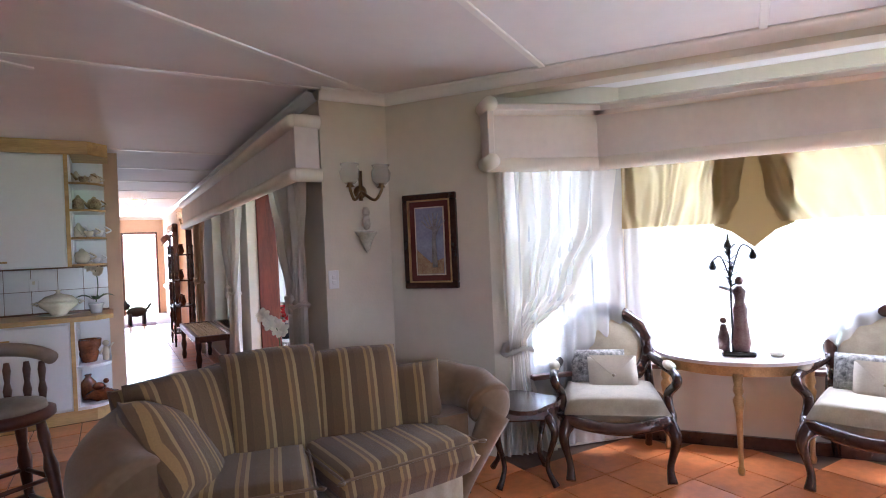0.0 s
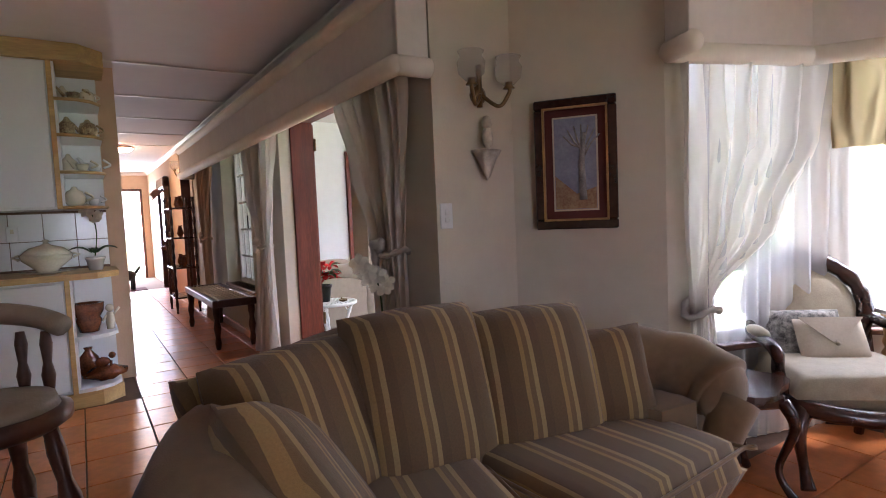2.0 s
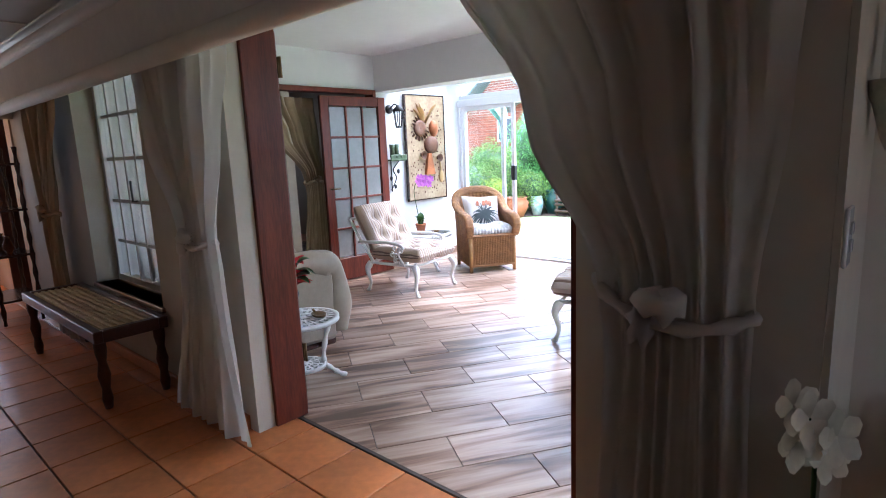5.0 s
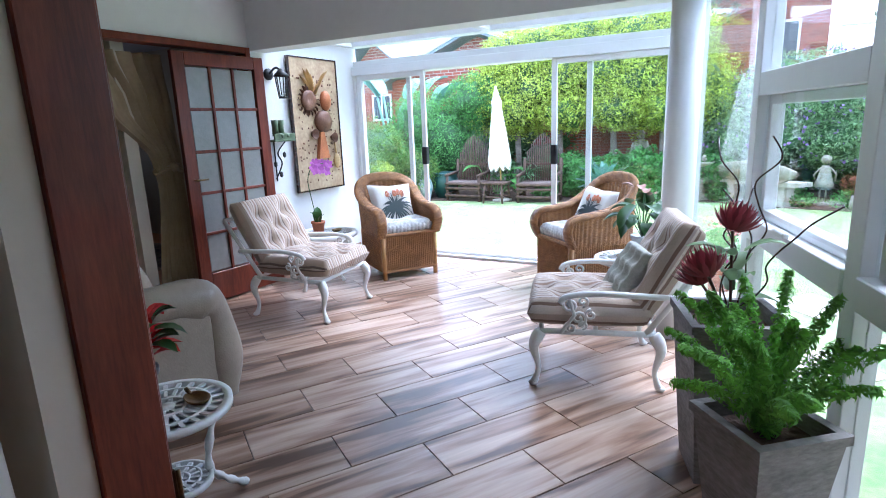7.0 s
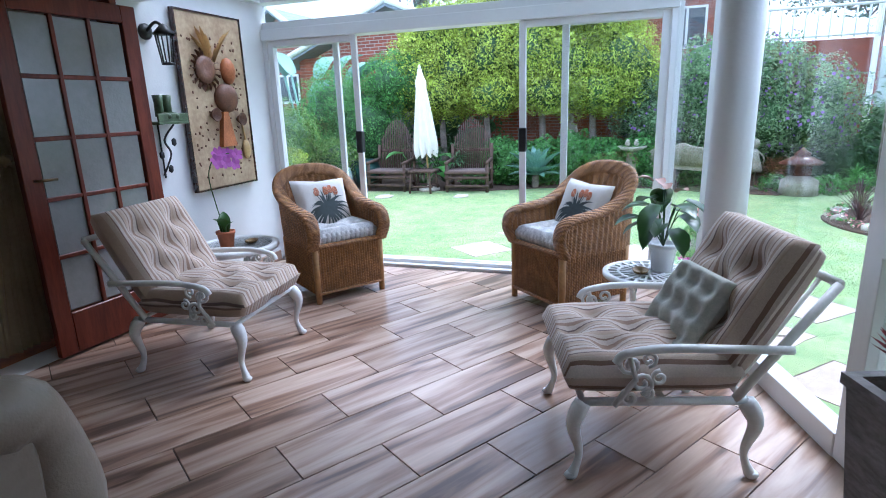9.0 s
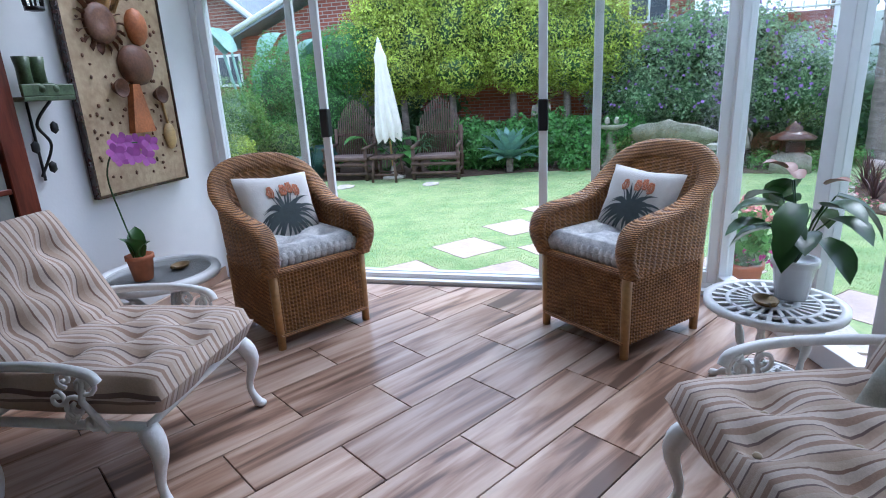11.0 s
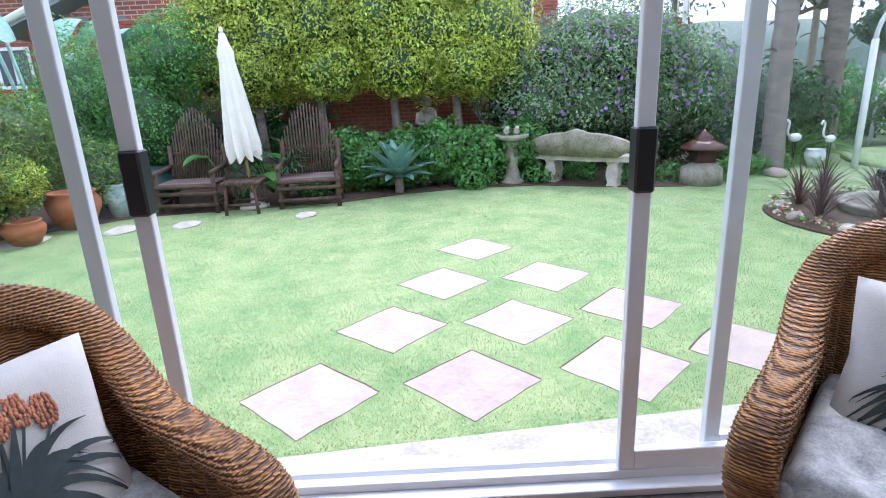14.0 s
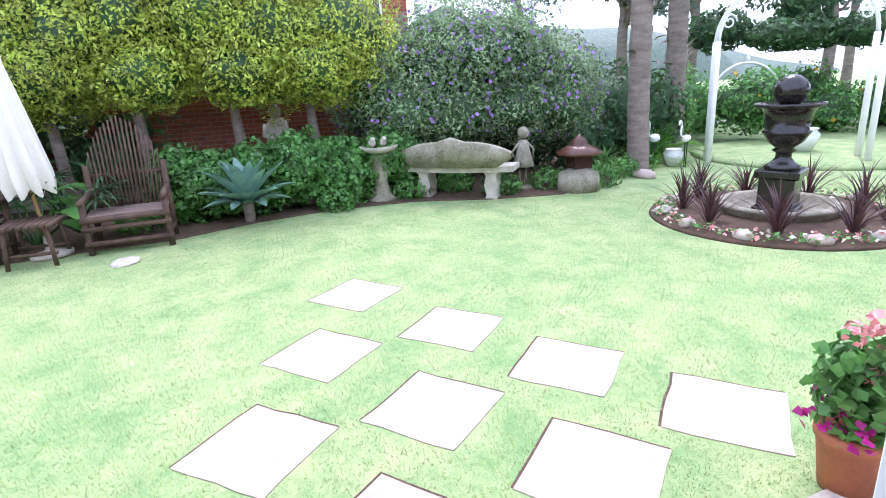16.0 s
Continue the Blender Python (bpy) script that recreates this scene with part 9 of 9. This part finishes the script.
for z, r0 in ((0.2, 0.205), (0.34, 0.18)):
    for k in range(4):
        a, b = math.pi / 4 + k * math.pi / 2, math.pi / 4 + (k + 1) * math.pi / 2
        part("stretcher", Shape().tube([(r0 * math.cos(a), r0 * math.sin(a), z), (r0 * math.cos(b), r0 * math.sin(b), z)], 0.011, 8), BROWN_WOOD, bst)
for k in range(7):
    a = radians(10 + 160 * k / 6)
    part("spindle", Shape().lathe([(0.012, 0), (0.02, 0.06), (0.012, 0.1), (0.018, 0.16), (0.012, 0.2)], n=10, m=pose(0.18 * math.cos(a), 0.18 * math.sin(a), 0.68)), BROWN_WOOD, bst)
part("back_rail", Shape().tube([(0.2 * math.cos(radians(a)), 0.2 * math.sin(radians(a)), 0.9 + 0.05 * math.sin(radians(a))) for a in range(-5, 190, 13)], 0.034, 12), LEATHER, bst, "studded cream leather back rail")

# hall: thonged bench, dresser, hat stand and doormat
be = thing("thong_bench", "dark wooden bench with a woven thong seat", "bench", pose(1.16, 7.95, 0, 0, 0, 90))
part("seat_frame", Shape().box(-0.8, -0.2, 0.4, 0.8, -0.15, 0.47, 0.006).box(-0.8, 0.15, 0.4, 0.8, 0.2, 0.47, 0.006).box(-0.8, -0.15, 0.4, -0.75, 0.15, 0.47, 0.006).box(0.75, -0.15, 0.4, 0.8, 0.15, 0.47, 0.006), BROWN_WOOD, be)
th = Shape()
for i in range(36):
    th.box(-0.75 + i * 0.042, -0.15, 0.452, -0.73 + i * 0.042, 0.15, 0.458)
for j in range(7):
    th.box(-0.75, -0.14 + j * 0.042, 0.457, 0.75, -0.122 + j * 0.042, 0.463)
part("thong_seat", th, material("rawhide_thong", (0.5, 0.36, 0.2), 0.7, vary=0.2, scale=20), be, "woven rawhide seat")
for x in (-0.74, 0.74):
    for y in (-0.16, 0.16):
        part("leg", Shape().lathe([(0.02, 0), (0.03, 0.06), (0.022, 0.12), (0.035, 0.2), (0.022, 0.28), (0.033, 0.34), (0.033, 0.41)], x, y, 0, 12), BROWN_WOOD, be)
wn = thing("whatnot_stand", "dark tiered whatnot stand with small ornaments", "shelf stand", pose(1.14, 10.1, 0))
for z in (0.2, 0.6, 1.0, 1.4):
    part("shelf", Shape().box(-0.16, -0.3, z, 0.16, 0.3, z + 0.02, 0.004), DARK_WOOD, wn)
for x in (-0.14, 0.14):
    for y in (-0.28, 0.28):
        part("post", Shape().lathe([(0.015, 0.0)] + [(0.012 + 0.01 * (k % 2), 0.08 * k + 0.04) for k in range(20)], x, y, 0, 8), DARK_WOOD, wn)
for y, z in ((-0.15, 0.62), (0.15, 0.62), (0.0, 1.02), (-0.18, 1.42), (0.12, 1.42)):
    pot_thing("small_vase", "small dark vase on the whatnot stand", "vase", [(0.02, 0), (0.045, 0.05), (0.03, 0.11), (0.02, 0.14), (0.028, 0.16), (0, 0.16)], pose(1.14, 10.1 + y, z), BROWN_GLAZE, group="small vases")
hs2 = thing("hat_stand", "tall dark hall stand with mirror and pegs", "hall stand", pose(1.3, 13.0, 0))
part("frame", Shape().box(-0.05, -0.5, 0, 0.05, -0.42, 2.0, 0.01).box(-0.05, 0.42, 0, 0.05, 0.5, 2.0, 0.01).box(-0.05, -0.5, 1.85, 0.05, 0.5, 2.05, 0.02).box(-0.16, -0.5, 0.75, 0.05, 0.5, 0.82, 0.01), DARK_WOOD, hs2)
part("mirror", Shape().box(-0.02, -0.38, 0.9, 0.0, 0.38, 1.8), material("mirror_glass", (0.8, 0.8, 0.8), 0.03, metal=1.0, vary=0.0, bump=0), hs2)
part("hat", Shape().lathe([(0.16, 0), (0.1, 0.02), (0.09, 0.1), (0, 0.12)], m=pose(-0.12, -0.3, 1.72, 0, -40, 0)), BROWN_WOOD, hs2, "brown hat on a peg")
solid("doormat", Shape().box(-0.35, -0.25, 0, 0.35, 0.25, 0.012, 0.004), material("maroon_mat", (0.1, 0.02, 0.02), 0.95, vary=0.3, scale=20, bump=0.4), "dark red mat on the hall floor", "mat", m=pose(0.62, 13.6, 0.001))
solid("dog_statue", Shape().ball(0, 0, 0.27, 0.2, 0.1, 0.11, 12).ball(-0.2, 0, 0.4, 0.085, 0.07, 0.08, 10).ball(-0.28, 0, 0.38, 0.05, 0.035, 0.035, 8).tube([(0.18, 0, 0.3), (0.27, 0, 0.42)], 0.025, 6).tube([(-0.13, 0.06, 0.24), (-0.13, 0.06, 0)], 0.028, 6).tube([(-0.13, -0.06, 0.24), (-0.13, -0.06, 0)], 0.028, 6).tube([(0.13, 0.06, 0.24), (0.13, 0.06, 0)], 0.028, 6).tube([(0.13, -0.06, 0.24), (0.13, -0.06, 0)], 0.028, 6).ball(-0.2, 0.05, 0.48, 0.02, 0.015, 0.05, 6).ball(-0.2, -0.05, 0.48, 0.02, 0.015, 0.05, 6), BLACK, "small dark dog statue on the mat", "statue", m=pose(0.62, 13.6, 0.013, 0, 0, 10))
cl = thing("ceiling_light", "round frosted ceiling light glowing in the hall", "ceiling light", pose(0.62, 11.6, CEIL_Z))
part("rim", Shape().lathe([(0.15, -0.02), (0.16, 0.0), (0.14, 0.0)], n=24), BRASS, cl)
GLOW = bpy.data.materials.new("lit_glass")
GLOW.use_nodes = True
GLOW.node_tree.nodes["Principled BSDF"].inputs["Emission Color"].default_value = (1, 0.72, 0.4, 1)
GLOW.node_tree.nodes["Principled BSDF"].inputs["Emission Strength"].default_value = 10.0
part("diffuser", Shape().lathe([(0.0, -0.08), (0.08, -0.07), (0.13, -0.04), (0.145, -0.01)], n=24), GLOW, cl, "glowing frosted bowl")
opening_frame("door_3_frame", pose(0.43, 16.25, 0), 0.8, 2.04, 0.05, 0.16, BROWN_WOOD, "brown wooden frame of the back door")
opening_frame("door_4_frame", pose(1.5, 10.46, 0, 0, 0, 90), 0.98, 2.07, 0.05, 0.26, BROWN_WOOD, "brown wooden door frame in the hall")
structure("wall_side_room", Shape().box(3.4, 8.9, 0, 3.5, 12.4, 2.43), CREAM_WALL, "cream wall of a side room", "wall")

# dining room seen through the doorway
rk = thing("rocking_chair", "dark wooden rocking chair in the next room", "chair", pose(2.5, 11.6, 0, 0, 0, 30))
part("seat", Shape().box(-0.25, -0.24, 0.4, 0.25, 0.24, 0.44, 0.01), BROWN_WOOD, rk)
for k in range(7):
    part("spindle", Shape().tube([(-0.21 + 0.07 * k, 0.22, 0.44), (-0.23 + 0.077 * k, 0.34, 1.05)], 0.012, 6), BROWN_WOOD, rk)
part("crest", Shape().box(-0.26, 0.32, 1.02, 0.26, 0.36, 1.14, 0.01), BROWN_WOOD, rk)
for x in (-0.22, 0.22):
    part("rocker", Shape().tube(smooth_path([(x, -0.4, 0.06), (x, 0, 0.015), (x, 0.45, 0.08)], 5), 0.015, 6), BROWN_WOOD, rk)
    for y in (-0.2, 0.2):
        part("leg", Shape().tube([(x, y, 0.03), (x, y, 0.41)], 0.018, 8), BROWN_WOOD, rk)
sd = thing("sideboard", "dark wooden sideboard in the next room", "sideboard", pose(3.3, 12.6, 0))
part("body", Shape().box(-0.7, -0.22, 0.08, 0.7, 0.26, 0.95, 0.01), BROWN_WOOD, sd)
for x0 in (-0.66, 0.02):
    part("door", Shape().box(x0, -0.24, 0.14, x0 + 0.64, -0.22, 0.9, 0.006), MAHOGANY, sd)
part("leg", Shape().box(-0.68, -0.2, 0, -0.6, -0.12, 0.08).box(0.6, -0.2, 0, 0.68, -0.12, 0.08), BROWN_WOOD, sd)
solid("rug", Shape().box(-0.9, -0.6, 0, 0.9, 0.6, 0.012, 0.004), material("persian_rug", (0.12, 0.04, 0.04), 0.95, second=(0.04, 0.04, 0.1), scale=9, bump=0.3), "dark patterned rug on the next room's floor", "rug", m=pose(3.1, 10.6, 0.0))
pn = thing("framed_painting", "small framed landscape on the next room's wall", "painting", pose(2.3, 12.89, 1.35))
part("frame", Shape().box(-0.3, -0.03, 0, 0.3, 0, 0.4, 0.008), BROWN_WOOD, pn)
part("canvas", Shape().box(-0.25, -0.034, 0.05, 0.25, -0.03, 0.35), bpy.data.materials["painted_sky"], pn)

# ---- floor tiles ----
TILE_L, TILE_W, JOINT = 0.67, 0.2735, 0.005
E1, E2 = Vector((0.8387, -0.5446)), Vector((0.5446, 0.8387))
plank_mesh = Shape().box(-TILE_L / 2 + JOINT / 2, -TILE_W / 2 + JOINT / 2, -0.012, TILE_L / 2 - JOINT / 2, TILE_W / 2 - JOINT / 2, 0.0, 0.0015).data("wood_look_tile", PLANK)
SUN_POLY = [Vector(p) for p in ((1.625, 4.16), (5.79, 5.3), (5.79, 8.6), (1.625, 8.6))]


def clip(poly, region):
    """Cut a convex outline to a convex region (both counter-clockwise)."""
    out = list(poly)
    for i in range(len(region)):
        a, b = region[i], region[(i + 1) % len(region)]
        n = Vector((-(b - a).y, (b - a).x))
        cur, out = out, []
        for j in range(len(cur)):
            p, q = cur[j], cur[(j + 1) % len(cur)]
            dp, dq = (p - a).dot(n), (q - a).dot(n)
            if dp >= 0:
                out.append(p)
            if dp * dq < 0:
                out.append(p + (q - p) * (dp / (dp - dq)))
        if len(out) < 3:
            return []
    return out


floor_sun = bpy.data.objects["floor_sunroom"]
ang = math.atan2(E1.y, E1.x)
for row in range(-14, 24):
    v = 5.898 + (row + 0.5) * TILE_W
    for k in range(-12, 14):
        u = (-0.675 if row % 2 == 0 else -0.345) + (k + 0.5) * TILE_L
        c = E1 * u + E2 * v
        cs = [c + E1 * (sx * (TILE_L - JOINT) / 2) + E2 * (sy * (TILE_W - JOINT) / 2) for sx, sy in ((-1, -1), (1, -1), (1, 1), (-1, 1))]
        cut = clip(cs, SUN_POLY)
        if not cut:
            continue
        whole = len(cut) == 4 and all((a - b).length < 1e-4 for a, b in zip(cut, cs))
        if whole:
            ob = new("floor_tile", plank_mesh)
            ob.matrix_basis = pose(c.x, c.y, 0, 0, 0, math.degrees(ang))
        else:
            area = abs(sum(cut[i].x * cut[(i + 1) % len(cut)].y - cut[(i + 1) % len(cut)].x * cut[i].y for i in range(len(cut)))) / 2
            if area < 0.002:
                continue
            rot = Matrix.Rotation(-ang, 2)
            ob = new("floor_tile", Shape().prism([tuple(rot @ (p - c)) for p in cut], -0.012, 0.0).data("cut_tile", PLANK))
            ob.matrix_basis = pose(c.x, c.y, 0, 0, 0, math.degrees(ang))
        ob.parent = floor_sun

structure("threshold_strip", Shape().box(1.605, 4.55, -0.012, 1.622, 6.24, 0.001), DARK_GROUT, "dark joint at the sunroom threshold", "threshold")
floor_liv = bpy.data.objects["floor_living"]
TS = 0.335
terra_mesh = Shape().box(-TS / 2 + 0.004, -TS / 2 + 0.004, -0.014, TS / 2 - 0.004, TS / 2 - 0.004, 0.0, 0.002).data("terracotta_tile", TERRACOTTA)
count = 0
for i in range(-4, 5):
    for j in range(3, 40):
        x, y = 1.6 - TS / 2 - (i + 4) * TS, 1.2 + (j - 3) * TS
        if y > 16 or (y > 6.0 and x < 0.1) or count >= 300:
            continue
        ob = new("floor_tile", terra_mesh)
        ob.matrix_basis = pose(x, y, 0)
        ob.parent = floor_liv
        count += 1
rest = Shape()
BAY_EDGE = [Vector(p) for p in (bay(4.6, 0.0), bay(3.9, 0.62), bay(1.5, 0.62), bay(0.72, 0.0))]
for i in range(-14, 19):
    for j in range(-13, 15):
        x, y = 1.6 - TS / 2 - (i + 4) * TS, 1.2 + (j - 3) * TS
        if (i >= -4 and i <= 4 and j >= 3) or x < -4.1 or y > 6.6 or x > 6.1 or y < -3.1:
            continue
        p = Vector((x, y)) - BAY0
        s, nn = p.dot(BAY_D), p.dot(BAY_N)
        if nn > (0.6 if 1.2 < s < 4.2 else -0.08) or (x > 1.6 and y > 4.2):
            continue
        rest.box(x - TS / 2 + 0.004, y - TS / 2 + 0.004, -0.014, x + TS / 2 - 0.004, y + TS / 2 - 0.004, 0.0)
tagged(part("far_tiles", rest, TERRACOTTA, floor_liv), kind="stuff")
